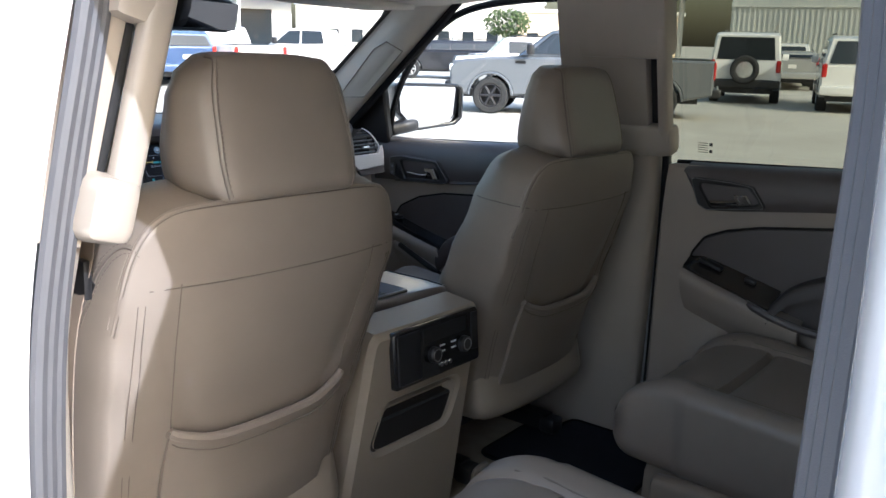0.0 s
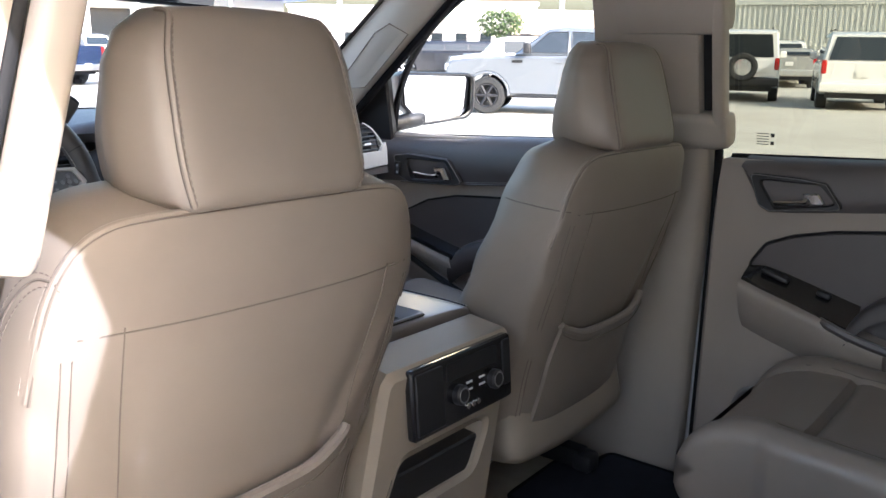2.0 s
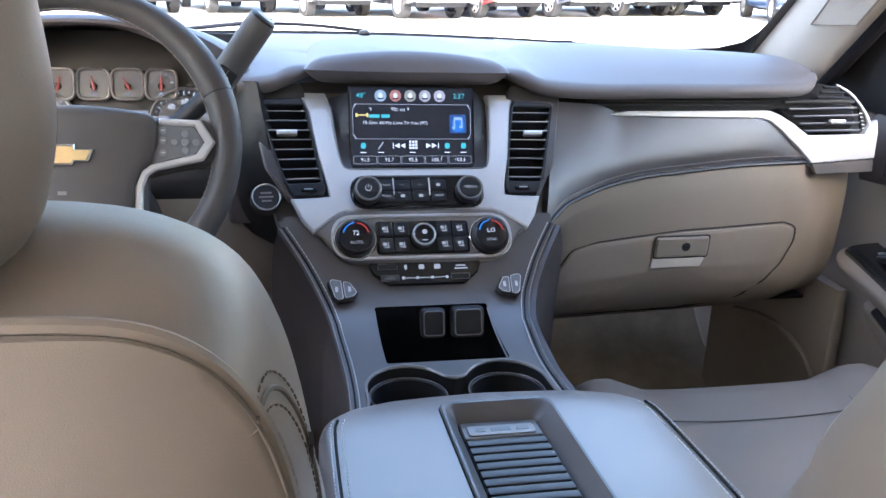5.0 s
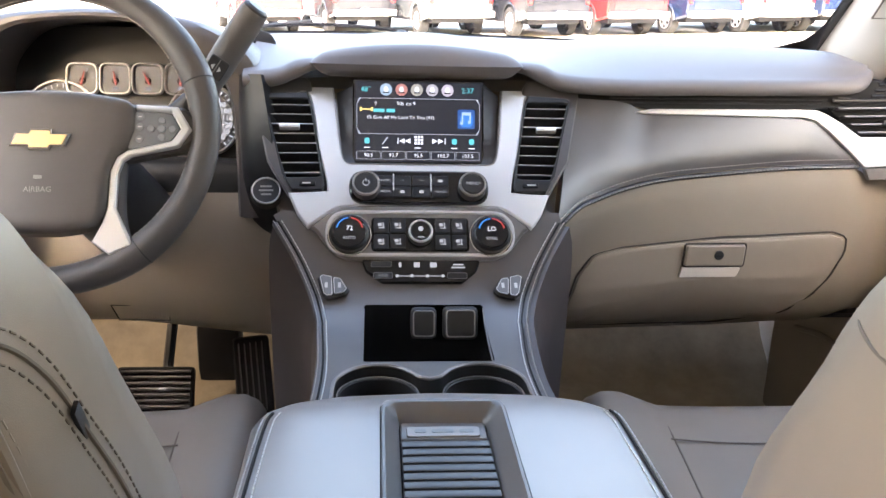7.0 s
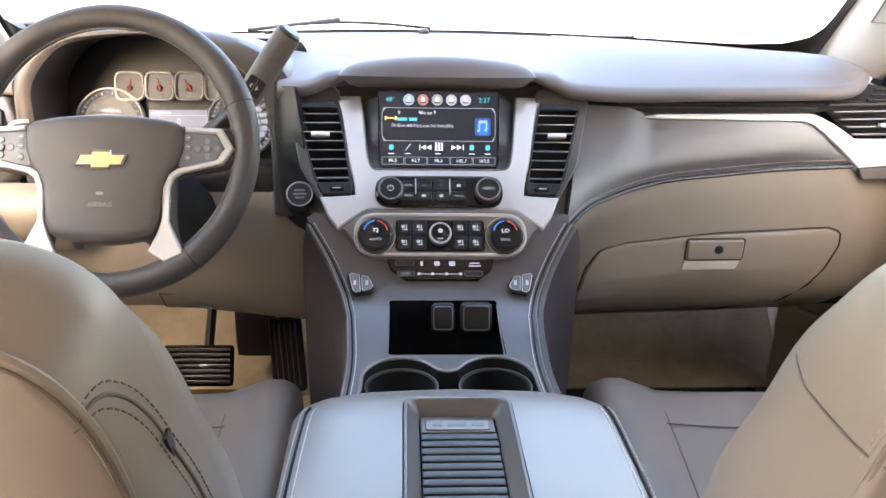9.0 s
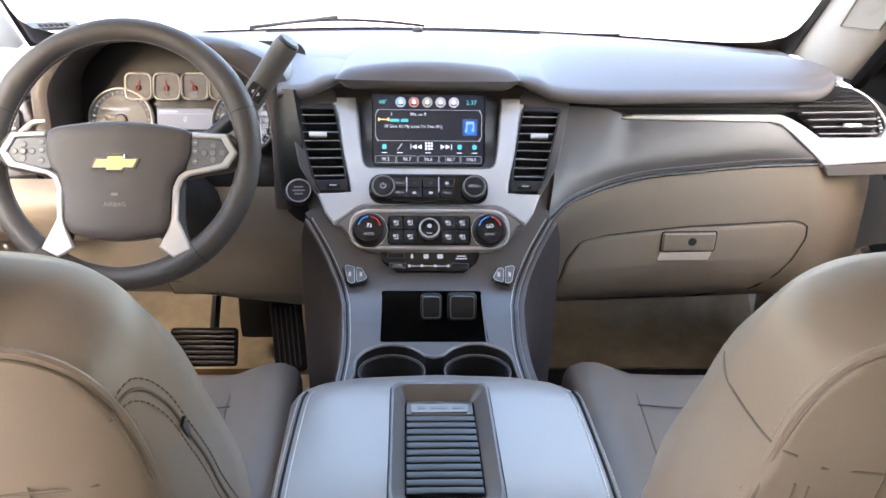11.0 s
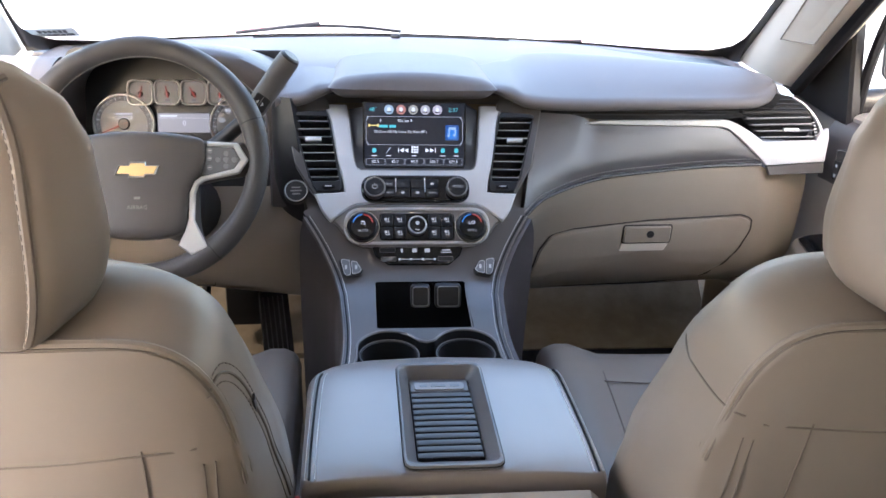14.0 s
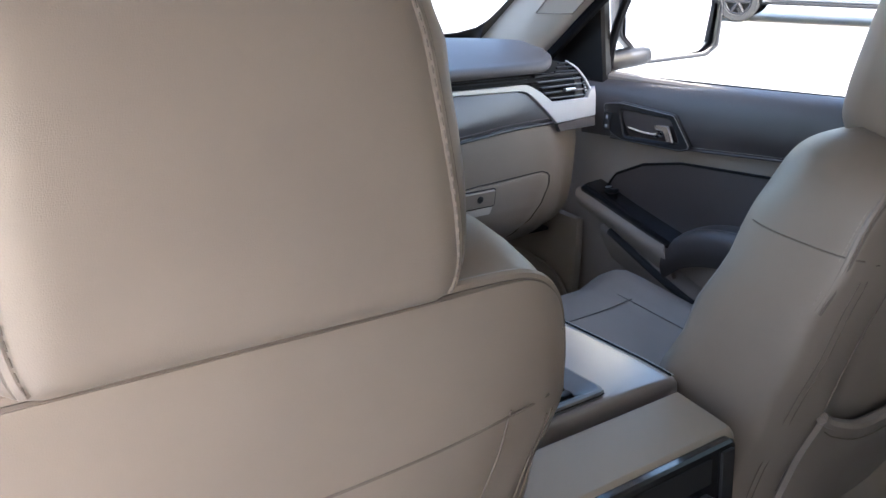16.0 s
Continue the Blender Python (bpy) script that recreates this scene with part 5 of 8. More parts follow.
part("front_fascia", bm, COCOA, con, "dark cocoa console fascia")
bm = bmesh.new()
vs = faces_from(bm, [[deck(p.x, p.y) for p in r_], [deck(p.x, p.y, -0.004) for p in r_], [Vector((p.x - 0.002, lerp(-0.126, -0.226, (-0.117 - p.y) / 0.1165), 1.022)) for p in r_]], closed=True)
bm.faces.new(vs[-1])
part("cubby", bm, GLOSS_BLACK, con, "open black cubby")
for sx in (-1, 1):
    part("cubby_edge", tube([deck(sx * 0.0772 + 0.002, y, -0.002) for y in (-0.122, -0.15, -0.18, -0.21, -0.232)], 0.0012, 5), SMOKE, con)
OUT = plane_frame((0.0, -0.137, 1.086), (1, 0, 0), (0, 0.30, 1.0))
for u, w, h in ((-0.0005, 0.0165, 0.020), (0.0465, 0.0225, 0.021)):
    c_ = part("outlet_cover", rbox((w * 2, h * 2, 0.022), 0.007, n=7, m=OUT @ Matrix.Translation((u, 0, -0.004))), BLACK, con, "black power outlet cover")
    part("cover_frame", tube([OUT @ Matrix.Translation((u, 0, 0.0068)) @ Vector((x, y, 0)) for x, y in rect(-w * 0.80, -h * 0.80, w * 0.80, h * 0.80, 0.005)], 0.0010, 5, closed=True), SMOKE, c_)

# deck round the cup holders
hole = [(-0.116, -0.43), (-0.112, -0.36), (-0.1065, -0.320)] + [(-0.0565 + 0.050 * math.cos(radians(d)), -0.2935 + 0.0505 * math.sin(radians(d))) for d in range(180, 39, -10)]
hole += [(-0.010, -0.2725), (0.002, -0.2775), (0.014, -0.2725)] + [(0.0615 + 0.050 * math.cos(radians(d)), -0.2915 + 0.0505 * math.sin(radians(d))) for d in range(140, -1, -10)] + [(0.1125, -0.320), (0.117, -0.36), (0.120, -0.43)]
outer = [(0.1233, -0.2385), (0.1235, -0.30), (0.128, -0.36), (0.140, -0.445), (-0.140, -0.445), (-0.128, -0.36), (-0.1235, -0.30), (-0.1233, -0.2385)]
vs, bm, r_ = deck_ring(outer, hole, (0.002, -0.345), 220, 4)
part("cup_deck", bm, COCOA, con, "dark deck round the cup holders")
bm = bmesh.new()
vs = faces_from(bm, [[deck(p.x, p.y, 0.0002) for p in r_], [deck(p.x, p.y, -0.006) for p in r_], [deck(p.x * 0.97, p.y, -0.085) for p in r_]], closed=True)
bm.faces.new(vs[-1])
part("cup_well", bm, BLACK, con, "black cup holder well")
part("cup_rim", tube([deck(p.x, p.y, 0.001) for p in r_[:]], 0.0023, 6, closed=True), SMOKE, con, "bright cup holder rim")
for x in (-0.0565, 0.0615):
    part("cup_ring", ring(Matrix.Translation((x - 0.002, -0.2935, 1.035)), 0.0425, 0.0455, 0.028, 0.001), BLACK, con)
    part("cup_ring_edge", tube([(x - 0.002 + 0.0455 * math.cos(a * math.pi / 20), -0.2935 + 0.0455 * math.sin(a * math.pi / 20), 1.064) for a in range(40)], 0.0010, 5, closed=True), SMOKE, con)
for sx in (-1, 1):
    path = spline([deck(sx * x, y, 0.0) for x, y in EDGE[1:]] + [deck(sx * x, y, 0.0) for x, y in ((0.1235, -0.30), (0.128, -0.36), (0.140, -0.43))], 70)
    part("edge_piping", tube([p + Vector((sx * 0.0020, 0, -0.0025)) for p in path], 0.0038, 7), COCOA, con)
    part("edge_stitching", stitches([p + Vector((-sx * 0.0075, -0.0004, 0.0016)) for p in path], 0.006, 0.0045, 0.0008), PALE_PRINT, con, "pale stitching along the console edge")
    part("edge_stitching", stitches([p + Vector((sx * 0.0030, -0.0018, 0.0018)) for p in path], 0.006, 0.0045, 0.0007), GREY_THREAD, con)
    # black tube that paints in the shade of the crease
    part("edge_crease_shade", tube([p + Vector((-sx * 0.0030, -0.0006, 0.0008)) for p in path], 0.0012, 5), DEEP, con)
    rows = []
    for p in path[::7] + [path[-1]]:
        rows.append([p + Vector((sx * 0.003, 0, -0.003)), p + Vector((sx * 0.012, 0.010, -0.05)), p + Vector((sx * 0.014, 0.03, -0.20)), Vector((p.x + sx * 0.008, p.y + 0.04, 0.62))])
    part("side", skin(rows, 10, 26, 0.01), COCOA_SOFT, con)

# lighter bluish grey, with the sky's reflection on the tray put into the colour
TRAY = material("grey_tray_plastic_sky_tint", (0.135, 0.135, 0.145), 0.30, grain=0.05, grain_size=1500)
# armrest body, lid and its slatted tray
bm = rbox((0.330, 0.30, 0.50), 0.03, n=10, m=Matrix.Translation((-0.002, -0.565, 0.848)), warp=lambda x, y, z: (x * (1 + 0.06 * max(0, -z) / 0.25), y, z))
part("console_body", bm, TRIM, con, "tan console body")
LID_OUT = [(-0.172, -0.672), (0.177, -0.672), (0.175, -0.55), (0.170, -0.460), (0.163, -0.436), (0.140, -0.4165), (0.095, -0.4025), (0.0, -0.3925), (-0.097, -0.4025), (-0.142, -0.4165), (-0.166, -0.436), (-0.173, -0.460), (-0.172, -0.55)]
LID_OUT = rounded(LID_OUT, [0.010, 0.010] + [0.02] * 11)
tray_o = rounded([(-0.0560, -0.662), (0.0575, -0.662), (0.0575, -0.436), (-0.0560, -0.436)], 0.013, 5)
tray_i = rounded([(-0.0395, -0.632), (0.0410, -0.632), (0.0400, -0.4525), (-0.0400, -0.4525)], 0.005, 5)


def shots(pts, n=150, c=(0.001, -0.545)):
    out = []
    for i in range(n):
        d = Vector((math.cos(2 * math.pi * i / n), math.sin(2 * math.pi * i / n)))
        best = 0.0
        for p, q in zip(pts, pts[1:] + pts[:1]):
            p, q = Vector(p) - Vector(c), Vector(q) - Vector(c)
            e = q - p
            det = d.y * e.x - d.x * e.y
            if abs(det) > 1e-12:
                t, k = (p.y * e.x - p.x * e.y) / det, (d.x * p.y - d.y * p.x) / det
                if -1e-6 <= k <= 1 + 1e-6 and t > best:
                    best = t
        out.append(Vector(c) + d * best)
    return out


def lid_z(x, y):
    return 1.1285 - 0.006 * (abs(x) / 0.17) ** 4 - 0.010 * max(0, (y + 0.47) / 0.08) ** 2 - 0.003 * max(0, (-0.60 - y) / 0.07) ** 2


rim_, hole_ = shots(LID_OUT), shots(tray_o)
rows = [[Vector((p.x, p.y, 1.085)) for p in rim_], [Vector((p.x, p.y, lid_z(p.x, p.y) - 0.014)) for p in rim_]]
for k in (0.35, 0.7, 0.92, 1.0):
    rows.append([Vector((*(p.lerp(Vector((0.001, -0.545)), 0.05 * (1 - math.cos(k * math.pi / 2)))), lid_z(p.x, p.y) - 0.014 * (1 - math.sin(k * math.pi / 2)))) for p in rim_])
for k in (0.15, 0.35, 0.6, 0.85, 1.0):
    mid_ = [p.lerp(Vector((0.001, -0.545)), 0.05).lerp(q, k) for p, q in zip(rim_, hole_)]
    rows.append([Vector((p.x, p.y, lid_z(p.x, p.y))) for p in mid_])
bm = bmesh.new()
faces_from(bm, rows, closed=True)
lid_ob = part("lid", bm, LID, con, "dark padded console lid")
for sx in (-1, 1):
    path = spline([Vector((0.002 + sx * x, y, 1.1195)) for x, y in ((0.1635, -0.664), (0.1635, -0.60), (0.1625, -0.53), (0.1600, -0.465), (0.1560, -0.446))], 40)
    path = [Vector((p.x, p.y, lid_z(p.x, p.y) + 0.0006)) for p in path]
    for dx in (-0.0065, 0.0045):
        part("lid_stitching", stitches([p + Vector((sx * dx, 0, -0.0012 if dx > 0 else 0)) for p in path], 0.0058, 0.004, 0.0008), PALE_PRINT, lid_ob, "pale stitching")
    part("lid_seam", tube([p + Vector((0, 0, -0.0004)) for p in path], 0.0015, 5), DEEP, lid_ob)
part("lid_gap", rbox((0.334, 0.262, 0.012), 0.004, (0.002, -0.536, 1.081), 3), DEEP, con)
# tray: a proud rounded frame whose inner walls slope down to the slatted bed
o_, i_ = shots(tray_o, 120), shots(tray_i, 120)
mid_ = Vector((0.001, -0.545))
rows = [[Vector((p.x, p.y, 1.122)) for p in o_], [Vector((p.x, p.y, 1.1300)) for p in o_], [Vector((*p.lerp(mid_, 0.012), 1.1322)) for p in o_], [Vector((*p.lerp(mid_, 0.055), 1.1322)) for p in o_], [Vector((*p.lerp(mid_, 0.080), 1.1300)) for p in o_],
        [Vector((*(p.lerp(q, 0.80)), 1.1205)) for p, q in zip(o_, i_)], [Vector((p.x, p.y, 1.1140)) for p in i_]]
bm = bmesh.new()
faces_from(bm, rows, closed=True)
part("tray_frame", bm, TRAY, lid_ob, "dark grey tray surround")
part("tray_gap", tube([Vector((p.x, p.y, 1.1287)) for p in o_], 0.0013, 5, closed=True), DEEP, lid_ob)
part("tray_bed", plate(tray_i, Matrix.Translation((0, 0, 1.1085)), 0.0050, 0.001), DEEP, lid_ob)
part("tray_shelf", plate(rect(-0.0385, -0.4845, 0.0385, -0.4545, 0.003), Matrix.Translation((0, 0, 1.1130)), 0.0040, 0.001), TRAY, lid_ob)
part("tray_plate", plate(rect(-0.0335, -0.4815, 0.0325, -0.4640, 0.004), Matrix.Translation((0, 0, 1.1168)), 0.0016, 0.0006), SMOKE, lid_ob, "dull silver embossed plate")
for a, b in ((-0.026, -0.016), (-0.011, 0.009), (0.014, 0.027)):
    part("plate_mark", plate(rect(a, -0.4755, b, -0.4695, 0.002), Matrix.Translation((0, 0, 1.1182)), 0.0006, 0.0002), SWITCH, lid_ob)
for i in range(11):
    y = -0.4920 - i * 0.0129
    part("tray_slat", rbox((0.0775, 0.0108, 0.006), 0.0016, (0.0005, y, 1.1145), 4), SLAT, lid_ob, "dark tray slat")
part("tray_grip", rbox((0.046, 0.0045, 0.003), 0.0015, (0.0005, -0.6265, 1.1180), 3), BLACK, lid_ob)

# rear face of the console: climate panel and bin
RM = plane_frame((0.008, -0.776, 1.046), (1, 0, 0), (0, 0.10, 1.0))
rp = part("rear_panel", plate(rect(-0.132, -0.056, 0.132, 0.056, 0.010), RM, 0.012, 0.003, -0.004), GLOSS_BLACK, con, "black rear climate panel")
part("panel_cover", plate(rect(-0.124, -0.048, -0.058, 0.048, 0.004), RM, 0.004, 0.001, 0.007), BLACK, rp)
part("panel_cover", plate(rect(0.104, -0.030, 0.126, 0.048, 0.004), RM, 0.004, 0.001, 0.007), BLACK, rp)
part("panel_display", plate(rect(-0.048, 0.016, 0.088, 0.046, 0.003), RM, 0.002, 0.0005, 0.0075), DEEP, rp)
for u in (-0.020, 0.076):
    k = part("knob", disc(RM @ Matrix.Translation((u, -0.010, 0.007)), 0.0165, 0.014, 0.003, 28), BLACK, rp, "black rear climate knob")
    part("knob_rim", ring(RM @ Matrix.Translation((u, -0.010, 0.018)), 0.010, 0.0135, 0.0035, 0.001), SMOKE, k)
bm = bmesh.new()
for u, v in ((0.010, 0.002), (0.010, -0.010), (0.045, 0.002), (0.045, -0.010)):
    plate(rect(u - 0.008, v - 0.0018, u + 0.008, v + 0.0018), RM, 0.0006, 0.0002, 0.0082, bm)
part("marks", bm, PALE_PRINT, rp)
bm = bmesh.new()
for u in (0.004, 0.018, 0.032):
    disc(RM @ Matrix.Translation((u, -0.036, 0.008)), 0.0052, 0.003, 0.001, 14, bm=bm)
part("jacks", bm, CHROME, rp, "small round sockets")
BIN = plane_frame((-0.004, -0.7735, 1.104), (1, 0, 0), (0, -0.13, 1.0))
face = rounded([(-0.200, -0.49), (0.176, -0.49), (0.168, -0.02), (0.160, 0.0), (-0.160, 0.0), (-0.168, -0.02)], [0.01, 0.01, 0.02, 0.012, 0.012, 0.02])
bin_o = rounded([(-0.134, -0.256), (0.102, -0.256), (0.128, -0.158), (-0.106, -0.158)], 0.028, 6)
part("rear_face", ring_plate(face, bin_o, BIN @ Matrix.Translation((0, 0, -0.085)), 0.085, 0.012, 96), TRIM, con, "tan rear face of the console")
bm = bmesh.new()
vs = faces_from(bm, [[BIN @ Vector((x, y, -0.004)) for x, y in inset(bin_o, 0.002)], [BIN @ Vector((x * 0.97, y, -0.080)) for x, y in inset(bin_o, 0.006)]], closed=True)
bm.faces.new(vs[-1])
part("rear_bin", bm, TRIM, con, "open tan storage bin")
part("bin_liner", plate(rounded([(-0.137, -0.259), (0.096, -0.259), (0.116, -0.190), (-0.123, -0.190)], [0.026, 0.026, 0.008, 0.008]), BIN, 0.070, 0.003, -0.078), BLACK, con, "black bin liner")

# ---- passenger side of the dashboard ----
STITCH = [(0.194, -0.002, 1.177), (0.227, 0.022, 1.200), (0.254, 0.035, 1.210), (0.307, 0.055, 1.224), (0.369, 0.068, 1.235), (0.453, 0.078, 1.242), (0.558, 0.086, 1.250), (0.676, 0.094, 1.253)]
low_line = spline(STITCH, 48)


def stitch_at(x):
    return Vector((x, curve([(p.x, p.y) for p in low_line], x), curve([(p.x, p.z) for p in low_line], x)))


rows = []
for p in low_line[::3] + [low_line[-1]]:
    x = lerp(0.222, 0.69, (p.x - 0.194) / 0.482)
    z = curve([(0.222, 1.346), (0.30, 1.343), (0.34, 1.325), (0.585, 1.322), (0.61, 1.312), (0.655, 1.272), (0.69, 1.252)], x)
    a = Vector((x, 0.098 + 0.10 * (z - 1.32), z))
    b = p + Vector((0, 0, 0.002))
    f = min(1.0, (a - b).length / 0.10)
    rows.append([a, a.lerp(b, 0.3) + Vector((0, -0.005 * f, 0)), a.lerp(b, 0.7) + Vector((0, -0.007 * f, 0)), b])
part("passenger_band", skin(rows, 16, 40, 0.02), COCOA, dash, "dark padded band above the glove box")
part("band_piping", tube([p + Vector((0, -0.0022, -0.0022)) for p in low_line], 0.0036, 8), BLACK, dash, "black piping under the band")
part("band_stitching", stitches([p + Vector((0, -0.0045, 0.0095)) for p in low_line], 0.006, 0.004, 0.0008), GREY_THREAD, dash, "pale stitching along the band")
part("band_stitching", stitches([p + Vector((0, -0.0058, -0.0022)) for p in low_line], 0.006, 0.004, 0.0005), GREY_THREAD, dash)


# tan lower dash and glove box
def lower(x, t):
    """The tan face below the band: x across, t from its top (0) to its bottom (1)."""
    f = min(max((x - 0.194) / 0.482, 0), 1.25)
    top_ = stitch_at(min(max(x, 0.194), 0.676)) + Vector((x - min(max(x, 0.194), 0.676), 0, -0.001))
    if x > 0.676:
        top_ += Vector((0, (x - 0.676) * 0.40, -0.026 * min(1, (x - 0.676) / 0.03)))
    flat = curve([(0.19, 0.064), (0.30, 0.070), (0.45, 0.076), (0.676, 0.090), (0.80, 0.140)], x)
    k = min(1.0, t / 0.40)
    y = lerp(top_.y, flat, k * k * (3 - 2 * k)) + curve([(0, 0.0), (0.12, -0.004), (0.4, 0.0), (0.58, 0.004), (0.7, 0.014), (0.82, 0.036), (0.92, 0.066), (1, 0.105)], t)
    return Vector((x, y, lerp(top_.z, 0.948 + 0.008 * f, t)))


rows = [[lower(x, t) for t in (0, 0.1, 0.2, 0.4, 0.55, 0.7, 0.82, 0.92, 1.0)] for x in (0.190, 0.21, 0.24, 0.28, 0.33, 0.38, 0.46, 0.55, 0.62, 0.66, 0.69, 0.72, 0.76, 0.80)]
part("lower_dash", skin(rows, 20, 44, 0.015), TRIM, dash, "tan lower dashboard")


def glove_at(x, z, off=0.0):
    lo_, hi_ = 0.0, 1.0
    for _ in range(18):
        mid_ = (lo_ + hi_) / 2
        if lower(x, mid_).z > z:
            lo_ = mid_
        else:
            hi_ = mid_
    return lower(x, lo_) + Vector((0, -off, 0))


go = rounded([(0.219, 0.974), (0.244, 1.080), (0.267, 1.115), (0.308, 1.126), (0.463, 1.141), (0.653, 1.147), (0.676, 1.139), (0.678, 1.113), (0.659, 1.064), (0.634, 1.022), (0.60, 0.986), (0.50, 0.974)], [0.004, 0.02, 0.015, 0.02, 0.05, 0.012, 0.008, 0.012, 0.03, 0.02, 0.02, 0.02], 5)
go = resample(go, 120)
# tan darkened so that the tubes carry the gaps' shade in their colour
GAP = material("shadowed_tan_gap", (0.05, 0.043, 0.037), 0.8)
groove = thing("glove_box", "closed tan glove box with a latch", "glove box", (0.45, 0.09, 1.0))
part("gap", tube([glove_at(x, z, 0.0005) for x, z in go], 0.0016, 6, closed=True), GAP, groove, "painted shade line of the gap round the lid")
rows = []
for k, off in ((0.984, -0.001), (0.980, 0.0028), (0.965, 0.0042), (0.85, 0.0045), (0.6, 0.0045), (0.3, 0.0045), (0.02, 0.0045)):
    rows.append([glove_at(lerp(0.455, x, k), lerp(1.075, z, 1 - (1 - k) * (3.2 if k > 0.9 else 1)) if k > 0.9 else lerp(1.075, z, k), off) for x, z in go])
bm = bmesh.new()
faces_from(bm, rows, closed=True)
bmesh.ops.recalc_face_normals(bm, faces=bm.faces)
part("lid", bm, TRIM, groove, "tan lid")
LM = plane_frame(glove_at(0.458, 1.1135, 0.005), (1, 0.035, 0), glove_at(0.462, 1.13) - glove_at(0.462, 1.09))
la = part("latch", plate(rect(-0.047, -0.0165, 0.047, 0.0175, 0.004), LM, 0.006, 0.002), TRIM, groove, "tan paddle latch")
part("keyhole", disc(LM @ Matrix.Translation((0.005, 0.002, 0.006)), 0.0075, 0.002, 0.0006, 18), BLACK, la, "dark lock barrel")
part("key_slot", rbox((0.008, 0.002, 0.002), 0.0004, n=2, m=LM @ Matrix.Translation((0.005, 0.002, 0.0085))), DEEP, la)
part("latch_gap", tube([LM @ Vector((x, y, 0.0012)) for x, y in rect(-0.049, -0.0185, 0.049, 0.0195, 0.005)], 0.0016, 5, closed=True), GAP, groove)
part("latch_lip", plate(rounded([(-0.053, -0.0365), (0.040, -0.0365), (0.046, -0.0205), (-0.049, -0.0205)], 0.003), LM, 0.003, 0.001, -0.001), PALE, groove, "pale finger recess under the latch")
part("under_dash", box(0.18, 0.82, 0.205, 0.62, 0.957, 0.964), BLACK, dash, "black underside of the dashboard")
part("under_dash", box(-0.80, -0.18, 0.235, 0.62, 0.956, 0.963), BLACK, dash)
part("kick_panel", rbox((0.03, 0.42, 0.42), 0.012, (0.815, 0.32, 0.80), 5), TRIM, dash, "tan kick panel")
part("kick_panel", rbox((0.03, 0.42, 0.42), 0.012, (-0.815, 0.32, 0.80), 5), TRIM, dash)
part("kick_arch", tube(spline([(0.796, 0.10, 0.66), (0.796, 0.12, 0.80), (0.796, 0.18, 0.86), (0.796, 0.30, 0.875), (0.796, 0.42, 0.85)], 24), 0.006, 7), TRIM, dash, "raised arched edge of the kick panel")

# silver accent and the outer vent
AC = plane_frame((0.0, 0.104, 1.30), (1, 0, 0), (0, 0.15, 1.0))
acc = [(0.320, 0.026), (0.334, 0.0235), (0.584, 0.0215), (0.600, 0.017), (0.620, 0.003), (0.654, -0.026), (0.682, -0.052), (0.80, -0.044), (0.803, 0.0), (0.800, 0.02), (0.785, 0.012), (0.776, -0.004), (0.672, -0.006), (0.640, 0.015), (0.615, 0.028), (0.600, 0.0335), (0.593, 0.0345), (0.348, 0.0315)]
part("silver_accent", plate(acc, AC, 0.012, 0.0015, 0.002), SILVER, dash, "satin silver accent strip")
part("accent_end", plate([(0.684, -0.0535), (0.692, -0.071), (0.80, -0.067), (0.80, -0.0460)], AC, 0.010, 0.001, 0.002), COCOA, dash)
quad = [(0.677, -0.005), (0.776, -0.004), (0.768, 0.046), (0.632, 0.042)]
rv = part("vent_frame", plate(rounded([(0.600, 0.034), (0.667, -0.008), (0.782, -0.008), (0.797, 0.02), (0.785, 0.050), (0.755, 0.075), (0.70, 0.084), (0.62, 0.060)], 0.006), AC, 0.006, 0.002, -0.045), DEEP, dash)
vent(rv, AC @ Matrix.Translation((0, 0, 0.004)), quad, 4, (0.725, 0.017), vertical=False, edge=SMOKE)
for i in range(3):
    part("demist_slat", tube([AC @ Vector((0.690 + 0.005 * i, 0.056 + i * 0.0085, 0.002)), AC @ Vector((0.752 - 0.011 * i, 0.056 + i * 0.0085, 0.002))], 0.0024, 6), BLACK, rv, "small black demister slat")
part("vent_brow", tube(spline([AC @ Vector(p) for p in ((0.628, 0.0485, 0.004), (0.70, 0.0500, 0.004), (0.758, 0.0500, 0.004))], 12), 0.0030, 7), BLACK, rv, "black bar between vent and demister")
path = spline([AC @ Vector(p) for p in ((0.728, 0.078, -0.004), (0.738, 0.072, 0.0), (0.755, 0.060, 0.004), (0.778, 0.034, 0.006), (0.790, 0.008, 0.008), (0.797, -0.040, 0.008))], 30)
part("vent_rim", tube(path, [0.0014 + 0.0022 * i / 29 for i in range(30)], 8), SILVER, dash, "silver vent rim")
part("vent_bezel", plate(rounded([(0.776, 0.0), (0.7905, 0.004), (0.778, 0.034), (0.757, 0.056), (0.752, 0.050), (0.768, 0.046)], 0.002), AC, 0.006, 0.002, 0.0), BLACK, dash)
for i in range(5):
    part("vent_tick", rbox((0.006, 0.0018, 0.001), 0.0004, n=2, m=AC @ Matrix.Translation((0.7795 - 0.002 * i, 0.006 + i * 0.0062, 0.0068))), PALE_PRINT, dash)
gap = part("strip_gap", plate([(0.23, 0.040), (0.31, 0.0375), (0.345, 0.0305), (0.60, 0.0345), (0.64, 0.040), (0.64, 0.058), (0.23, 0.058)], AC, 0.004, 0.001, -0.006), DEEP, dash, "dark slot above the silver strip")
for k, (a, b) in enumerate(((0.300, 0.612), (0.285, 0.622))):
    part("slat", tube([AC @ Vector((a, 0.041 + 0.0065 * k, -0.001)), AC @ Vector((b, 0.0435 + 0.0065 * k, -0.001))], 0.0017, 6), SLAT, gap)


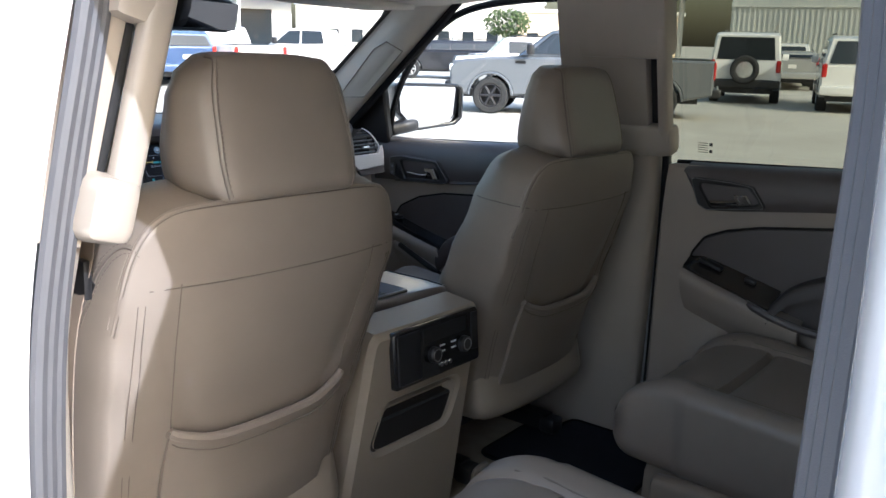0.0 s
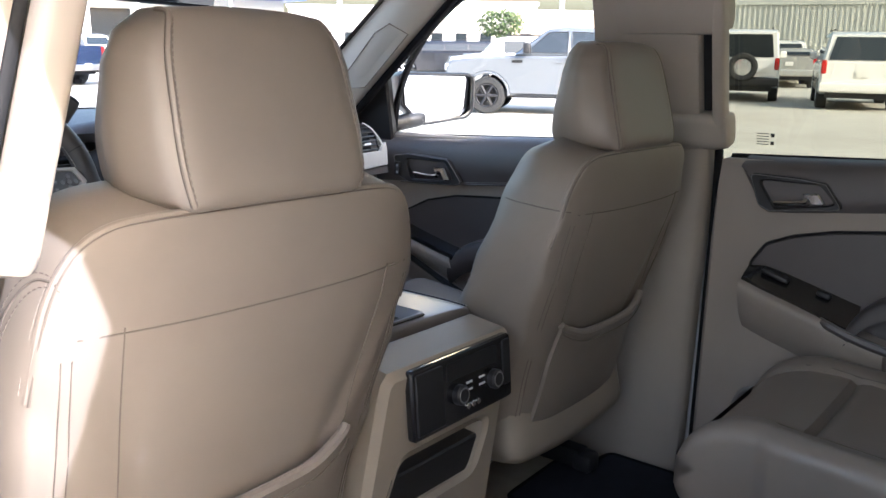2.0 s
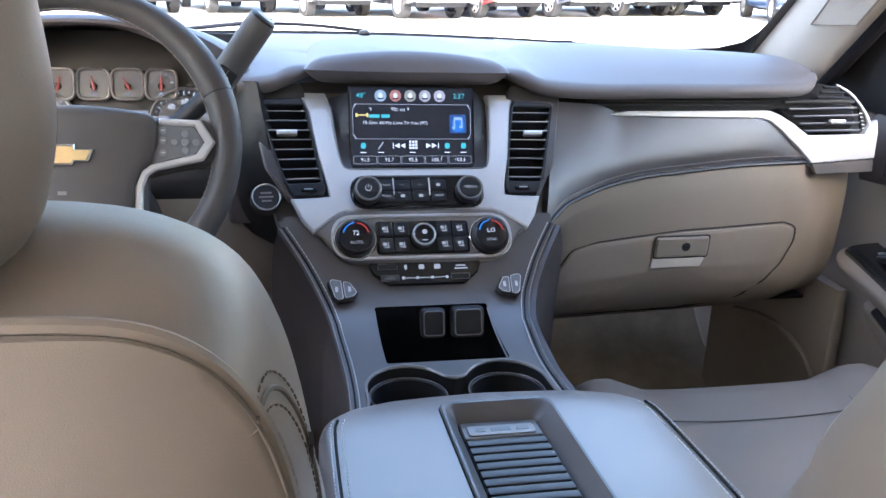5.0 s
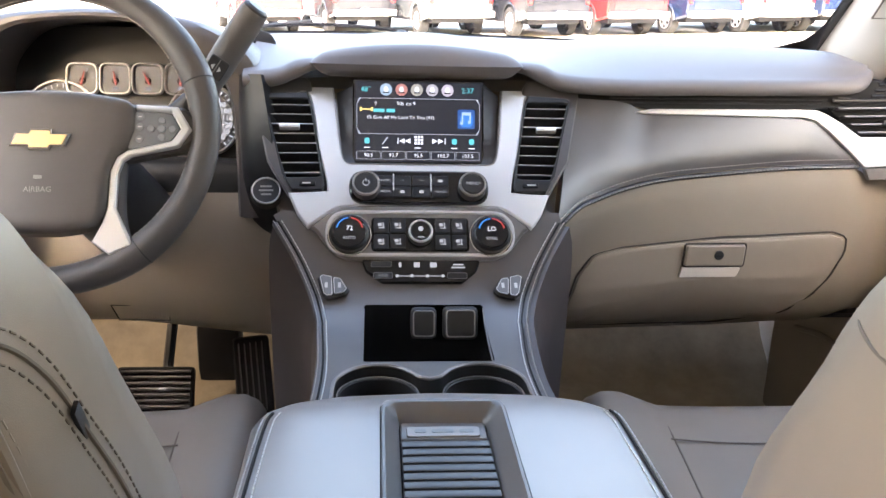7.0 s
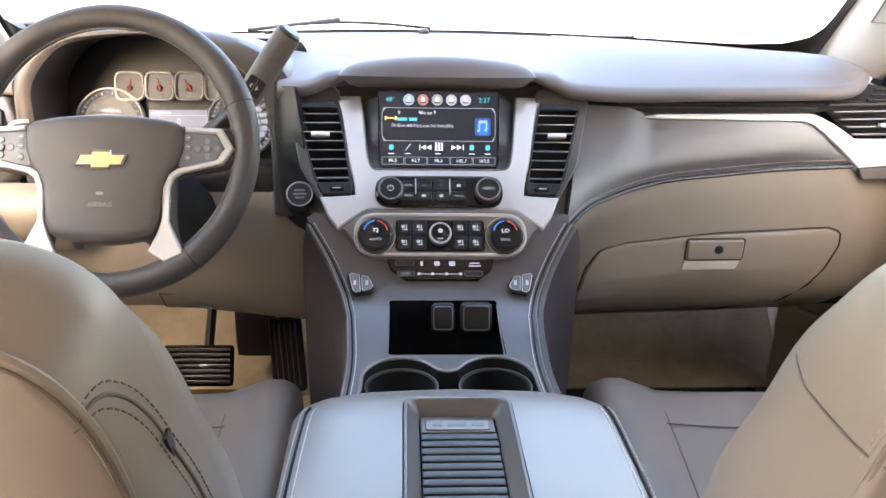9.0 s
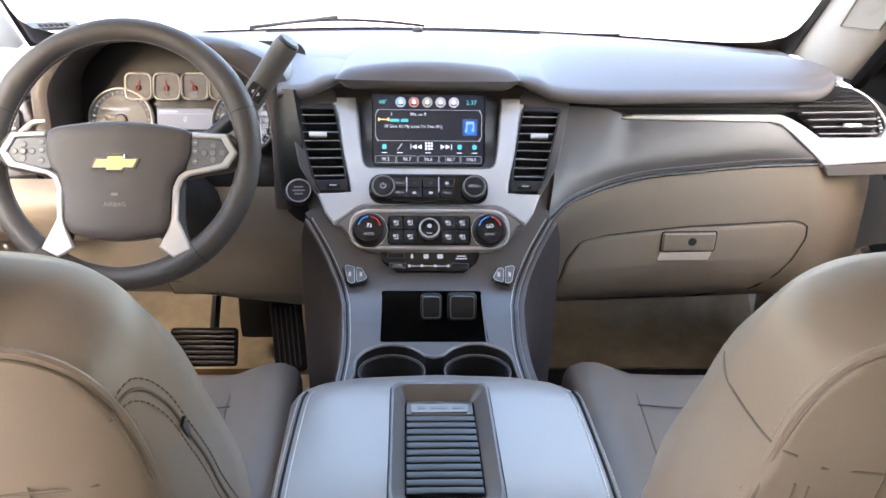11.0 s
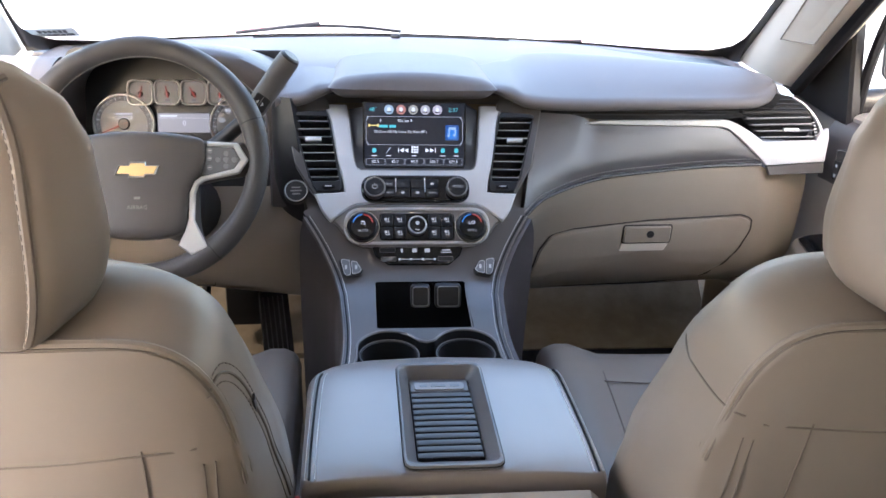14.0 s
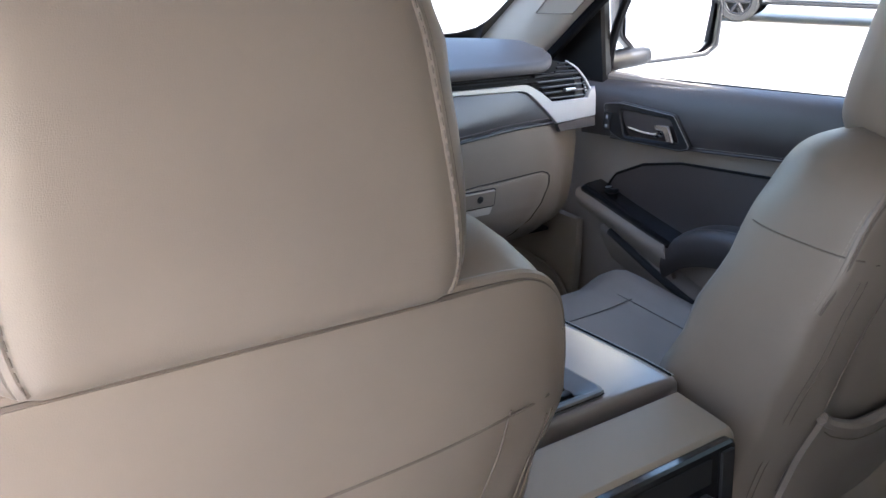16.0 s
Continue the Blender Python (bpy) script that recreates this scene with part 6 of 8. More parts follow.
# ---- the top: flat below the windscreen, with a broad raised pad before the passenger ----
def top_z(x, y):
    end = WS_BASE(x)
    k = min(1.0, max(0.0, (y - 0.15) / (end.y - 0.15)))
    return curve([(0, 1.366), (0.12, 1.386), (0.35, 1.401), (0.7, 1.406), (1, 1.406)], k) - 0.024 * (abs(x) / 0.775) ** 2


rows = []
for x in (-0.80, -0.745, -0.70, -0.66, -0.55, -0.40, -0.25, -0.20, -0.12, 0.0, 0.12, 0.25, 0.40, 0.55, 0.70, 0.745, 0.80):
    y0 = 0.27 if x < -0.21 else 0.15
    y1 = WS_BASE(x).y + 0.006
    rows.append([Vector((x, lerp(y0, y1, k), top_z(x, lerp(y0, y1, k)) - (0.05 if abs(x) > 0.75 else 0))) for k in (0, 0.06, 0.15, 0.3, 0.5, 0.75, 1.0)])
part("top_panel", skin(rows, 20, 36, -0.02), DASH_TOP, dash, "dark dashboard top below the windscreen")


def pad_row(x):
    """One lengthwise cut through the raised pad, from under its rear lip over its crest."""
    low = curve([(0.10, 1.388), (0.147, 1.381), (0.177, 1.368), (0.212, 1.355), (0.29, 1.352), (0.44, 1.355), (0.59, 1.357), (0.67, 1.360), (0.693, 1.366), (0.712, 1.376), (0.73, 1.381)], x)
    lip = curve([(0.10, 0.12), (0.147, 0.090), (0.21, 0.080), (0.30, 0.080), (0.60, 0.085), (0.67, 0.10), (0.70, 0.13), (0.722, 0.175), (0.73, 0.205)], x)
    crest = curve([(0.10, 0.25), (0.20, 0.285), (0.236, 0.330), (0.335, 0.320), (0.487, 0.268), (0.589, 0.240), (0.65, 0.200), (0.70, 0.205), (0.73, 0.222)], x)
    high = curve([(0.10, 1.398), (0.20, 1.408), (0.25, 1.416), (0.34, 1.419), (0.60, 1.417), (0.66, 1.414), (0.70, 1.405), (0.722, 1.393), (0.73, 1.385)], x)
    front = min(low + 0.026, high - 0.006)
    d = crest - lip
    return [(x, lip + 0.050, low - 0.002), (x, lip + 0.012, low - 0.001), (x, lip + 0.002, low + 0.004), (x, lip, lerp(low, front, 0.5)), (x, lip + 0.006, lerp(low, front, 0.8)), (x, lip + 0.020, front),
            (x, lip + d * 0.35, lerp(front, high, 0.42)), (x, lip + d * 0.65, lerp(front, high, 0.78)), (x, lip + d * 0.88, lerp(front, high, 0.97)), (x, crest, high), (x, crest + 0.016, high - 0.004), (x, crest + 0.030, high - 0.018), (x, crest + 0.034, high - 0.034)]


XS = (0.10, 0.147, 0.177, 0.20, 0.225, 0.26, 0.32, 0.40, 0.48, 0.56, 0.62, 0.66, 0.69, 0.71, 0.722, 0.729)
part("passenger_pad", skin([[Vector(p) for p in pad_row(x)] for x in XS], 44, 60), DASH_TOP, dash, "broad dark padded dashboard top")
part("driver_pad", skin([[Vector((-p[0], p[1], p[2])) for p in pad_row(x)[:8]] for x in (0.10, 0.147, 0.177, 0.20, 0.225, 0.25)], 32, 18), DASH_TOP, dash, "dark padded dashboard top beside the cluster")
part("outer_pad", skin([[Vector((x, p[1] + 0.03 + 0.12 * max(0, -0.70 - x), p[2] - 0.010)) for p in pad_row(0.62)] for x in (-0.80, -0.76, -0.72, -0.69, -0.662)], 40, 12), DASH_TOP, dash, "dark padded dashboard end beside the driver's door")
path = [Vector((x, WS_BASE(x).y - 0.040, top_z(x, WS_BASE(x).y - 0.040) + 0.0008)) for x in (-0.335, -0.2, -0.05, 0.1, 0.245)]
part("defrost_slot", tube(spline(path, 30), 0.0030, 6, flat=0.4), DEEP, dash, "long thin defroster slot")
part("light_sensor", rbox((0.022, 0.022, 0.016), 0.008, (-0.016, 0.545, 1.408), 5), BLACK, dash, "small black light sensor")
spk = [Vector((x, y, top_z(x, y) + 0.0015)) for x, y in ((0.44, 0.50), (0.70, 0.43), (0.715, 0.36), (0.66, 0.345))]
bm = bmesh.new()
bm.faces.new([bm.verts.new(p) for p in spk])
part("speaker_grille", bm, BLACK, dash, "dark speaker grille in the dashboard top")

# ---- driver's side: cluster, column, wheel ----
rows = [[(x, 0.13 + 0.02 * abs(x + 0.45), 1.19), (x, 0.105, 1.13), (x, 0.100, 1.08), (x, 0.112, 1.035), (x, 0.135, b + 0.045), (x, 0.165, b + 0.018), (x, 0.205, b)] for x, b in ((-0.82, 0.950), (-0.62, 0.955), (-0.53, 0.955), (-0.45, 0.953), (-0.30, 0.935), (-0.19, 0.922))]
part("knee_panel", skin(rows, 14, 20, 0.015), TRIM, dash, "tan knee panel under the steering column")
KM = plane_frame((-0.425, 0.1365, 0.994), (1, 0, 0), (0, -0.55, 1))
port = part("socket_cover", plate(rounded([(-0.040, -0.015), (0.034, -0.017), (0.040, 0.017), (-0.046, 0.017)], 0.004), KM, 0.004, 0.001, -0.003), TRIM, dash, "small tan socket cover")
part("gap", tube([KM @ Vector((x, y, 0.0006)) for x, y in ((-0.042, -0.017), (0.036, -0.019), (0.042, 0.019), (-0.048, 0.019))], 0.0014, 5, closed=True), GAP, port)
rows = [[(x, 0.09, 1.215), (x, 0.05, 1.205), (x, 0.035, 1.17), (x, 0.055, 1.12), (x, 0.09, 1.105)] for x in (-0.78, -0.74, -0.60, -0.575)]
part("switch_panel", skin(rows, 12, 10, 0.012), TRIM, dash, "raised tan panel beside the steering column")
part("outer_vent_panel", rbox((0.16, 0.05, 0.14), 0.02, (-0.745, 0.14, 1.275), 6), COCOA, dash)
OV = plane_frame((-0.735, 0.112, 1.305), (1, -0.05, 0), (0, 0.15, 1.0))
ovp = part("vent_frame", plate(rect(-0.055, -0.030, 0.055, 0.026, 0.008), OV, 0.004, 0.001), DEEP, dash)
vent(ovp, OV @ Matrix.Translation((0, 0, 0.008)), [(-0.05, -0.026), (0.05, -0.026), (0.05, 0.022), (-0.05, 0.022)], 4, (0.0, 0.0), vertical=False, edge=SMOKE)
part("silver_accent", tube(spline([OV @ Vector(p) for p in ((-0.06, -0.036, 0.006), (0.0, -0.036, 0.006), (0.04, -0.028, 0.006), (0.075, 0.0, 0.006), (0.10, 0.006, 0.006))], 20), 0.0055, 8), SMOKE, dash)

cl = thing("instrument_cluster", "lit instrument cluster with chrome-ringed gauges", "instrument cluster", (-0.42, 0.2, 1.15))
CM = plane_frame((-0.42, 0.22, 1.32), (1, 0, 0), (0, 0.25, 1.0))
part("gauge_backing", plate(rect(-0.235, -0.18, 0.20, 0.11, 0.03), CM, 0.006, 0.001, -0.014), BLACK, cl, "black cluster panel")
HOOD_IN = [(-0.200, -0.16), (-0.205, -0.06), (-0.205, 0.0), (-0.203, 0.041), (-0.1785, 0.080), (-0.1415, 0.1085), (-0.08, 0.120), (-0.013, 0.122), (0.035, 0.113), (0.085, 0.090), (0.125, 0.058), (0.146, 0.020), (0.152, -0.05), (0.152, -0.16)]
HOOD_OUT = [(-0.236, -0.16), (-0.240, -0.06), (-0.240, 0.0), (-0.236, 0.050), (-0.214, 0.094), (-0.165, 0.124), (-0.09, 0.134), (-0.013, 0.136), (0.045, 0.132), (0.105, 0.121), (0.156, 0.097), (0.188, 0.066), (0.198, 0.0), (0.198, -0.16)]
hi_ = spline([Vector((x, z, 0)) for x, z in HOOD_IN], 56)
ho_ = spline([Vector((x, z, 0)) for x, z in HOOD_OUT], 56)


def hood_row(y, k, grow=0.0, drop=0.0):
    """One arch of the cluster hood: k from its inner (0) to its outer (1) line."""
    rr = []
    for a, b in zip(hi_, ho_):
        p = a.lerp(b, k)
        rr.append(Vector((-0.42 + p.x * (1 + grow), y, 1.32 + p.y - drop * max(0, p.y / 0.13))))
    return rr


bm = bmesh.new()
faces_from(bm, [hood_row(0.235, 0.0, -0.03, 0.010), hood_row(0.16, 0.0, -0.01, 0.004), hood_row(0.112, 0.0), hood_row(0.102, 0.10), hood_row(0.098, 0.35), hood_row(0.099, 0.65), hood_row(0.106, 0.90), hood_row(0.120, 1.0), hood_row(0.20, 1.0, 0.04, 0.008), hood_row(0.30, 1.0, 0.08, 0.026), hood_row(0.40, 1.0, 0.10, 0.060)])
bmesh.ops.recalc_face_normals(bm, faces=bm.faces)
part("cluster_hood", bm, COCOA_SOFT, dash, "dark padded hood over the cluster")
part("lower_panel", rbox((0.47, 0.06, 0.12), 0.02, (-0.455, 0.170, 1.175), 5), BLACK, dash, "black panel below the cluster")
rows = [[(-0.254, 0.200, 1.110), (-0.252, 0.190, 1.24), (-0.252, 0.180, 1.36)], [(-0.247, 0.180, 1.110), (-0.245, 0.140, 1.24), (-0.246, 0.135, 1.370)], [(-0.226, 0.150, 1.110), (-0.232, 0.085, 1.24), (-0.238, 0.105, 1.370)], [(-0.165, 0.120, 1.110), (-0.19, 0.058, 1.24), (-0.215, 0.092, 1.370)]]
part("column_side", skin(rows, 12, 12, 0.02), BLACK, dash, "dark panel between cluster and centre stack")


def scale_marks(m, r, a0, a1, ticks, parent, inner=0.82, outer=0.93, w=0.0007):
    bmx = bmesh.new()
    for i in range(ticks + 1):
        a = radians(lerp(a0, a1, i / ticks))
        d = Vector((math.cos(a), math.sin(a), 0))
        q = Vector((-d.y, d.x, 0)) * w
        p0, p1 = d * r * (inner if i % 2 == 0 else (inner + outer) / 2), d * r * outer
        plate([(c.x, c.y) for c in (p0 - q, p1 - q, p1 + q, p0 + q)], m, 0.0006, 0.0001, 0.0045, bmx)
    part("ticks", bmx, G_WHITE, parent)


def needle_part(m, r, angle, parent, tail=0.15):
    a = radians(angle)
    part("needle", tube([m @ Vector((math.cos(a) * s_, math.sin(a) * s_, 0.0075)) for s_ in (-r * tail, r * 0.78)], [0.0018, 0.0009], 6), G_RED, parent, "red needle")


def gauge(u, v, r, a0, a1, needle, ticks, label, nums=()):
    m = CM @ Matrix.Translation((u, v, 0.0))
    g = part("gauge", disc(m, r, 0.004, 0.001, 40), BLACK, cl, label)
    part("gauge_ring", ring(m, r * 0.965, r * 1.05, 0.010, 0.002, 44), RING, g, "chrome ring")
    part("gauge_face", disc(m, r * 0.80, 0.0010, 0.0003, 40, 0.004), GAUGE, g, "grey gauge face")
    scale_marks(m, r, a0, a1, ticks, g)
    needle_part(m, r, needle, g)
    part("hub", disc(m, r * 0.20, 0.009, 0.002, 20), BLACK, g)
    for w, aa in nums:
        a = radians(aa)
        text_part(w, r * 0.21, m @ Matrix.Translation((math.cos(a) * r * 0.64, math.sin(a) * r * 0.64, 0.0054)), G_WHITE, g)
    return g


def small_gauge(u, v, needle, label):
    m = CM @ Matrix.Translation((u, v, 0.002))
    g = part("gauge", plate(rect(-0.0215, -0.0215, 0.0215, 0.0215, 0.011), m, 0.004, 0.001), GAUGE, cl, label)
    part("gauge_ring", ring_plate(rect(-0.0245, -0.0245, 0.0245, 0.0245, 0.0135), rect(-0.0210, -0.0210, 0.0210, 0.0210, 0.0105), m, 0.009, 0.0015, 56), RING, g, "rounded chrome surround")
    scale_marks(m, 0.0195, 170, 10, 6, g, 0.72, 0.92, 0.0006)
    needle_part(m @ Matrix.Translation((0, -0.003, 0)), 0.019, needle, g, 0.35)
    part("hub", disc(m @ Matrix.Translation((0, -0.003, 0)), 0.0048, 0.008, 0.002, 18), BLACK, g)
    part("mark", plate(rect(-0.004, -0.0165, 0.004, -0.0125), m, 0.0006, 0.0001, 0.004), G_GREY, g)


rev = gauge(-0.127, -0.033, 0.055, 234, -20, 203, 24, "rev counter with a red needle", (("1", 186), ("2", 138), ("3", 90), ("4", 42), ("5", -6)))
part("trim_mark", plate(rect(-0.016, 0.016, 0.016, 0.021), CM @ Matrix.Translation((-0.127, -0.033, 0.0)), 0.0006, 0.0001, 0.005), G_GREY, rev)
part("trim_mark", plate(rect(-0.016, 0.0105, 0.016, 0.0125), CM @ Matrix.Translation((-0.127, -0.033, 0.0)), 0.0006, 0.0001, 0.005), G_GREY, rev)
gauge(0.090, -0.033, 0.055, 202, -50, 202, 28, "speedometer with a red needle", [(str(20 + 20 * i), 166 - 36 * i) for i in range(4)] + [(str(90 + 10 * i), 40 - 18 * i) for i in range(6)])
for u, v, nd in ((-0.094, 0.0265, 78), (-0.0443, 0.027, 100), (0.0047, 0.0275, 118), (0.054, 0.028, 90)):
    small_gauge(u, v, nd, "small rounded gauge with a red needle")
dm = CM @ Matrix.Translation((-0.016, -0.030, 0.0))
di = part("driver_display", plate(rect(-0.049, -0.0185, 0.049, 0.0185, 0.002), dm, 0.003, 0.001), G_DIC, cl, "small grey driver display")
text_part("0", 0.014, dm @ Matrix.Translation((0.001, -0.001, 0.0034)), G_WHITE, di)
part("status_line", plate(rect(-0.044, 0.0115, -0.012, 0.0145), dm, 0.0006, 0.0001, 0.003), G_WHITE, di)
part("status_rule", plate(rect(-0.046, 0.0088, 0.046, 0.0094), dm, 0.0006, 0.0001, 0.003), G_WHITE, di)

SW = thing("steering_wheel", "dark leather steering wheel with silver spokes", "steering wheel", (-0.428, -0.14, 1.28))
WC = Vector((-0.428, -0.164, 1.332))
WM = plane_frame(WC, (1, 0, 0), (0, math.sin(radians(25)), math.cos(radians(25))))
R = 0.1722


def rim_at(deg, r=R, w=0.0):
    return WM @ Vector((r * math.cos(radians(deg)), r * math.sin(radians(deg)), w))


def rim_r(deg):
    """Thickness of the rim: slim at the top, fuller at the grips beside the spokes."""
    d = min(abs((deg - a + 180) % 360 - 180) for a in (28, 152, 235, 305))
    return 0.0160 + 0.0022 * math.exp(-(d / 22) ** 2)


degs = [i * 4 for i in range(90)]
part("rim", tube([rim_at(d) for d in degs], [rim_r(d) for d in degs], 18, closed=True), WHEEL, SW, "dark leather rim")
part("rim_stitching", stitches([rim_at(i * 4, R - rim_r(i * 4) + 0.0002, 0.003) for i in range(91)], 0.0065, 0.005, 0.0007), GREY_THREAD, SW, "stitching round the inside of the rim")
for d in (20, 160, 232, 308):
    ring_path = []
    for i in range(24):
        a = 2 * math.pi * i / 24
        rr = rim_r(d) + 0.0002
        ring_path.append(rim_at(d, R + rr * math.cos(a), rr * math.sin(a)))
    part("rim_seam", tube(ring_path, 0.0007, 5, closed=True), BLACK, SW)


def padw(x, y, z):
    t = (y + 0.075) / 0.15
    w = x * curve([(0, 0.60), (0.06, 0.68), (0.17, 0.735), (0.42, 0.757), (0.54, 0.83), (0.64, 0.955), (0.77, 1.01), (1, 1.0)], t)
    bow = 0.011 * (1 - (abs(x) / 0.096) ** 2) * max(0.0, t - 0.5) * 2 - 0.010 * max(0.0, 0.5 - t) * 2 * (1 - (abs(x) / 0.096) ** 2)
    return (w, y + bow, z * (1 - 0.22 * (x / 0.096) ** 2) + 0.004)


part("airbag_cover", rbox((0.192, 0.142, 0.046), 0.012, n=22, warp=padw, m=WM @ Matrix.Translation((0, -0.041, 0.0))), WHEEL, SW, "dark airbag cover")
text_part("AIRBAG", 0.0085, WM @ Matrix.Translation((0, -0.074, 0.0274)), SMOKE, SW)
part("airbag_mark", plate(rect(-0.005, -0.062, 0.004, -0.058, 0.001), WM, 0.0006, 0.0001, 0.0270), SMOKE, SW)
BT = WM @ Matrix.Translation((0.0, -0.018, 0.0265))
bow = [(-0.033, -0.0085), (-0.0125, -0.0085), (-0.0125, -0.0130), (0.0105, -0.0130), (0.0125, -0.0085), (0.027, -0.0085), (0.033, 0.0065), (0.0125, 0.0065), (0.0125, 0.0120), (-0.0105, 0.0120), (-0.0125, 0.0065), (-0.027, 0.0065)]
bg = part("badge", plate(bow, BT, 0.003, 0.001), CHROME, SW, "gold cross badge with a bright edge")
part("badge_fill", plate([(x * 0.88, y * 0.74) for x, y in bow], BT, 0.001, 0.0003, 0.003), GOLD, bg)
BZ = [(0.098, 0.0265), (0.1437, 0.0240), (0.1590, -0.001), (0.1458, -0.0215), (0.1122, -0.0290), (0.0950, -0.0325), (0.0860, -0.0385), (0.0810, -0.052), (0.0800, -0.092), (0.0905, -0.1140), (0.1000, -0.1330), (0.0760, -0.1440), (0.0560, -0.1300), (0.0665, -0.108), (0.0715, -0.090), (0.0725, -0.050), (0.0785, -0.034), (0.0900, -0.0265), (0.1110, -0.0215), (0.1380, -0.0150), (0.1475, -0.001), (0.1370, 0.0175), (0.098, 0.0200)]
SP = [(0.098, 0.0195), (0.1365, 0.017), (0.1468, -0.001), (0.1375, -0.0145), (0.111, -0.021), (0.090, -0.0255), (0.088, 0.0)]


def sided(pts, sx):
    q = [(sx * x, y) for x, y in pts]
    return q if sx > 0 else q[::-1]


for sx in (-1, 1):
    sp = part("spoke", plate(rounded(sided([(0.070, 0.030), (0.105, 0.0285), (0.148, 0.0265), (0.166, 0.012), (0.166, -0.012), (0.148, -0.025), (0.112, -0.031), (0.092, -0.036), (0.070, -0.040)], sx), 0.006), WM, 0.018, 0.004, -0.008), WHEEL, SW, "dark leather spoke")
    part("spoke_bezel", plate(sided(BZ, sx), WM, 0.008, 0.002, 0.009), SILVER, sp, "satin silver spoke trim")
    fp = part("switch_pad", plate(rounded(sided(SP, sx), 0.004), WM, 0.004, 0.001, 0.0105), SWITCH, sp, "grey switch pad")
    for a in range(0, 360, 90):
        part("switch", disc(WM @ Matrix.Translation((sx * 0.1265 + 0.0118 * math.cos(radians(a)), -0.001 + 0.0095 * math.sin(radians(a)), 0.0140)), 0.0043, 0.002, 0.0008, 12), BUTTON, fp)
    part("switch", disc(WM @ Matrix.Translation((sx * 0.1265, -0.001, 0.0140)), 0.0046, 0.003, 0.001, 14), BUTTON, fp)
    for v in (-0.012, 0.002, 0.0135):
        part("switch", disc(WM @ Matrix.Translation((sx * 0.1025, v - 0.001, 0.0140)), 0.0044, 0.002, 0.0008, 12), BUTTON, fp)
        part("switch_mark", plate(rect(sx * 0.1025 - 0.002, v - 0.0016, sx * 0.1025 + 0.002, v - 0.0004), WM, 0.0005, 0.0001, 0.0160), PALE_PRINT, fp)
    path = spline([WM @ Vector((sx * x, y, w)) for x, y, w in ((0.074, -0.030, -0.004), (0.073, -0.075, -0.005), (0.076, -0.108, -0.006), (0.086, -0.135, -0.006), (0.096, -0.148, -0.006))], 16)
    part("spoke_back", tube(path, 0.0125, 10), WHEEL, SW, "dark leather lower spoke")
part("column", tube([WM @ Vector((0, -0.01, -0.02)), WM @ Vector((0, -0.02, -0.10)), Vector((-0.426, 0.12, 1.15))], [0.045, 0.058, 0.065], 18), BLACK, SW, "black column shroud")

sh = thing("gear_lever", "dark column gear lever with a grey grip", "gear lever", (-0.28, -0.03, 1.33))
part("stalk", tube(spline([(-0.385, -0.03, 1.285), (-0.330, -0.025, 1.325), (-0.285, -0.024, 1.365), (-0.262, -0.027, 1.393)], 14), 0.0125, 12), BLACK, sh)
path = spline([(-0.276, -0.025, 1.372), (-0.262, -0.028, 1.393), (-0.238, -0.033, 1.428), (-0.218, -0.037, 1.457), (-0.2125, -0.038, 1.4645)], 18)
part("grip", tube(path, [lerp(0.0165, 0.0185, min(1, i / 5)) - 0.0012 * max(0, (i - 13) / 4) for i in range(18)], 20), GRIP, sh, "dark grey grip")
GM = plane_frame((-0.262, -0.0465, 1.3935), (0.82, 0, -0.57), (0.57, 0.0, 0.82))
sel = part("selector", plate(rect(-0.0125, -0.013, 0.0125, 0.013, 0.003), GM, 0.003, 0.001), BLACK, sh, "black selector switch")
for x in (-0.005, 0.005):
    part("mark", plate([(x - 0.002, -0.004), (x + 0.002, 0.0), (x - 0.002, 0.004)] if x > 0 else [(x + 0.002, 0.004), (x - 0.002, 0.0), (x + 0.002, -0.004)], GM, 0.0005, 0.0001, 0.003), PALE_PRINT, sel)
part("split", tube([GM @ Vector((0, -0.012, 0.003)), GM @ Vector((0, 0.012, 0.003))], 0.0006, 5), SMOKE, sel)
cap_d = (path[-1] - path[-3]).normalized()
part("cap", tube([path[-1] - cap_d * 0.002, path[-1] + cap_d * 0.003, path[-1] + cap_d * 0.0055], [0.0172, 0.0166, 0.0135], 20), BLACK, sh, "black end cap")

# pedals
pd = thing("brake_pedal", "wide black ribbed brake pedal", "pedal", (-0.477, 0.36, 0.70))
PM = plane_frame((-0.4775, 0.36, 0.750), (1, 0, 0), (0, 0.45, 0.89))
part("pad", plate(rect(-0.072, -0.042, 0.072, 0.042, 0.010), PM, 0.014, 0.004), BLACK_RUBBER, pd)
for i in range(7):
    part("rib", rbox((0.132, 0.0065, 0.005), 0.002, n=2, m=PM @ Matrix.Translation((0, -0.033 + i * 0.011, 0.0155))), SLAT, pd)
part("arm", tube([PM @ Vector((0.018, 0.03, -0.004)), (-0.459, 0.45, 0.86), (-0.457, 0.50, 1.0)], 0.010, 8), BLACK, pd)
ac = thing("accelerator_pedal", "black ribbed rubber accelerator pedal", "pedal", (-0.295, 0.40, 0.69))
AM = plane_frame((-0.295, 0.37, 0.770), (1, 0, 0.12), (0, 0.42, 0.90))
part("pad", plate(rect(-0.034, -0.078, 0.034, 0.078, 0.010), AM, 0.014, 0.004), BLACK_RUBBER, ac)
for i in range(5):
    part("rib", rbox((0.003, 0.13, 0.004), 0.001, n=2, m=AM @ Matrix.Translation((-0.022 + i * 0.011, 0, 0.0155))), SLAT, ac)
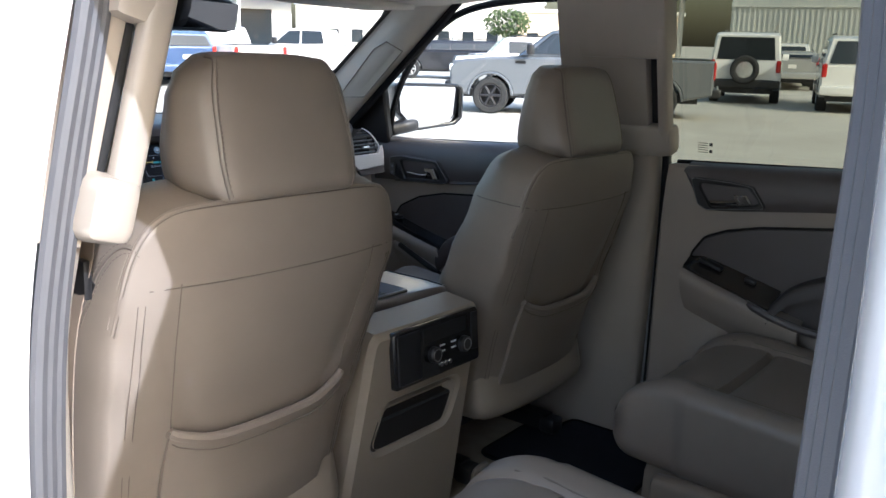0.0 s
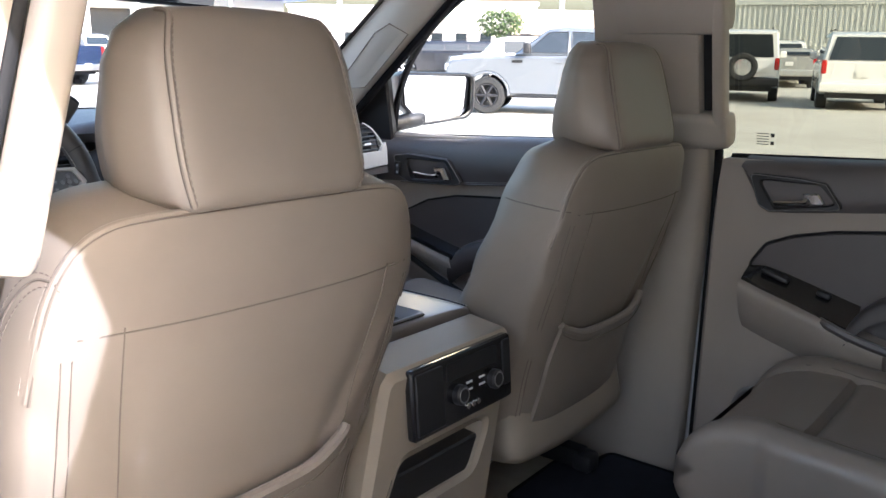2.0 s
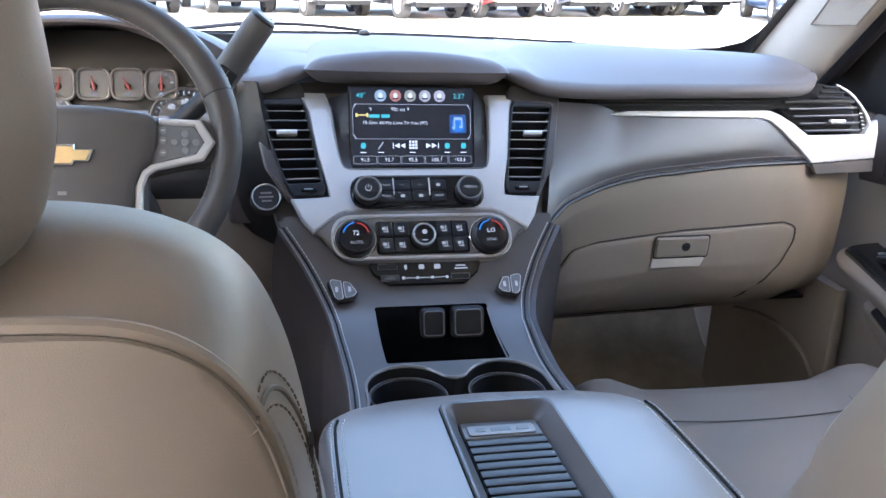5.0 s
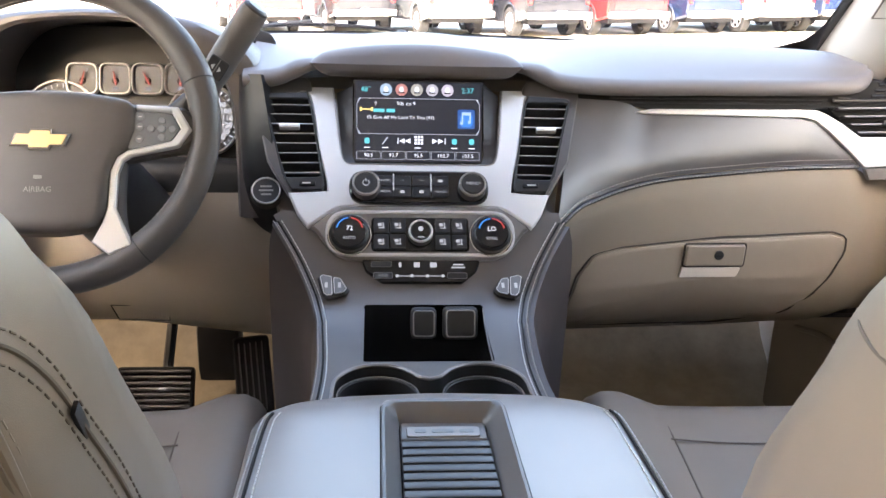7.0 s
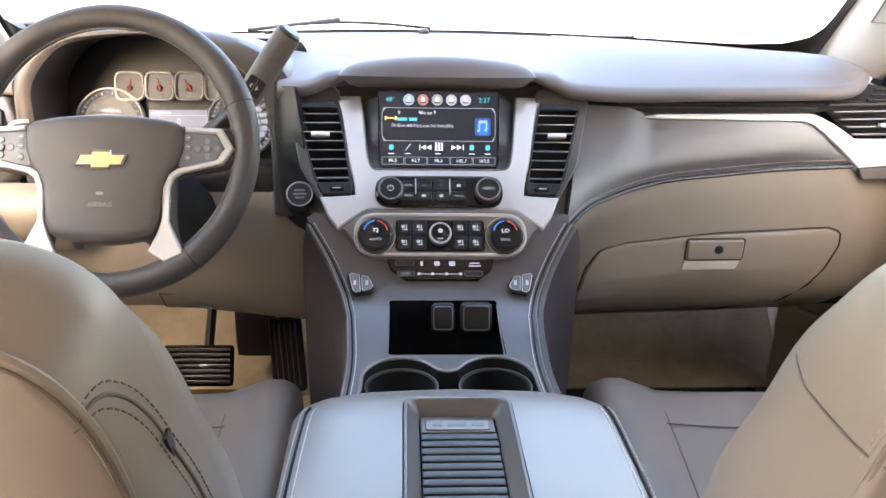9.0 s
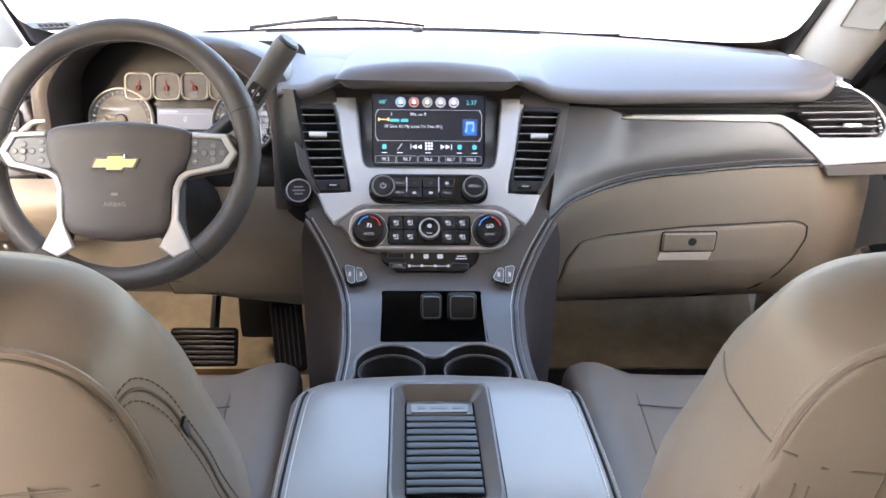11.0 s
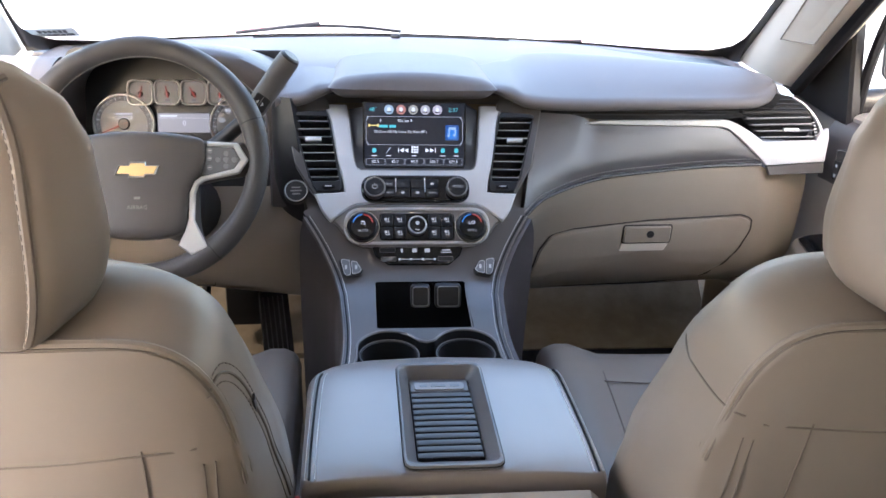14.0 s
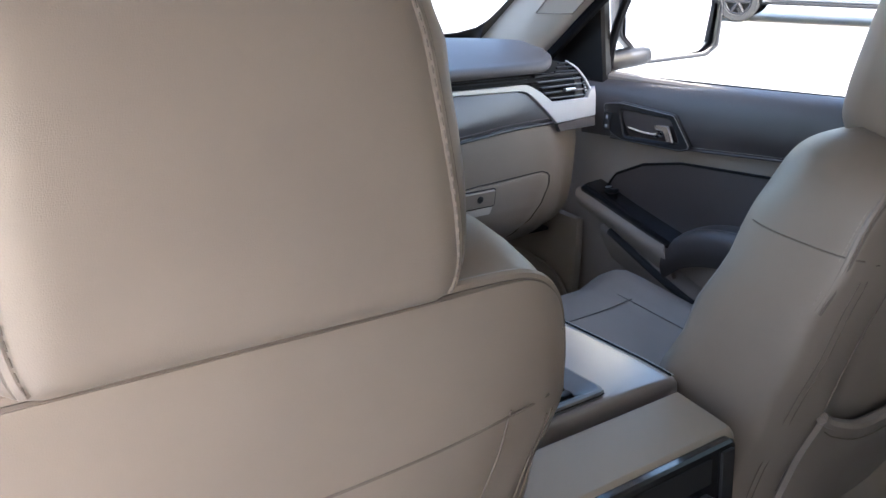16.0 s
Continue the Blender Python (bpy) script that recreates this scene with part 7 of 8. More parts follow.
part("bracket", rbox((0.09, 0.05, 0.14), 0.012, (-0.385, 0.525, 0.765), 4), BLACK, ac, "black pedal bracket")

# courtesy lamps under the dashboard, lit while a door stands open
LENS = glow("warm_lamp_lens", (1.0, 0.80, 0.50), 0.5)
for x, y, z, power in ((-0.62, 0.44, 0.930, 0.075), (0.36, 0.44, 0.938, 0.0015)):
    fl = thing("footwell_lamp", "small lit courtesy lamp under the dashboard", "courtesy lamp", (x, y, z))
    part("lens", rbox((0.05, 0.03, 0.008), 0.002, (x, y, z), 3), LENS, fl)
    lt = new("footwell_light", bpy.data.lights.new("footwell_light", "AREA"))
    lt.data.energy = power
    lt.data.size = 0.05
    lt.data.color = (1.0, 0.78, 0.50)
    lt.matrix_world = look((x, y, z - 0.012), (x * 0.96, y + 0.12, 0.62))

# rear-view mirror
rv_ = thing("rear_view_mirror", "black rear-view mirror under the headliner", "mirror", (-0.02, -0.06, 1.74))
part("housing", rbox((0.27, 0.045, 0.078), 0.02, n=8, m=pose(-0.045, -0.085, 1.680, 12, 0, 12)), BLACK, rv_, "black housing")
part("glass", rbox((0.25, 0.004, 0.062), 0.002, n=3, m=pose(-0.040, -0.109, 1.677, 12, 0, 12)), DARK_MIRROR, rv_, "mirror glass")
part("stem", tube([(-0.04, -0.06, 1.69), (-0.035, -0.02, 1.735), (-0.03, 0.02, 1.76)], 0.014, 8), BLACK, rv_)

# ---- passenger side: doors, pillars, windows ----
def side_frame(x, lean=0.0):
    """A frame on the passenger side wall: local x runs to the rear, local y up, z into the cabin."""
    return plane_frame((x, 0, 0), (0, -1, 0), (-lean, 0, 1.0))


def yz(pts):
    """Outline given as (y, z) turned to the side frame's own axes."""
    return [(-y, z) for y, z in pts]


d2 = thing("door_2", "closed front passenger door, tan with a dark band and armrest", "car door", (0.84, -0.2, 0.62), kind="structure")
part("lining", plate(rounded(yz([(0.36, 0.62), (0.36, 1.34), (-0.62, 1.36), (-0.62, 0.62)]), 0.02), side_frame(0.90), 0.045, 0.006), VINYL, d2, "tan door lining")
# rounded dark top with the window sill
rows = [[(0.892, y, z + 0.008), (0.872, y, z + 0.010), (0.848, y, z - 0.002), (0.832, y, z - 0.03), (0.826, y, z - 0.075), (0.834, y, zb)] for y, z, zb in ((0.155, 1.326, 1.205), (0.05, 1.332, 1.212), (-0.15, 1.342, 1.224), (-0.40, 1.356, 1.248), (-0.62, 1.368, 1.262))]
part("upper_band", skin(rows, 22, 20, 0.01), COCOA_SOFT, d2, "dark padded upper band")
path = spline([Vector((0.829, y, z)) for y, z in ((0.06, 1.216), (-0.15, 1.229), (-0.40, 1.252), (-0.62, 1.266))], 30)
part("band_stitching", stitches(path, 0.006, 0.004, 0.0006), GREY_THREAD, d2)
part("band_piping", tube([p + Vector((0.001, 0, -0.006)) for p in path], 0.003, 6), COCOA_SOFT, d2)


def door_handle(parent, y0, z0, k=1.0):
    """Recessed lever handle in a dark pointed surround; (y0, z0): its front upper corner."""
    hf = side_frame(0.826)

    def grown(pts):
        return yz([(y0 + (y - y0) * k, z0 + (z - z0) * k) for y, z in pts])
    o = rounded(grown([(y0, z0), (y0 - 0.05, z0 + 0.008), (y0 - 0.178, z0 + 0.004), (y0 - 0.225, z0 - 0.052), (y0 - 0.20, z0 - 0.060), (y0 - 0.06, z0 - 0.066), (y0 - 0.028, z0 - 0.056)]), 0.012)
    i = rounded(grown([(y0 - 0.045, z0 - 0.006), (y0 - 0.168, z0 - 0.006), (y0 - 0.198, z0 - 0.048), (y0 - 0.066, z0 - 0.056)]), 0.010)
    h = part("handle_surround", ring_plate(o, i, hf, 0.010, 0.003, 72, depth=0.03), BLACK, parent, "black handle surround")
    part("outline", tube([hf @ Vector((x, y, 0.009)) for x, y in inset(o, 0.003)], 0.0013, 5, closed=True), SMOKE, h, "thin smoked bright line")
    part("recess", plate(i, hf, 0.002, 0.0005, -0.030), DEEP, h)
    lv = spline([hf @ Vector((*grown([p[:2]])[0], p[2])) for p in ((y0 - 0.066, z0 - 0.041, -0.004), (y0 - 0.11, z0 - 0.042, 0.004), (y0 - 0.145, z0 - 0.040, 0.009), (y0 - 0.152, z0 - 0.034, 0.012))], 14)
    part("lever", tube(lv, [0.0045] * 8 + [0.0055, 0.006, 0.006, 0.006, 0.006, 0.005], 8, flat=1.3), CHROME, h, "chrome lever")
    part("lever_pad", plate(rounded(grown([(y0 - 0.136, z0 - 0.020), (y0 - 0.170, z0 - 0.018), (y0 - 0.186, z0 - 0.048), (y0 - 0.170, z0 - 0.050), (y0 - 0.158, z0 - 0.030), (y0 - 0.138, z0 - 0.030)]), 0.003), hf, 0.008, 0.003, 0.006), CHROME, h)
    return h


h2 = door_handle(d2, 0.085, 1.286, 1.13)
part("lock_switch", plate(rect(-0.072, 1.228, -0.050, 1.268, 0.003), side_frame(0.826), 0.006, 0.002, 0.008), BLACK, h2, "black lock switch")
for z in (1.238, 1.257):
    part("mark", plate(rect(-0.064, z - 0.003, -0.058, z + 0.003, 0.001), side_frame(0.826), 0.001, 0.0003, 0.0138), G_MARK, h2)
# dark insert, armrest and switch panel
ins = rounded(yz([(0.075, 1.085), (0.045, 1.128), (-0.03, 1.165), (-0.13, 1.188), (-0.40, 1.208), (-0.62, 1.214), (-0.62, 0.99), (-0.30, 0.985), (-0.14, 1.02)]), 0.02)
part("insert", plate(ins, side_frame(0.853), 0.010, 0.004), COCOA_SOFT, d2, "dark padded insert")
part("insert_piping", tube([side_frame(0.853) @ Vector((x, y, 0.010)) for x, y in ins], 0.003, 6, closed=True), DEEP, d2)
rows = [[(0.858, y, z + 0.006), (0.835, y, z + 0.004), (0.800, y, z), (0.785, y, z - 0.010), (0.785, y - 0.008, z - 0.035), (0.835, y - 0.01, zb)] for y, z, zb in ((0.110, 1.090, 1.02), (0.06, 1.080, 1.0), (-0.03, 1.058, 0.96), (-0.12, 1.036, 0.93), (-0.155, 1.030, 0.92))]
part("arm_front", skin(rows, 16, 18, 0.01), VINYL, d2, "tan front of the armrest")
rows = [[(0.850, y, z + 0.013), (0.830, y, z + 0.012), (0.802, y, z + 0.009), (0.785, y, z + 0.002)] for y, z in ((0.095, 1.090), (0.05, 1.080), (-0.03, 1.058), (-0.12, 1.036), (-0.165, 1.026))]
sp_ = part("switch_panel", skin(rows, 8, 14, 0.012), GLOSS_BLACK, d2, "gloss black switch panel")
part("window_switch", rbox((0.020, 0.030, 0.012), 0.004, n=4, m=pose(0.822, 0.035, 1.092, -11, 0, 0)), BLACK, sp_, "black window switch")
part("switch_tip", rbox((0.014, 0.008, 0.004), 0.001, n=2, m=pose(0.822, 0.045, 1.100, -11, 0, 0)), PALE_PRINT, sp_)
rows = [[(0.853, y, z + 0.008), (0.82, y, z + 0.008), (0.792, y, z - 0.004), (0.785, y, z - 0.04), (0.80, y, z - 0.075)] for y, z in ((-0.150, 1.020), (-0.20, 1.060), (-0.27, 1.082), (-0.36, 1.088), (-0.46, 1.085), (-0.55, 1.06))]
part("armrest", skin(rows, 16, 22, 0.01), COCOA_SOFT, d2, "dark padded armrest")
path = spline([Vector((0.803, y, z + 0.006)) for y, z in ((-0.155, 1.022), (-0.20, 1.060), (-0.27, 1.081), (-0.36, 1.087), (-0.46, 1.084))], 30)
part("arm_stitching", stitches(path, 0.006, 0.004, 0.0006), GREY_THREAD, d2)
rows = [[(0.856, y, z), (0.815, y, z - 0.005), (0.800, y, z - 0.02), (0.815, y, z - 0.05), (0.852, y, z - 0.10)] for y, z in ((0.04, 1.025), (-0.05, 0.995), (-0.15, 0.955), (-0.25, 0.925), (-0.45, 0.90), (-0.60, 0.90))]
part("pull_ledge", skin(rows, 14, 20, 0.01), VINYL, d2, "tan pull ledge")
path = spline([Vector((0.801, y, z - 0.012)) for y, z in ((0.01, 1.020), (-0.05, 0.995), (-0.15, 0.955), (-0.25, 0.925), (-0.40, 0.905))], 24)
part("pull_strip", tube(path, 0.0085, 8), BLACK, d2, "black pull strip")
part("door_bin", rbox((0.07, 0.55, 0.16), 0.03, (0.832, -0.15, 0.72), 6), VINYL, d2, "tan door pocket")
spk = part("speaker", disc(side_frame(0.850) @ Matrix.Translation((-0.24, 0.78, 0)), 0.085, 0.008, 0.003, 32), VINYL, d2, "round speaker cover")
part("speaker_rim", ring(side_frame(0.850) @ Matrix.Translation((-0.24, 0.78, 0.004)), 0.082, 0.090, 0.008, 0.003), VINYL, spk)
# sail panel
part("sail_panel", plate(rounded(yz([(0.108, 1.328), (0.40, 1.352), (0.37, 1.385), (0.150, 1.565), (0.118, 1.568)]), 0.006), side_frame(1.040, 0.13), 0.022, 0.006), BLACK, d2, "black triangular sail panel")

# front passenger window
w6 = thing("window_6", "clear front passenger window", "car window", (0.87, -0.2, 1.33), kind="structure")
bm = bmesh.new()
faces_from(bm, [[(0.888 - (z - 1.32) * 0.26, 0.36 - (z - 1.32) * 1.05, z), (0.888 - (z - 1.32) * 0.26, -0.66, z)] for z in (1.32, 1.45, 1.60, 1.78)])
face_in(part("pane", bm, PANE, w6))
path = spline([(0.868, 0.125, 1.345), (0.86, 0.10, 1.45), (0.838, 0.03, 1.56), (0.812, -0.08, 1.66), (0.79, -0.22, 1.735), (0.782, -0.42, 1.765), (0.782, -0.70, 1.77)], 40)
part("run_channel", tube(path, 0.010, 8), BLACK_RUBBER, w6, "black rubber window channel")
part("sill_seal", tube([(0.882, 0.13, 1.336), (0.882, -0.2, 1.352), (0.882, -0.64, 1.376)], 0.006, 6), BLACK_RUBBER, w6)

# windscreen pillars, paler with their light painted in, with an airbag panel on the passenger side
for sx in (-1, 1):
    pil = thing("trim", "windscreen pillar trim, paler with its light painted in", "pillar trim", (sx * 0.78, 0.25, 1.38), kind="structure")
    rows = []
    for t in (0, 0.15, 0.35, 0.6, 0.85, 1.0):
        a = Vector((0.772, 0.475, 1.382)).lerp(Vector((0.695, -0.08, 1.785)), t)
        b = Vector((0.795, 0.275, 1.365)).lerp(Vector((0.735, -0.225, 1.765)), t)
        c = a.lerp(b, 0.45) + Vector((-0.020, -0.030, 0.004))
        rows.append([(sx * p.x, p.y, p.z) for p in (a + Vector((0.02, 0.03, 0.0)), a, c, b, b + Vector((0.05, 0.005, 0.0)))])
    part("pillar_cover", skin(rows, 14, 16, 0.01), PALE, pil)
    pan = []
    for t, s_ in ((0.22, 0.42), (0.60, 0.30), (0.66, 0.40), (0.62, 0.86), (0.26, 0.90)):
        a = Vector((0.772, 0.475, 1.382)).lerp(Vector((0.695, -0.08, 1.785)), t)
        b = Vector((0.795, 0.275, 1.365)).lerp(Vector((0.735, -0.225, 1.765)), t)
        q = a.lerp(b, s_) + Vector((-0.020, -0.030, 0.004)) * (1 - ((s_ - 0.45) / 0.55) ** 2 if s_ > 0.45 else s_ / 0.45)
        pan.append(Vector((sx * (q.x - 0.004), q.y - 0.007, q.z)))
    bm = bmesh.new()
    bm.faces.new([bm.verts.new(p) for p in pan])
    part("airbag_panel", bm, PALE, pil, "inset panel line")
    part("panel_line", tube(pan, 0.002, 5, closed=True), TRIM, pil)
    path = [Vector((sx * (0.812 - 0.062 * t), 0.270 - 0.50 * t, 1.358 + 0.402 * t)) for t in (0, 0.25, 0.5, 0.75, 1)]
    part("door_seal", tube(path, 0.013, 8), BLACK_RUBBER, pil, "black rubber door seal")
    if sx < 0:
        pil.location += Vector((-0.045, 0, 0))
    outer = [Vector((sx * (0.885 - 0.10 * t), 0.47 - 0.55 * t, 1.36 + 0.42 * t)) for t in (0, 0.25, 0.5, 0.75, 1)]
    part("outer_pillar", tube(outer, 0.045, 8), WHITE_PAINT, pil, "white outer pillar")

# ---- B-pillars ----
def b_pillar(sx):
    lab = "pale tan centre pillar trim with the belt guide"
    p = thing("trim", lab, "pillar trim", (sx * 0.82, -0.75, 0.62), kind="structure")
    mat = PILLAR

    # lower cover
    rows = []
    for z, y0, y1 in ((0.60, -0.50, -0.835), (0.75, -0.56, -0.838), (1.0, -0.60, -0.842), (1.25, -0.615, -0.848), (1.40, -0.60, -0.852)):
        x = 0.818 - max(0, z - 1.30) * 0.26
        rows.append([(sx * (x + 0.03), y0, z), (sx * (x - 0.005), y0 - 0.02, z), (sx * (x - 0.028), (y0 + y1) / 2, z), (sx * (x - 0.008), y1 + 0.015, z), (sx * (x + 0.03), y1, z)])
    part("lower_cover", skin(rows, 16, 14, 0.008), PILLAR, p)
    # upper cover: a broad panel, an upright rail at its rear edge and the dark belt slot between them
    def block(name, y0, y1, z0, z1, x0, x1, r, mt, n=6, label=""):
        zc = (z0 + z1) / 2
        xc = 0.722 - 0.27 * (zc - 1.50)
        m = plane_frame((sx * (xc + (x0 + x1) / 2), (y0 + y1) / 2, zc), (0, -sx, 0), (-sx * 0.27, 0, 1))
        return part(name, rbox((abs(y1 - y0), z1 - z0, x1 - x0), r, n=n, m=m), mt, p, label)
    block("upper_cover", -0.60, -0.843, 1.375, 1.79, 0.010, 0.070, 0.012, mat)
    block("upper_block", -0.66, -0.898, 1.622, 1.79, 0.002, 0.075, 0.014, mat)
    block("lower_block", -0.70, -0.906, 1.385, 1.464, 0.0, 0.062, 0.018, mat)
    block("rail", -0.871, -0.899, 1.40, 1.70, 0.0, 0.036, 0.010, mat, 6, "upright belt guide rail")
    block("slot", -0.838, -0.874, 1.45, 1.63, 0.034, 0.046, 0.004, DEEP, 3, "dark belt slot")
    block("return_strip", -0.846, -0.872, 1.38, 1.79, 0.044, 0.100, 0.006, mat, 4)
    return p


b_pillar(1)
open_pillar = b_pillar(-1)
open_pillar.location += Vector((0.02, -0.02, 0))
bl = thing("seat_belt", "tan front seat belt webbing on the centre pillar", "seat belt", (-0.77, -0.8, 0.9))
bm = bmesh.new()
rows = [[(-0.752 - dx, y - 0.022, z), (-0.752 - dx, y + 0.022, z)] for y, z, dx in ((-0.80, 1.46, -0.005), (-0.79, 1.36, 0.0), (-0.775, 1.25, 0.02), (-0.77, 1.1, 0.03), (-0.77, 0.9, 0.035))]
part("webbing", skin(rows, 3, 16, 0.0015), BELT, bl)
part("tongue", rbox((0.012, 0.045, 0.05), 0.004, (-0.757, -0.785, 1.325), 3), BLACK, bl, "dark metal tongue")
bl.location += Vector((0.02, -0.02, 0))
bl2 = thing("seat_belt", "dark front seat belt webbing behind the passenger seat", "seat belt", (0.77, -0.8, 0.9))
rows = [[(0.765 + dx, y - 0.022, z), (0.765 + dx, y + 0.022, z)] for y, z, dx in ((-0.822, 1.60, -0.02), (-0.822, 1.52, -0.005), (-0.820, 1.45, 0.012))]
part("webbing", skin(rows, 3, 10, 0.0015), DARK_BELT, bl2)

# rubber seals of the rear door openings: grey on the open side, black on the closed one
for sx in (-1, 1):
    s_ = thing("trim", "rubber door seal round the rear door opening", "door seal", (sx * 0.84, -0.86, 0.62), kind="structure")
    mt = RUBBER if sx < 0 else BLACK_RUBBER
    rr = (-0.003, 0.010, 0.023) if sx < 0 else (0.0,)
    for k, dx in enumerate(rr):
        dx -= 0.02 if sx < 0 else 0
        back = 0.02 if sx < 0 else 0
        path = spline([(sx * (0.846 + dx), -0.855 - back - 0.004 * k, 0.62), (sx * (0.842 + dx), -0.858 - back - 0.004 * k, 1.0), (sx * (0.832 + dx), -0.862 - back - 0.004 * k, 1.25), (sx * (0.808 + dx), -0.866 - back - 0.004 * k, 1.42), (sx * (0.765 + dx), -0.868 - back - 0.004 * k, 1.62), (sx * (0.745 + dx), -0.868 - back - 0.004 * k, 1.72), (sx * (0.727 + dx), -0.90 - back, 1.768), (sx * (0.725 + dx), -1.0, 1.775)], 40)
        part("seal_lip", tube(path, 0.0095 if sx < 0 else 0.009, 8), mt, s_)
    # rear edge of the opening
    for k, dx in enumerate(rr):
        dx *= 0.4
        ys = (1.678, 1.678, 1.678, 1.674, 1.665, 1.64) if sx < 0 else (1.664, 1.664, 1.662, 1.660, 1.655, 1.63)
        path = spline([(sx * (x + dx), -y - 0.006 * k, z) for x, y, z in zip((0.855, 0.852, 0.842, 0.818, 0.775, 0.745), ys, (0.62, 1.0, 1.25, 1.42, 1.62, 1.75))], 40)
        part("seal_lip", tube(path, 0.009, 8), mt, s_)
# white body flanges round the open rear door
rows = []
for z, x in ((0.55, 0.905), (1.0, 0.905), (1.25, 0.895), (1.42, 0.872), (1.62, 0.828), (1.78, 0.79)):
    x -= 0.015
    rows.append([(-(x - 0.035), -0.880, z), (-x, -0.876, z), (-(x + 0.03), -0.855, z), (-(x + 0.05), -0.82, z), (-(x + 0.05), -0.70, z)])
part("centre_pillar_skin", skin(rows, 10, 20, 0.01), WHITE_PAINT, body, "white outer centre pillar")
rows = []
for z, x, y in ((0.55, 0.915, -1.692), (1.0, 0.912, -1.692), (1.25, 0.902, -1.692), (1.42, 0.878, -1.690), (1.62, 0.835, -1.678), (1.78, 0.79, -1.66)):
    rows.append([(-(x - 0.055), y + 0.004, z), (-(x - 0.03), y, z), (-(x - 0.005), y - 0.008, z), (-(x + 0.015), y - 0.022, z), (-(x + 0.035), -1.76, z), (-(x + 0.05), -1.86, z)])
part("rear_pillar_skin", skin(rows, 10, 20, 0.01), WHITE_PAINT, body, "white rear pillar edge")

# ---- rear passenger door ----
d3 = thing("door_3", "closed rear passenger door, tan with a dark band and armrest", "car door", (0.83, -1.3, 0.62), kind="structure")
part("lining", plate(rounded(yz([(-0.862, 0.62), (-0.862, 1.36), (-1.80, 1.395), (-1.80, 0.62)]), 0.02), side_frame(0.875), 0.055, 0.008), VINYL, d3, "tan door lining")
rows = [[(0.868, y, z + 0.010), (0.845, y, z + 0.010), (0.822, y, z), (0.810, y, lerp(z, zb, 0.30)), (0.806, y, lerp(z, zb, 0.70)), (0.812, y, zb)] for y, z, zb in ((-0.922, 1.358, 1.346), (-0.950, 1.359, 1.300), (-0.985, 1.360, 1.259), (-1.14, 1.368, 1.273), (-1.32, 1.378, 1.293), (-1.78, 1.396, 1.330))]
part("upper_band", skin(rows, 22, 20, 0.01), COCOA_SOFT, d3, "dark padded upper band")
part("top_sill", tube([(0.862, -0.88, 1.362), (0.862, -1.3, 1.382), (0.862, -1.75, 1.398)], 0.008, 6), BLACK_RUBBER, d3)


def shift_handle(parent):
    hf = side_frame(0.807)
    o = rounded(yz([(-0.940, 1.338), (-1.045, 1.336), (-1.099, 1.330), (-1.138, 1.277), (-0.991, 1.258), (-0.966, 1.270)]), 0.010)
    i = rounded(yz([(-0.962, 1.325), (-1.086, 1.325), (-1.122, 1.288), (-1.001, 1.268)]), 0.008)
    h = part("handle_surround", ring_plate(o, i, hf, 0.010, 0.003, 72, depth=0.03), BLACK, parent, "black handle surround")
    part("outline", tube([hf @ Vector((x, y, 0.009)) for x, y in inset(o, 0.003)], 0.0013, 5, closed=True), SMOKE, h)
    part("recess", plate(i, hf, 0.002, 0.0005, -0.030), DEEP, h)
    lv = spline([hf @ Vector((-y, z, w)) for y, z, w in ((-0.992, 1.276, -0.004), (-1.03, 1.281, 0.004), (-1.060, 1.286, 0.009), (-1.072, 1.293, 0.012))], 14)
    part("lever", tube(lv, [0.0055] * 8 + [0.006, 0.0065, 0.007, 0.007, 0.007, 0.006], 8, flat=1.3), CHROME, h, "chrome lever")
    part("lever_pad", plate(rounded(yz([(-1.054, 1.304), (-1.087, 1.307), (-1.102, 1.285), (-1.058, 1.281)]), 0.004), hf, 0.008, 0.003, 0.006), CHROME, h)
    return h


shift_handle(d3)
ins = rounded(yz([(-0.957, 1.103), (-0.960, 1.144), (-0.988, 1.188), (-1.042, 1.212), (-1.121, 1.231), (-1.327, 1.258), (-1.72, 1.27), (-1.72, 0.98), (-1.34, 0.985), (-1.20, 1.02), (-1.02, 1.055)]), 0.03)
part("insert", plate(ins, side_frame(0.824), 0.014, 0.005), COCOA_SOFT, d3, "dark padded insert")
part("insert_piping", tube([side_frame(0.824) @ Vector((x, y, 0.012)) for x, y in ins], 0.003, 6, closed=True), DEEP, d3)
rows = [[(0.826, y, z + 0.006), (0.80, y, z + 0.004), (0.770, y, z - 0.006), (0.766, y, z - 0.03), (0.785, y, z - 0.075), (0.822, y, z - 0.12)] for y, z in ((-0.952, 1.112), (-1.00, 1.094), (-1.08, 1.070), (-1.165, 1.042), (-1.25, 1.020))]
part("arm_front", skin(rows, 16, 18, 0.008), VINYL, d3, "tan front of the armrest")
rows = [[(0.822, y, zt), (0.800, y, (zt + zb) / 2 + 0.004), (0.772, y, zb)] for y, zt, zb in ((-0.958, 1.138, 1.119), (-1.00, 1.150, 1.101), (-1.08, 1.131, 1.077), (-1.165, 1.108, 1.049), (-1.19, 1.100, 1.045))]
sp3 = part("switch_panel", skin(rows, 8, 14, 0.014), GLOSS_BLACK, d3, "gloss black switch panel")
part("cup_recess", rbox((0.03, 0.06, 0.012), 0.005, n=4, m=pose(0.797, -1.020, 1.126, 17, 0, 0)), BLACK, sp3)
part("window_switch", rbox((0.018, 0.028, 0.012), 0.004, n=4, m=pose(0.797, -1.12, 1.102, 14, 0, 0)), BLACK, sp3, "black window switch")
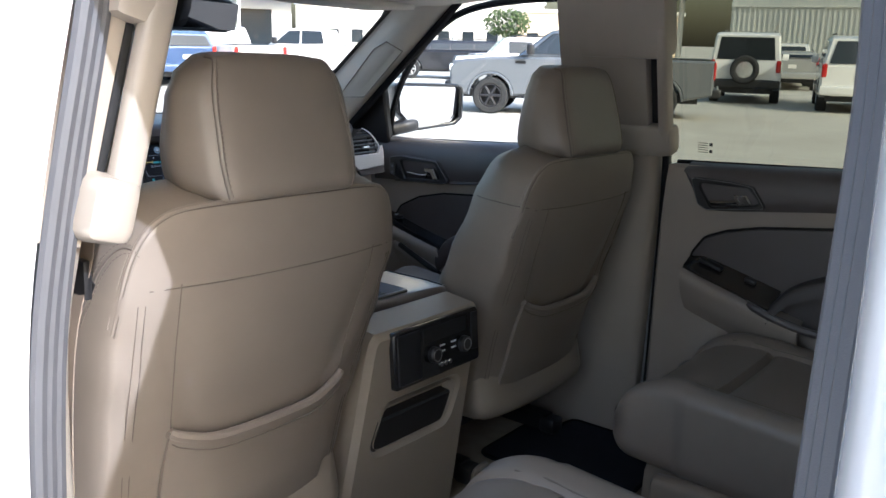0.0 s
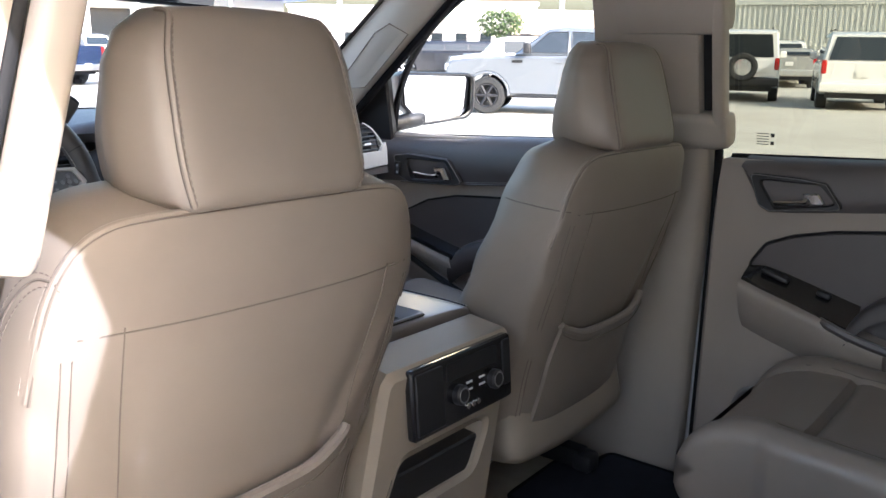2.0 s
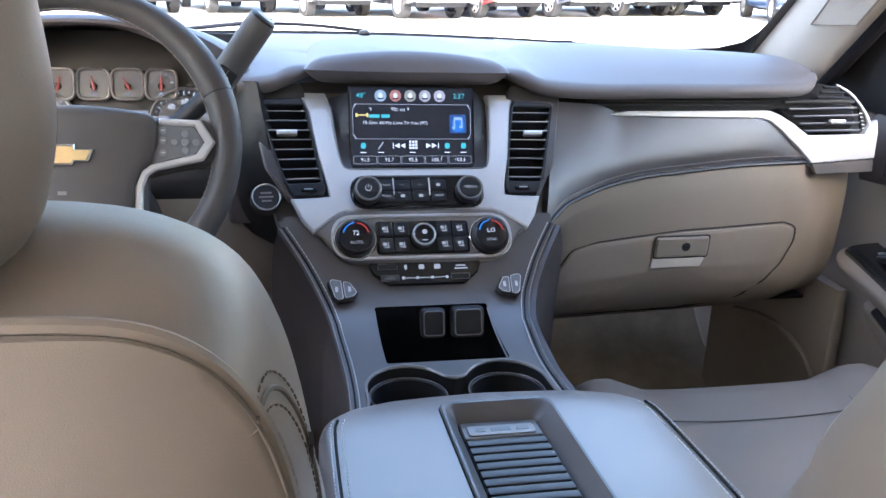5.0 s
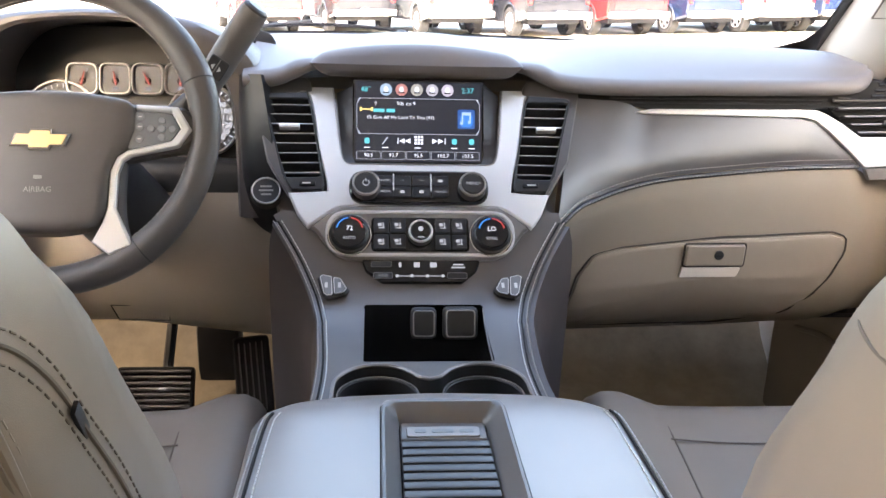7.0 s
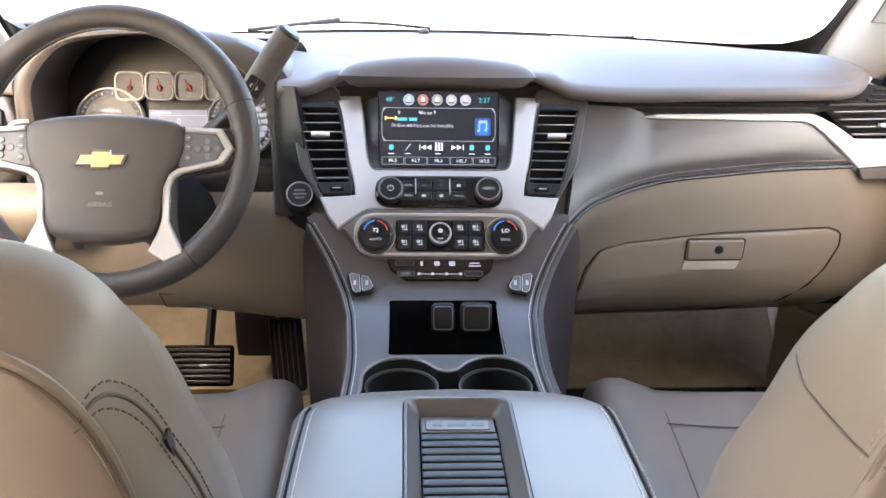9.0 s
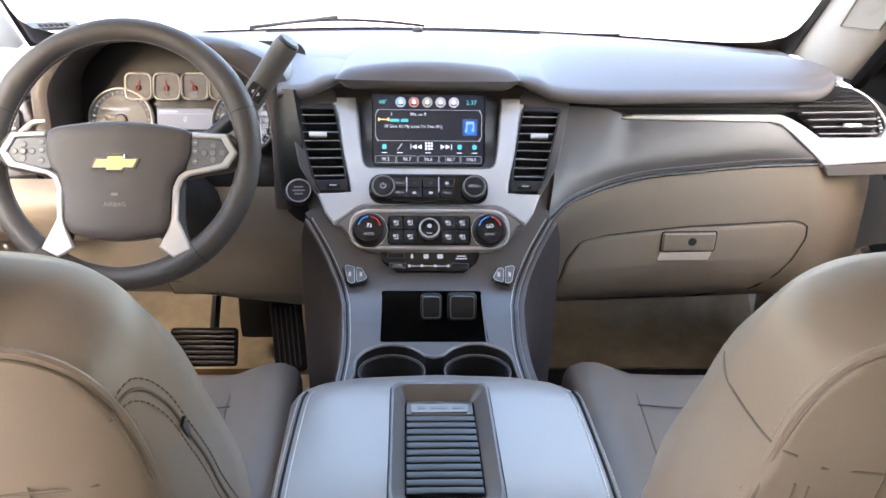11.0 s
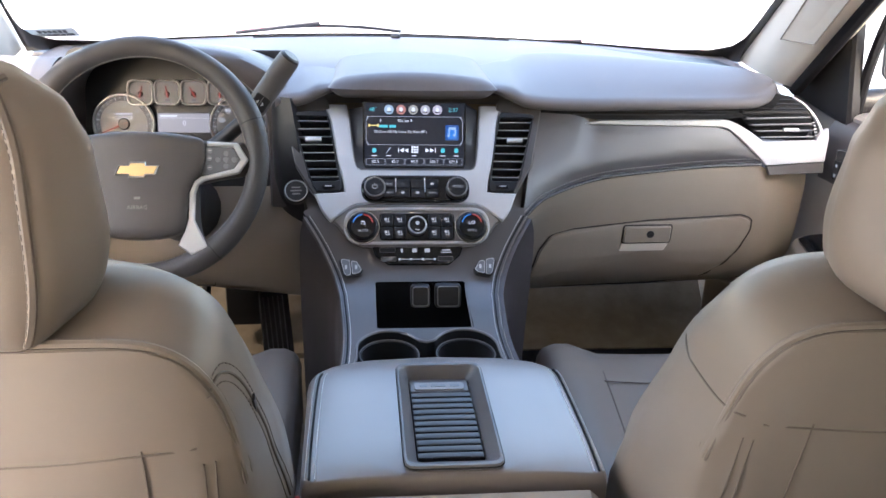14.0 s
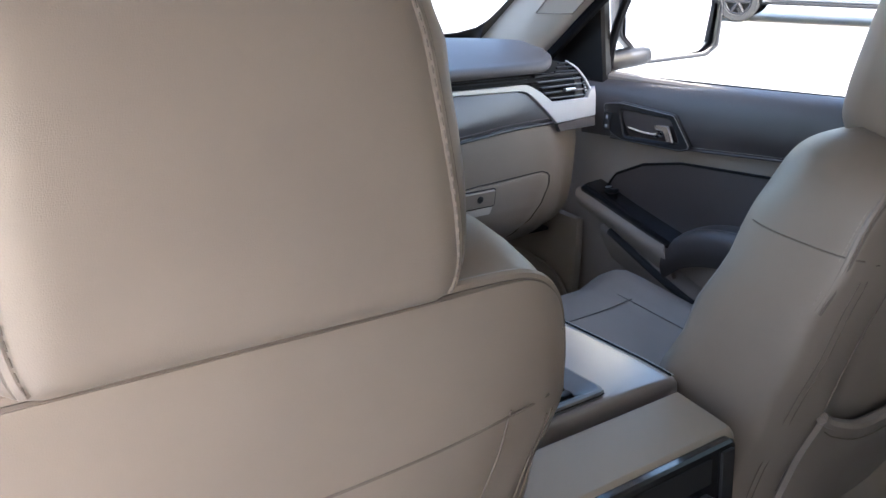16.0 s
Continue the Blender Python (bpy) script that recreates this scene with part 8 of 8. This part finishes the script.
rows = [[(0.822, y, z + 0.004), (0.79, y, z + 0.004), (0.768, y, z - 0.008), (0.765, y, z - 0.04)] for y, z in ((-1.175, 1.050), (-1.21, 1.095), (-1.256, 1.124), (-1.324, 1.146), (-1.5, 1.156))]
part("armrest", skin(rows, 12, 18, 0.01), COCOA_SOFT, d3, "dark padded armrest")
path = spline([Vector((0.770, y, z)) for y, z in ((-1.126, 1.052), (-1.185, 1.030), (-1.26, 1.014), (-1.33, 1.012), (-1.42, 1.020))], 20)
part("pull_strip", tube(path, [0.004] + [0.0105] * 19, 8), COCOA_SOFT, d3, "dark pull strip")
part("strip_edge", tube([p + Vector((-0.004, 0, 0.0095)) for p in path], 0.0013, 5), SMOKE, d3, "thin smoked bright edge")
part("door_bin", rbox((0.06, 0.62, 0.20), 0.03, (0.805, -1.28, 0.76), 6), VINYL, d3, "tan door pocket")
path = spline([Vector((0.776, y, z)) for y, z in ((-0.955, 0.66), (-0.962, 0.80), (-0.985, 0.862), (-1.04, 0.872), (-1.12, 0.855))], 30)
part("pocket_rim", tube(path, 0.006, 8), SMOKE, d3, "bright-edged pocket rim")
part("door_shell", side_wall(bmesh.new(), 1, -1.84, -0.86, 0.55, 1.34, 0.06), WHITE_PAINT, body)
part("door_shell", side_wall(bmesh.new(), 1, -0.86, 0.50, 0.55, 1.31, 0.06), WHITE_PAINT, body)
part("window_frame", side_wall(bmesh.new(), 1, -1.84, -1.70, 1.34, 1.79, 0.04), BLACK, body)
part("pillar_shell", side_wall(bmesh.new(), 1, -0.85, -0.66, 1.30, 1.79, 0.04), BLACK, body)
w7 = thing("window_7", "tinted rear passenger window", "car window", (0.86, -1.3, 1.36), kind="structure")
bm = bmesh.new()
faces_from(bm, [[(0.872 - (z - 1.34) * 0.26, -0.84, z), (0.872 - (z - 1.34) * 0.26, -1.75, z)] for z in (1.34, 1.55, 1.79)])
face_in(part("pane", bm, PRIVACY, w7))
lm = plane_frame((0.862, -0.945, 1.405), (0, -1, 0), (-0.26, 0, 1))
bm = bmesh.new()
for i in range(5):
    plate(rect(-0.016, -0.012 + i * 0.006, 0.010, -0.0105 + i * 0.006), lm, 0.0008, 0.0002, bm=bm)
plate(rect(0.014, 0.006, 0.022, 0.014), lm, 0.0008, 0.0002, bm=bm)
plate(rect(0.014, -0.012, 0.021, -0.004), lm, 0.0008, 0.0002, bm=bm)
part("maker_mark", bm, BLACK, w7, "small black printed glass marks")

# door mirror outside
dm_ = thing("door_mirror", "pale grey door mirror with a dark rim", "door mirror", (0.95, 0.10, 1.37))
MM = plane_frame((1.008, 0.085, 1.441), (0.86, -0.50, 0.0), (0, 0, 1))
mo = rounded([(x * 1.06, y * 1.18) for x, y in [(-0.115, 0.055), (-0.105, -0.018), (-0.045, -0.068), (0.095, -0.050), (0.118, -0.030), (0.118, 0.055), (0.100, 0.064), (-0.100, 0.064)]], 0.014)
bm = bmesh.new()
rings = [[MM @ Vector((x, y, 0.014)) for x, y in mo], [MM @ Vector((x * 1.02, y * 1.03, 0.0)) for x, y in mo], [MM @ Vector((x * 0.98, y * 0.98, -0.06)) for x, y in mo], [MM @ Vector((x * 0.75, y * 0.75, -0.10)) for x, y in mo]]
vs = faces_from(bm, rings, closed=True)
bm.faces.new(vs[-1])
part("housing", bm, BLACK, dm_, "dark mirror housing")
part("rim", ring_plate(mo, inset(mo, 0.008), MM, 0.016, 0.003, 72), BLACK, dm_)
part("glass", plate(inset(mo, 0.007), MM @ Matrix.Rotation(radians(9.0), 4, "Y") @ Matrix.Rotation(radians(4.0), 4, "X"), 0.004, 0.001, 0.005), MIRROR, dm_, "mirror glass")
part("arm", rbox((0.14, 0.05, 0.045), 0.02, n=5, m=pose(0.915, 0.125, 1.372, 0, -10, -20)), BLACK, dm_, "dark mirror arm")

# ---- the car lot: vehicles, buildings ----
TYRE = material("tyre_rubber", (0.022, 0.022, 0.022), 0.8, grain=0.4, grain_size=120, mottle=0.2)
ALLOY = material("bright_alloy", (0.62, 0.62, 0.63), 0.3, metal=0.8, mottle=0.05)
DARK_ALLOY = material("dark_alloy", (0.04, 0.04, 0.045), 0.3, metal=0.5, mottle=0.1)
CAR_GLASS = material("dark_car_glass", (0.02, 0.025, 0.03), 0.04, coat=0.5, mottle=0.1)
RED_LENS = material("red_lamp_lens", (0.45, 0.015, 0.012), 0.15, coat=0.5, mottle=0.1)
CLEAR_LENS = material("clear_lamp_lens", (0.6, 0.62, 0.65), 0.1, coat=0.6, mottle=0.1)
PLATE_W = material("white_plate", (0.7, 0.7, 0.68), 0.5, mottle=0.05)


def paint(name, color, metal=0.0):
    return material(name, color, 0.28, metal=metal, coat=0.9, mottle=0.03)


P_SILVER = paint("silver_blue_paint", (0.135, 0.146, 0.162), 0.1)
P_WHITE = paint("fleet_white_paint", (0.78, 0.78, 0.77))
P_BLACK = paint("black_paint", (0.012, 0.013, 0.018))
P_NAVY = paint("navy_paint", (0.015, 0.025, 0.06))
P_RED = paint("red_paint", (0.42, 0.02, 0.02))
P_GREY = paint("grey_paint", (0.10, 0.11, 0.12), 0.3)
P_BLUE = paint("blue_paint", (0.05, 0.09, 0.20), 0.2)
P_PEWTER = paint("pewter_paint", (0.42, 0.42, 0.41), 0.3)


def side_solid(pts, w, bevel, bm=None, tuck=None):
    """A body from its side outline (y forward, z up) and its width, its edges eased; tuck(z) narrows it with height."""
    bm = bm or bmesh.new()
    f = tuck or (lambda z: 1.0)
    rings = []
    ins = inset(pts, bevel)
    for x, p in ((-w / 2, ins), (-w / 2 + bevel, pts), (w / 2 - bevel, pts), (w / 2, ins)):
        rings.append([Vector((x * f(z), y, z)) for y, z in p])
    vs = faces_from(bm, rings, closed=True)
    bm.faces.new(vs[0])
    bm.faces.new(list(reversed(vs[-1])))
    return bm


def arch(yc, r, z0, n=10):
    return [(yc + r * math.cos(math.pi * i / n), z0 + r * math.sin(math.pi * i / n)) for i in range(n + 1)]


def put(ob, m):
    ob.matrix_basis = m
    return ob


def wheel(parent, x, y, r, alloy, w=0.27):
    sx = 1 if x > 0 else -1
    m = plane_frame((x, y, r), (0, sx, 0), (0, 0, 1))
    wh = part("wheel", ring(m @ Matrix.Translation((0, 0, -w / 2)), r * 0.60, r, w, 0.035, 36), TYRE, parent, "black tyre")
    part("rim", ring(m @ Matrix.Translation((0, 0, w / 2 - 0.05)), r * 0.55, r * 0.63, 0.04, 0.01, 32), alloy, wh)
    part("brake", disc(m @ Matrix.Translation((0, 0, -0.02)), r * 0.58, 0.03, 0.005, 24), TYRE, wh)
    for i in range(6):
        a = 2 * math.pi * i / 6
        d = Vector((math.cos(a), math.sin(a), 0))
        p0, p1 = m @ (d * r * 0.08 + Vector((0, 0, w / 2 - 0.02))), m @ (d * r * 0.58 + Vector((0, 0, w / 2 - 0.03)))
        part("spoke", tube([p0, p1], [r * 0.09, r * 0.075], 6), alloy, wh)
    part("hub", disc(m @ Matrix.Translation((0, 0, w / 2 - 0.03)), r * 0.15, 0.025, 0.006, 16), alloy, wh)
    return wh


def pickup(label, color, m, alloy=ALLOY, long=5.85, group="parked pickups", double=False):
    """A full-size pickup with its front axle ahead; the origin on the ground below the rear axle."""
    t = thing("pickup_truck", label, "pickup truck", group=group)
    wb = 3.75
    fr, rr, R = wb + 0.95, -1.15, 0.41
    low = 0.42
    outline = [(rr, 0.55), (rr, 1.30), (0.80, 1.32), (0.86, 1.32), (2.55, 1.30), (2.75, 1.30), (3.9, 1.26), (fr - 0.12, 1.18), (fr, 1.02), (fr, 0.52), (fr - 0.1, low)]
    outline += arch(wb, 0.50, low) + [(wb - 0.6, low), (0.6, low)] + arch(0.0, 0.50, low) + [(-0.6, low + 0.02)]
    part("body", side_solid(outline, 2.02, 0.05, tuck=lambda z: 1 - 0.035 * max(0, (z - 0.9) / 0.4)), color, t)
    part("bed", box(-0.82, 0.82, rr + 0.06, 0.72, 1.325, 1.328), BLACK, t, "dark load bed")
    cy0 = 1.10 if double else 0.92
    cab = [(cy0, 1.28), (cy0 - 0.02, 1.50), (cy0 + 0.10, 1.86), (cy0 + 0.35, 1.91), (2.1, 1.92), (2.42, 1.87), (3.18, 1.29)]
    part("cab", side_solid(cab, 1.90, 0.06, tuck=lambda z: 1 - 0.20 * max(0, (z - 1.28) / 0.64)), color, t)
    for sx in (-1, 1):
        def sp(y, z, off=0.004):
            return Vector((sx * (0.95 * (1 - 0.20 * max(0, (z - 1.28) / 0.64)) + off), y, z))
        for win in (((1.98, 1.36), (2.92, 1.36), (2.40, 1.80), (1.98, 1.82)), ((cy0 + 0.14, 1.38), (1.90, 1.36), (1.90, 1.82), (cy0 + 0.26, 1.80))):
            bm = bmesh.new()
            bm.faces.new([bm.verts.new(sp(y, z)) for y, z in win])
            part("side_window", bm, CAR_GLASS, t, "dark side window")
            part("window_frame", tube([sp(y, z, 0.005) for y, z in win], 0.014, 6, closed=True), BLACK, t)
        for y in (2.0, cy0 + 0.05):
            part("door_gap", tube([Vector((sx * 1.006, y, 0.55)), Vector((sx * 0.995, y, 1.28))], 0.008, 5), DEEP, t)
        for y in (2.14, cy0 + 0.30):
            part("door_handle", rbox((0.03, 0.20, 0.035), 0.012, (sx * 1.005, y, 1.16), 3), color, t)
        part("door_mirror", rbox((0.22, 0.16, 0.24), 0.04, (sx * 1.10, 2.86, 1.46), 4), BLACK, t, "dark door mirror")
        part("side_step", rbox((0.12, 2.4, 0.06), 0.02, (sx * 1.0, 1.9, 0.42), 3), BLACK, t)
        for y in (wb, 0.0):
            part("arch_lip", tube([Vector((sx * 1.0, a, b)) for a, b in arch(y, 0.50, low, 14)], 0.03, 6), BLACK if y == 99 else color, t)
            wheel(t, sx * 0.87, y, R, alloy)
        part("tail_light", rbox((0.14, 0.06, 0.38), 0.03, (sx * 0.90, rr + 0.0, 1.08), 4), RED_LENS, t, "red tail light")
        part("headlight", rbox((0.34, 0.14, 0.17), 0.04, (sx * 0.80, fr - 0.04, 1.02), 4), CLEAR_LENS, t, "clear headlight")
        part("fender_vent", rbox((0.012, 0.24, 0.06), 0.005, (sx * 0.998, 3.08, 1.17), 3), DEEP, t)
    bm = bmesh.new()
    bm.faces.new([bm.verts.new(p) for p in ((-0.70, cy0 - 0.005, 1.48), (0.70, cy0 - 0.005, 1.48), (0.66, cy0 + 0.085, 1.80), (-0.66, cy0 + 0.085, 1.80))])
    part("rear_window", bm, CAR_GLASS, t, "dark rear window")
    bm = bmesh.new()
    bm.faces.new([bm.verts.new(p) for p in ((-0.84, 3.16, 1.325), (0.84, 3.16, 1.325), (0.70, 2.48, 1.84), (-0.70, 2.48, 1.84))])
    part("windscreen", bm, CAR_GLASS, t, "dark windscreen")
    part("tailgate", rbox((1.58, 0.03, 0.56), 0.02, (0, rr - 0.01, 1.02), 4), color, t)
    part("rear_bumper", rbox((1.95, 0.24, 0.20), 0.05, (0, rr - 0.06, 0.60), 5), BLACK if alloy is DARK_ALLOY else ALLOY, t, "rear bumper")
    part("number_plate", rbox((0.30, 0.02, 0.15), 0.005, (0, rr - 0.185, 0.66), 2), PLATE_W, t, "white number plate")
    part("grille", rbox((1.25, 0.08, 0.34), 0.04, (0, fr + 0.01, 0.98), 4), BLACK, t, "dark grille")
    part("front_bumper", rbox((1.95, 0.22, 0.26), 0.06, (0, fr + 0.02, 0.60), 5), BLACK, t)
    part("chassis", box(-0.8, 0.8, rr + 0.3, fr - 0.3, 0.36, 0.56), BLACK, t)
    return put(t, m)


def suv(label, color, m, high=1.92, long=5.1, boxy=False, spare=False, roof_color=None):
    """A large upright car seen from behind; the origin on the ground below the rear axle."""
    t = thing("parked_suv", label, "parked car", group="parked cars")
    rr, wb = -1.0, 3.0
    fr, low, R = wb + 0.9, 0.38, 0.40
    belt = 1.18
    outline = [(rr, 0.50), (rr, belt), (wb - 0.25, belt), (fr - 0.1, belt - 0.08), (fr, 0.9), (fr, 0.45)] + arch(wb, 0.47, low) + arch(0.0, 0.47, low)
    part("body", side_solid(outline, 1.98, 0.06), color, t)
    sl = 0.08 if boxy else 0.30
    cab = [(rr + 0.03, belt - 0.02), (rr + sl * 0.6, high - 0.08), (rr + sl + 0.15, high), (2.0, high), (2.25, high - 0.05), (2.75 if not boxy else 2.45, belt - 0.02)]
    tk = 0.10 if boxy else 0.17
    part("cabin", side_solid(cab, 1.92, 0.05, tuck=lambda z: 1 - tk * max(0, (z - belt) / (high - belt))), color, t)
    bm = bmesh.new()
    w0, w1 = 0.80, 0.80 * (1 - tk)
    bm.faces.new([bm.verts.new(p) for p in ((-w0, rr + 0.02, belt + 0.08), (w0, rr + 0.02, belt + 0.08), (w1, rr + sl * 0.55 - 0.012, high - 0.13), (-w1, rr + sl * 0.55 - 0.012, high - 0.13))])
    part("rear_window", bm, CAR_GLASS, t, "dark rear window")
    for sx in (-1, 1):
        def sp(y, z, off=0.004):
            return Vector((sx * (0.96 * (1 - tk * max(0, (z - belt) / (high - belt))) + off), y, z))
        for a, b in ((rr + 0.25 + sl * 0.4, 0.28), (0.36, 1.28), (1.36, 2.12)):
            bm = bmesh.new()
            bm.faces.new([bm.verts.new(sp(y, z)) for y, z in ((a, belt + 0.06), (b, belt + 0.06), (b, high - 0.14), (a, high - 0.14))])
            part("side_window", bm, CAR_GLASS, t, "dark side window")
        part("tail_light", rbox((0.13, 0.05, 0.34), 0.03, (sx * 0.90, rr, belt - 0.10), 4), RED_LENS, t, "red tail light")
        part("roof_rail", tube([Vector((sx * 0.70, rr + 0.5, high + 0.05)), Vector((sx * 0.70, 1.9, high + 0.05))], 0.02, 6), BLACK, t, "roof rail")
        for y in (wb, 0.0):
            wheel(t, sx * 0.86, y, R, ALLOY, 0.26)
        part("door_mirror", rbox((0.2, 0.12, 0.2), 0.04, (sx * 1.06, 2.35, belt + 0.14), 4), color, t)
    part("rear_bumper", rbox((1.96, 0.2, 0.26), 0.06, (0, rr - 0.05, 0.58), 5), BLACK if boxy else color, t)
    part("number_plate", rbox((0.30, 0.02, 0.15), 0.005, (0 if not spare else 0.5, rr - 0.03, 0.92), 2), PLATE_W, t, "white number plate")
    part("underside", box(-0.8, 0.8, rr + 0.2, fr - 0.3, 0.30, 0.5), BLACK, t)
    if spare:
        sm_ = plane_frame((0, rr - 0.06, 0.98), (1, 0, 0), (0, 0, 1))
        sw = part("spare_wheel", ring(sm_ @ Matrix.Translation((0, 0, -0.02)), 0.25, 0.40, 0.22, 0.04, 32), TYRE, t, "spare wheel on the tail")
        part("rim", disc(sm_ @ Matrix.Translation((0, 0, 0.10)), 0.25, 0.05, 0.02, 28), CHROME, sw)
    return put(t, m)


pickup("silver-blue parked pickup with dark wheels", P_SILVER, stand(16.9, 6.45, 27.0) @ Matrix.Translation((0.87, 0, 0)), DARK_ALLOY, double=True)
row = (("dark grey parked pickup", P_GREY, 1.2, 25.2), ("black parked pickup", P_BLACK, 3.83, 24.2), ("red parked pickup", P_RED, 6.23, 24.7), ("navy parked pickup", P_NAVY, 8.70, 25.2), ("white parked pickup", P_WHITE, 11.16, 25.8), ("dark navy parked pickup", P_NAVY, 13.3, 26.25))
for lab, col, x, y in row:
    pickup(lab + " with bright wheels in a row", col, stand(x, y, 16) @ Matrix.Translation((0.87, 0, 0)))
pickup("red parked pickup beyond the bonnet", P_RED, stand(-4.4, 26.5, 16) @ Matrix.Translation((0.87, 0, 0)))
pickup("black parked pickup beside a red one", P_BLACK, stand(-1.6, 26.8, 16) @ Matrix.Translation((0.87, 0, 0)))
pickup("white parked pickup with its tail towards the car", P_WHITE, stand(17.5, 21.5, -8))
pickup("white parked work pickup farther off", P_WHITE, stand(22.5, 21.0, 30))
suv("blue-grey parked car in the lane", P_BLUE, stand(15.7, 22.6, -15), 1.70)
suv("pale boxy off-roader with black roof and tail-mounted spare wheel", P_WHITE, stand(24.9, 7.35, -73), 2.02, boxy=True, spare=True, roof_color=P_BLACK)
suv("white parked estate with roof rails", P_WHITE, stand(23.6, 3.9, -73), 1.95)
suv("silver parked saloon behind the others", P_PEWTER, stand(34.5, 8.9, -73), 1.50)
suv("white parked car behind the saloon", P_WHITE, stand(38.0, 10.2, -73), 1.80)
suv("dark parked car at the building's corner", P_BLACK, stand(27.0, 0.6, -73), 1.75)
suv("black parked car between the pickups", P_BLACK, stand(29.5, 20.5, 40), 1.6)
suv("white parked car under the canopy", P_WHITE, stand(30.5, 17.0, 45), 1.65)
suv("dark parked car under the canopy", P_GREY, stand(33.5, 15.5, 45), 1.6)
suv("white parked car along the far row", P_WHITE, stand(24.5, 13.2, 40), 1.75)
suv("dark blue parked car ahead of the white pickup", P_NAVY, stand(14.6, 27.8, -8), 1.7)
suv("white parked car in the far row", P_WHITE, stand(20.5, 36.0, 20), 1.7)
suv("dark parked car in the far row", P_BLACK, stand(16.5, 38.0, 20), 1.7)
suv("grey parked car in the far row", P_GREY, stand(9.5, 39.0, 20), 1.8)

# metal-clad building behind the parked cars
CLAD = material("pale_metal_cladding", (0.56, 0.58, 0.56), 0.5, metal=0.15, mottle=0.06, mottle_size=0.4)
bld = thing("metal_building", "pale ribbed metal-clad workshop building", "building")
part("wall", box(-14, 14, 0.0, 0.2, 0, 9), CLAD, bld)
bm = bmesh.new()
for i in range(110):
    x = -13.9 + i * 0.254
    box(x, x + 0.07, -0.05, 0.0, 0.0, 9.0, bm)
part("ribs", bm, CLAD, bld, "upright cladding ribs", kind="stuff")
part("flashing", box(-14, 6.5, -0.12, 0.0, 3.6, 3.85), CLAD, bld, "pale flashing strip")
part("downpipe", tube([(5.4, -0.12, 0), (5.4, -0.12, 8.5)], 0.08, 8), CLAD, bld)
part("wall", box(13.8, 14, 0.0, 14, 0, 9), CLAD, bld)
part("roof", box(-14.3, 14.3, -0.4, 14.3, 9.0, 9.3), CLAD, bld)
put(bld, stand(47, 1.5, -80))
STEEL = material("white_steel", (0.72, 0.72, 0.70), 0.5, mottle=0.05)
BLUE_TRIM = material("blue_fascia", (0.02, 0.07, 0.28), 0.4, mottle=0.05)
can = thing("canopy", "white steel canopy on posts with a flat roof", "canopy")
part("roof", box(-11, 11, -4, 4, 4.4, 4.9), STEEL, can)
for x in (-9.5, -3.2, 3.2, 9.5):
    part("post", tube([(x, -2.5, 0), (x, -2.5, 4.4)], 0.16, 10), STEEL, can)
put(can, stand(43, 28, -58))
off = thing("showroom", "glazed showroom building with a blue fascia", "building")
part("wall", box(-16, 16, 0.3, 8, 0, 4.2), STEEL, off)
part("fascia", box(-17, 17, -1.5, 8.5, 4.2, 5.4), BLUE_TRIM, off, "blue fascia")
for i in range(10):
    part("window", box(-15 + i * 3.0, -12.5 + i * 3.0, 0.2, 0.3, 0.3, 3.4), CAR_GLASS, off, "dark shop window")
    part("post", box(-15.4 + i * 3.0, -15.2 + i * 3.0, -1.3, -1.1, 0, 4.2), STEEL, off, "white post")
put(off, stand(27, 52, -22))
for lab, col, x, y, w, h in (("pale stuccoed block far behind the lot", (0.60, 0.57, 0.50), 88, 62, 14, 6), ("tan flat-roofed block far behind the lot", (0.52, 0.42, 0.30), 95, 50, 20, 5), ("pale flat-roofed block far behind the lot", (0.6, 0.58, 0.52), 80, 76, 16, 5.5), ("pale flat-roofed block far ahead", (0.6, 0.58, 0.55), 20, 95, 40, 6)):
    f = thing("far_building", lab, "building", group="far buildings")
    part("wall", box(-w / 2, w / 2, 0, 10, 0, h), material("stucco", col, 0.9, mottle=0.1, mottle_size=0.3), f)
    part("parapet", box(-w / 2 - 0.2, w / 2 + 0.2, -0.2, 10.2, h, h + 0.4), STEEL, f)
    for i in range(int(w / 3)):
        part("window", box(-w / 2 + 1 + i * 3, -w / 2 + 2.4 + i * 3, -0.05, 0.0, 1.0, 2.6), CAR_GLASS, f)
    put(f, stand(x, y, -50))
LEAF = material("leaf_green", (0.07, 0.10, 0.03), 0.8, mottle=0.3, mottle_size=3)
BARK = material("bark", (0.12, 0.09, 0.06), 0.9, mottle=0.2)
tr = thing("tree", "small bushy green tree behind the lot", "tree")
part("trunk", tube([(0, 0, 0), (0.1, 0, 1.4), (0.0, 0.1, 2.6)], [0.16, 0.12, 0.06], 8), BARK, tr)
bm = bmesh.new()
rng = random.Random(7)
for i in range(900):
    a, u = rng.uniform(0, 6.283), rng.uniform(-1, 1)
    q = Vector((math.cos(a) * math.sqrt(1 - u * u), math.sin(a) * math.sqrt(1 - u * u), u)) * (rng.uniform(0.35, 1) ** 0.5)
    c = Vector((q.x * 2.2, q.y * 2.2, 3.2 + q.z * 1.3)) * 1.0
    d = Vector((rng.uniform(-1, 1), rng.uniform(-1, 1), rng.uniform(-1, 1))).normalized()
    e = d.orthogonal().normalized()
    bm.faces.new([bm.verts.new(c + p * 0.16) for p in (d, e, -d, -e)])
part("crown", bm, LEAF, tr, "leafy crown", kind="stuff")
put(tr, stand(66, 44, 0))
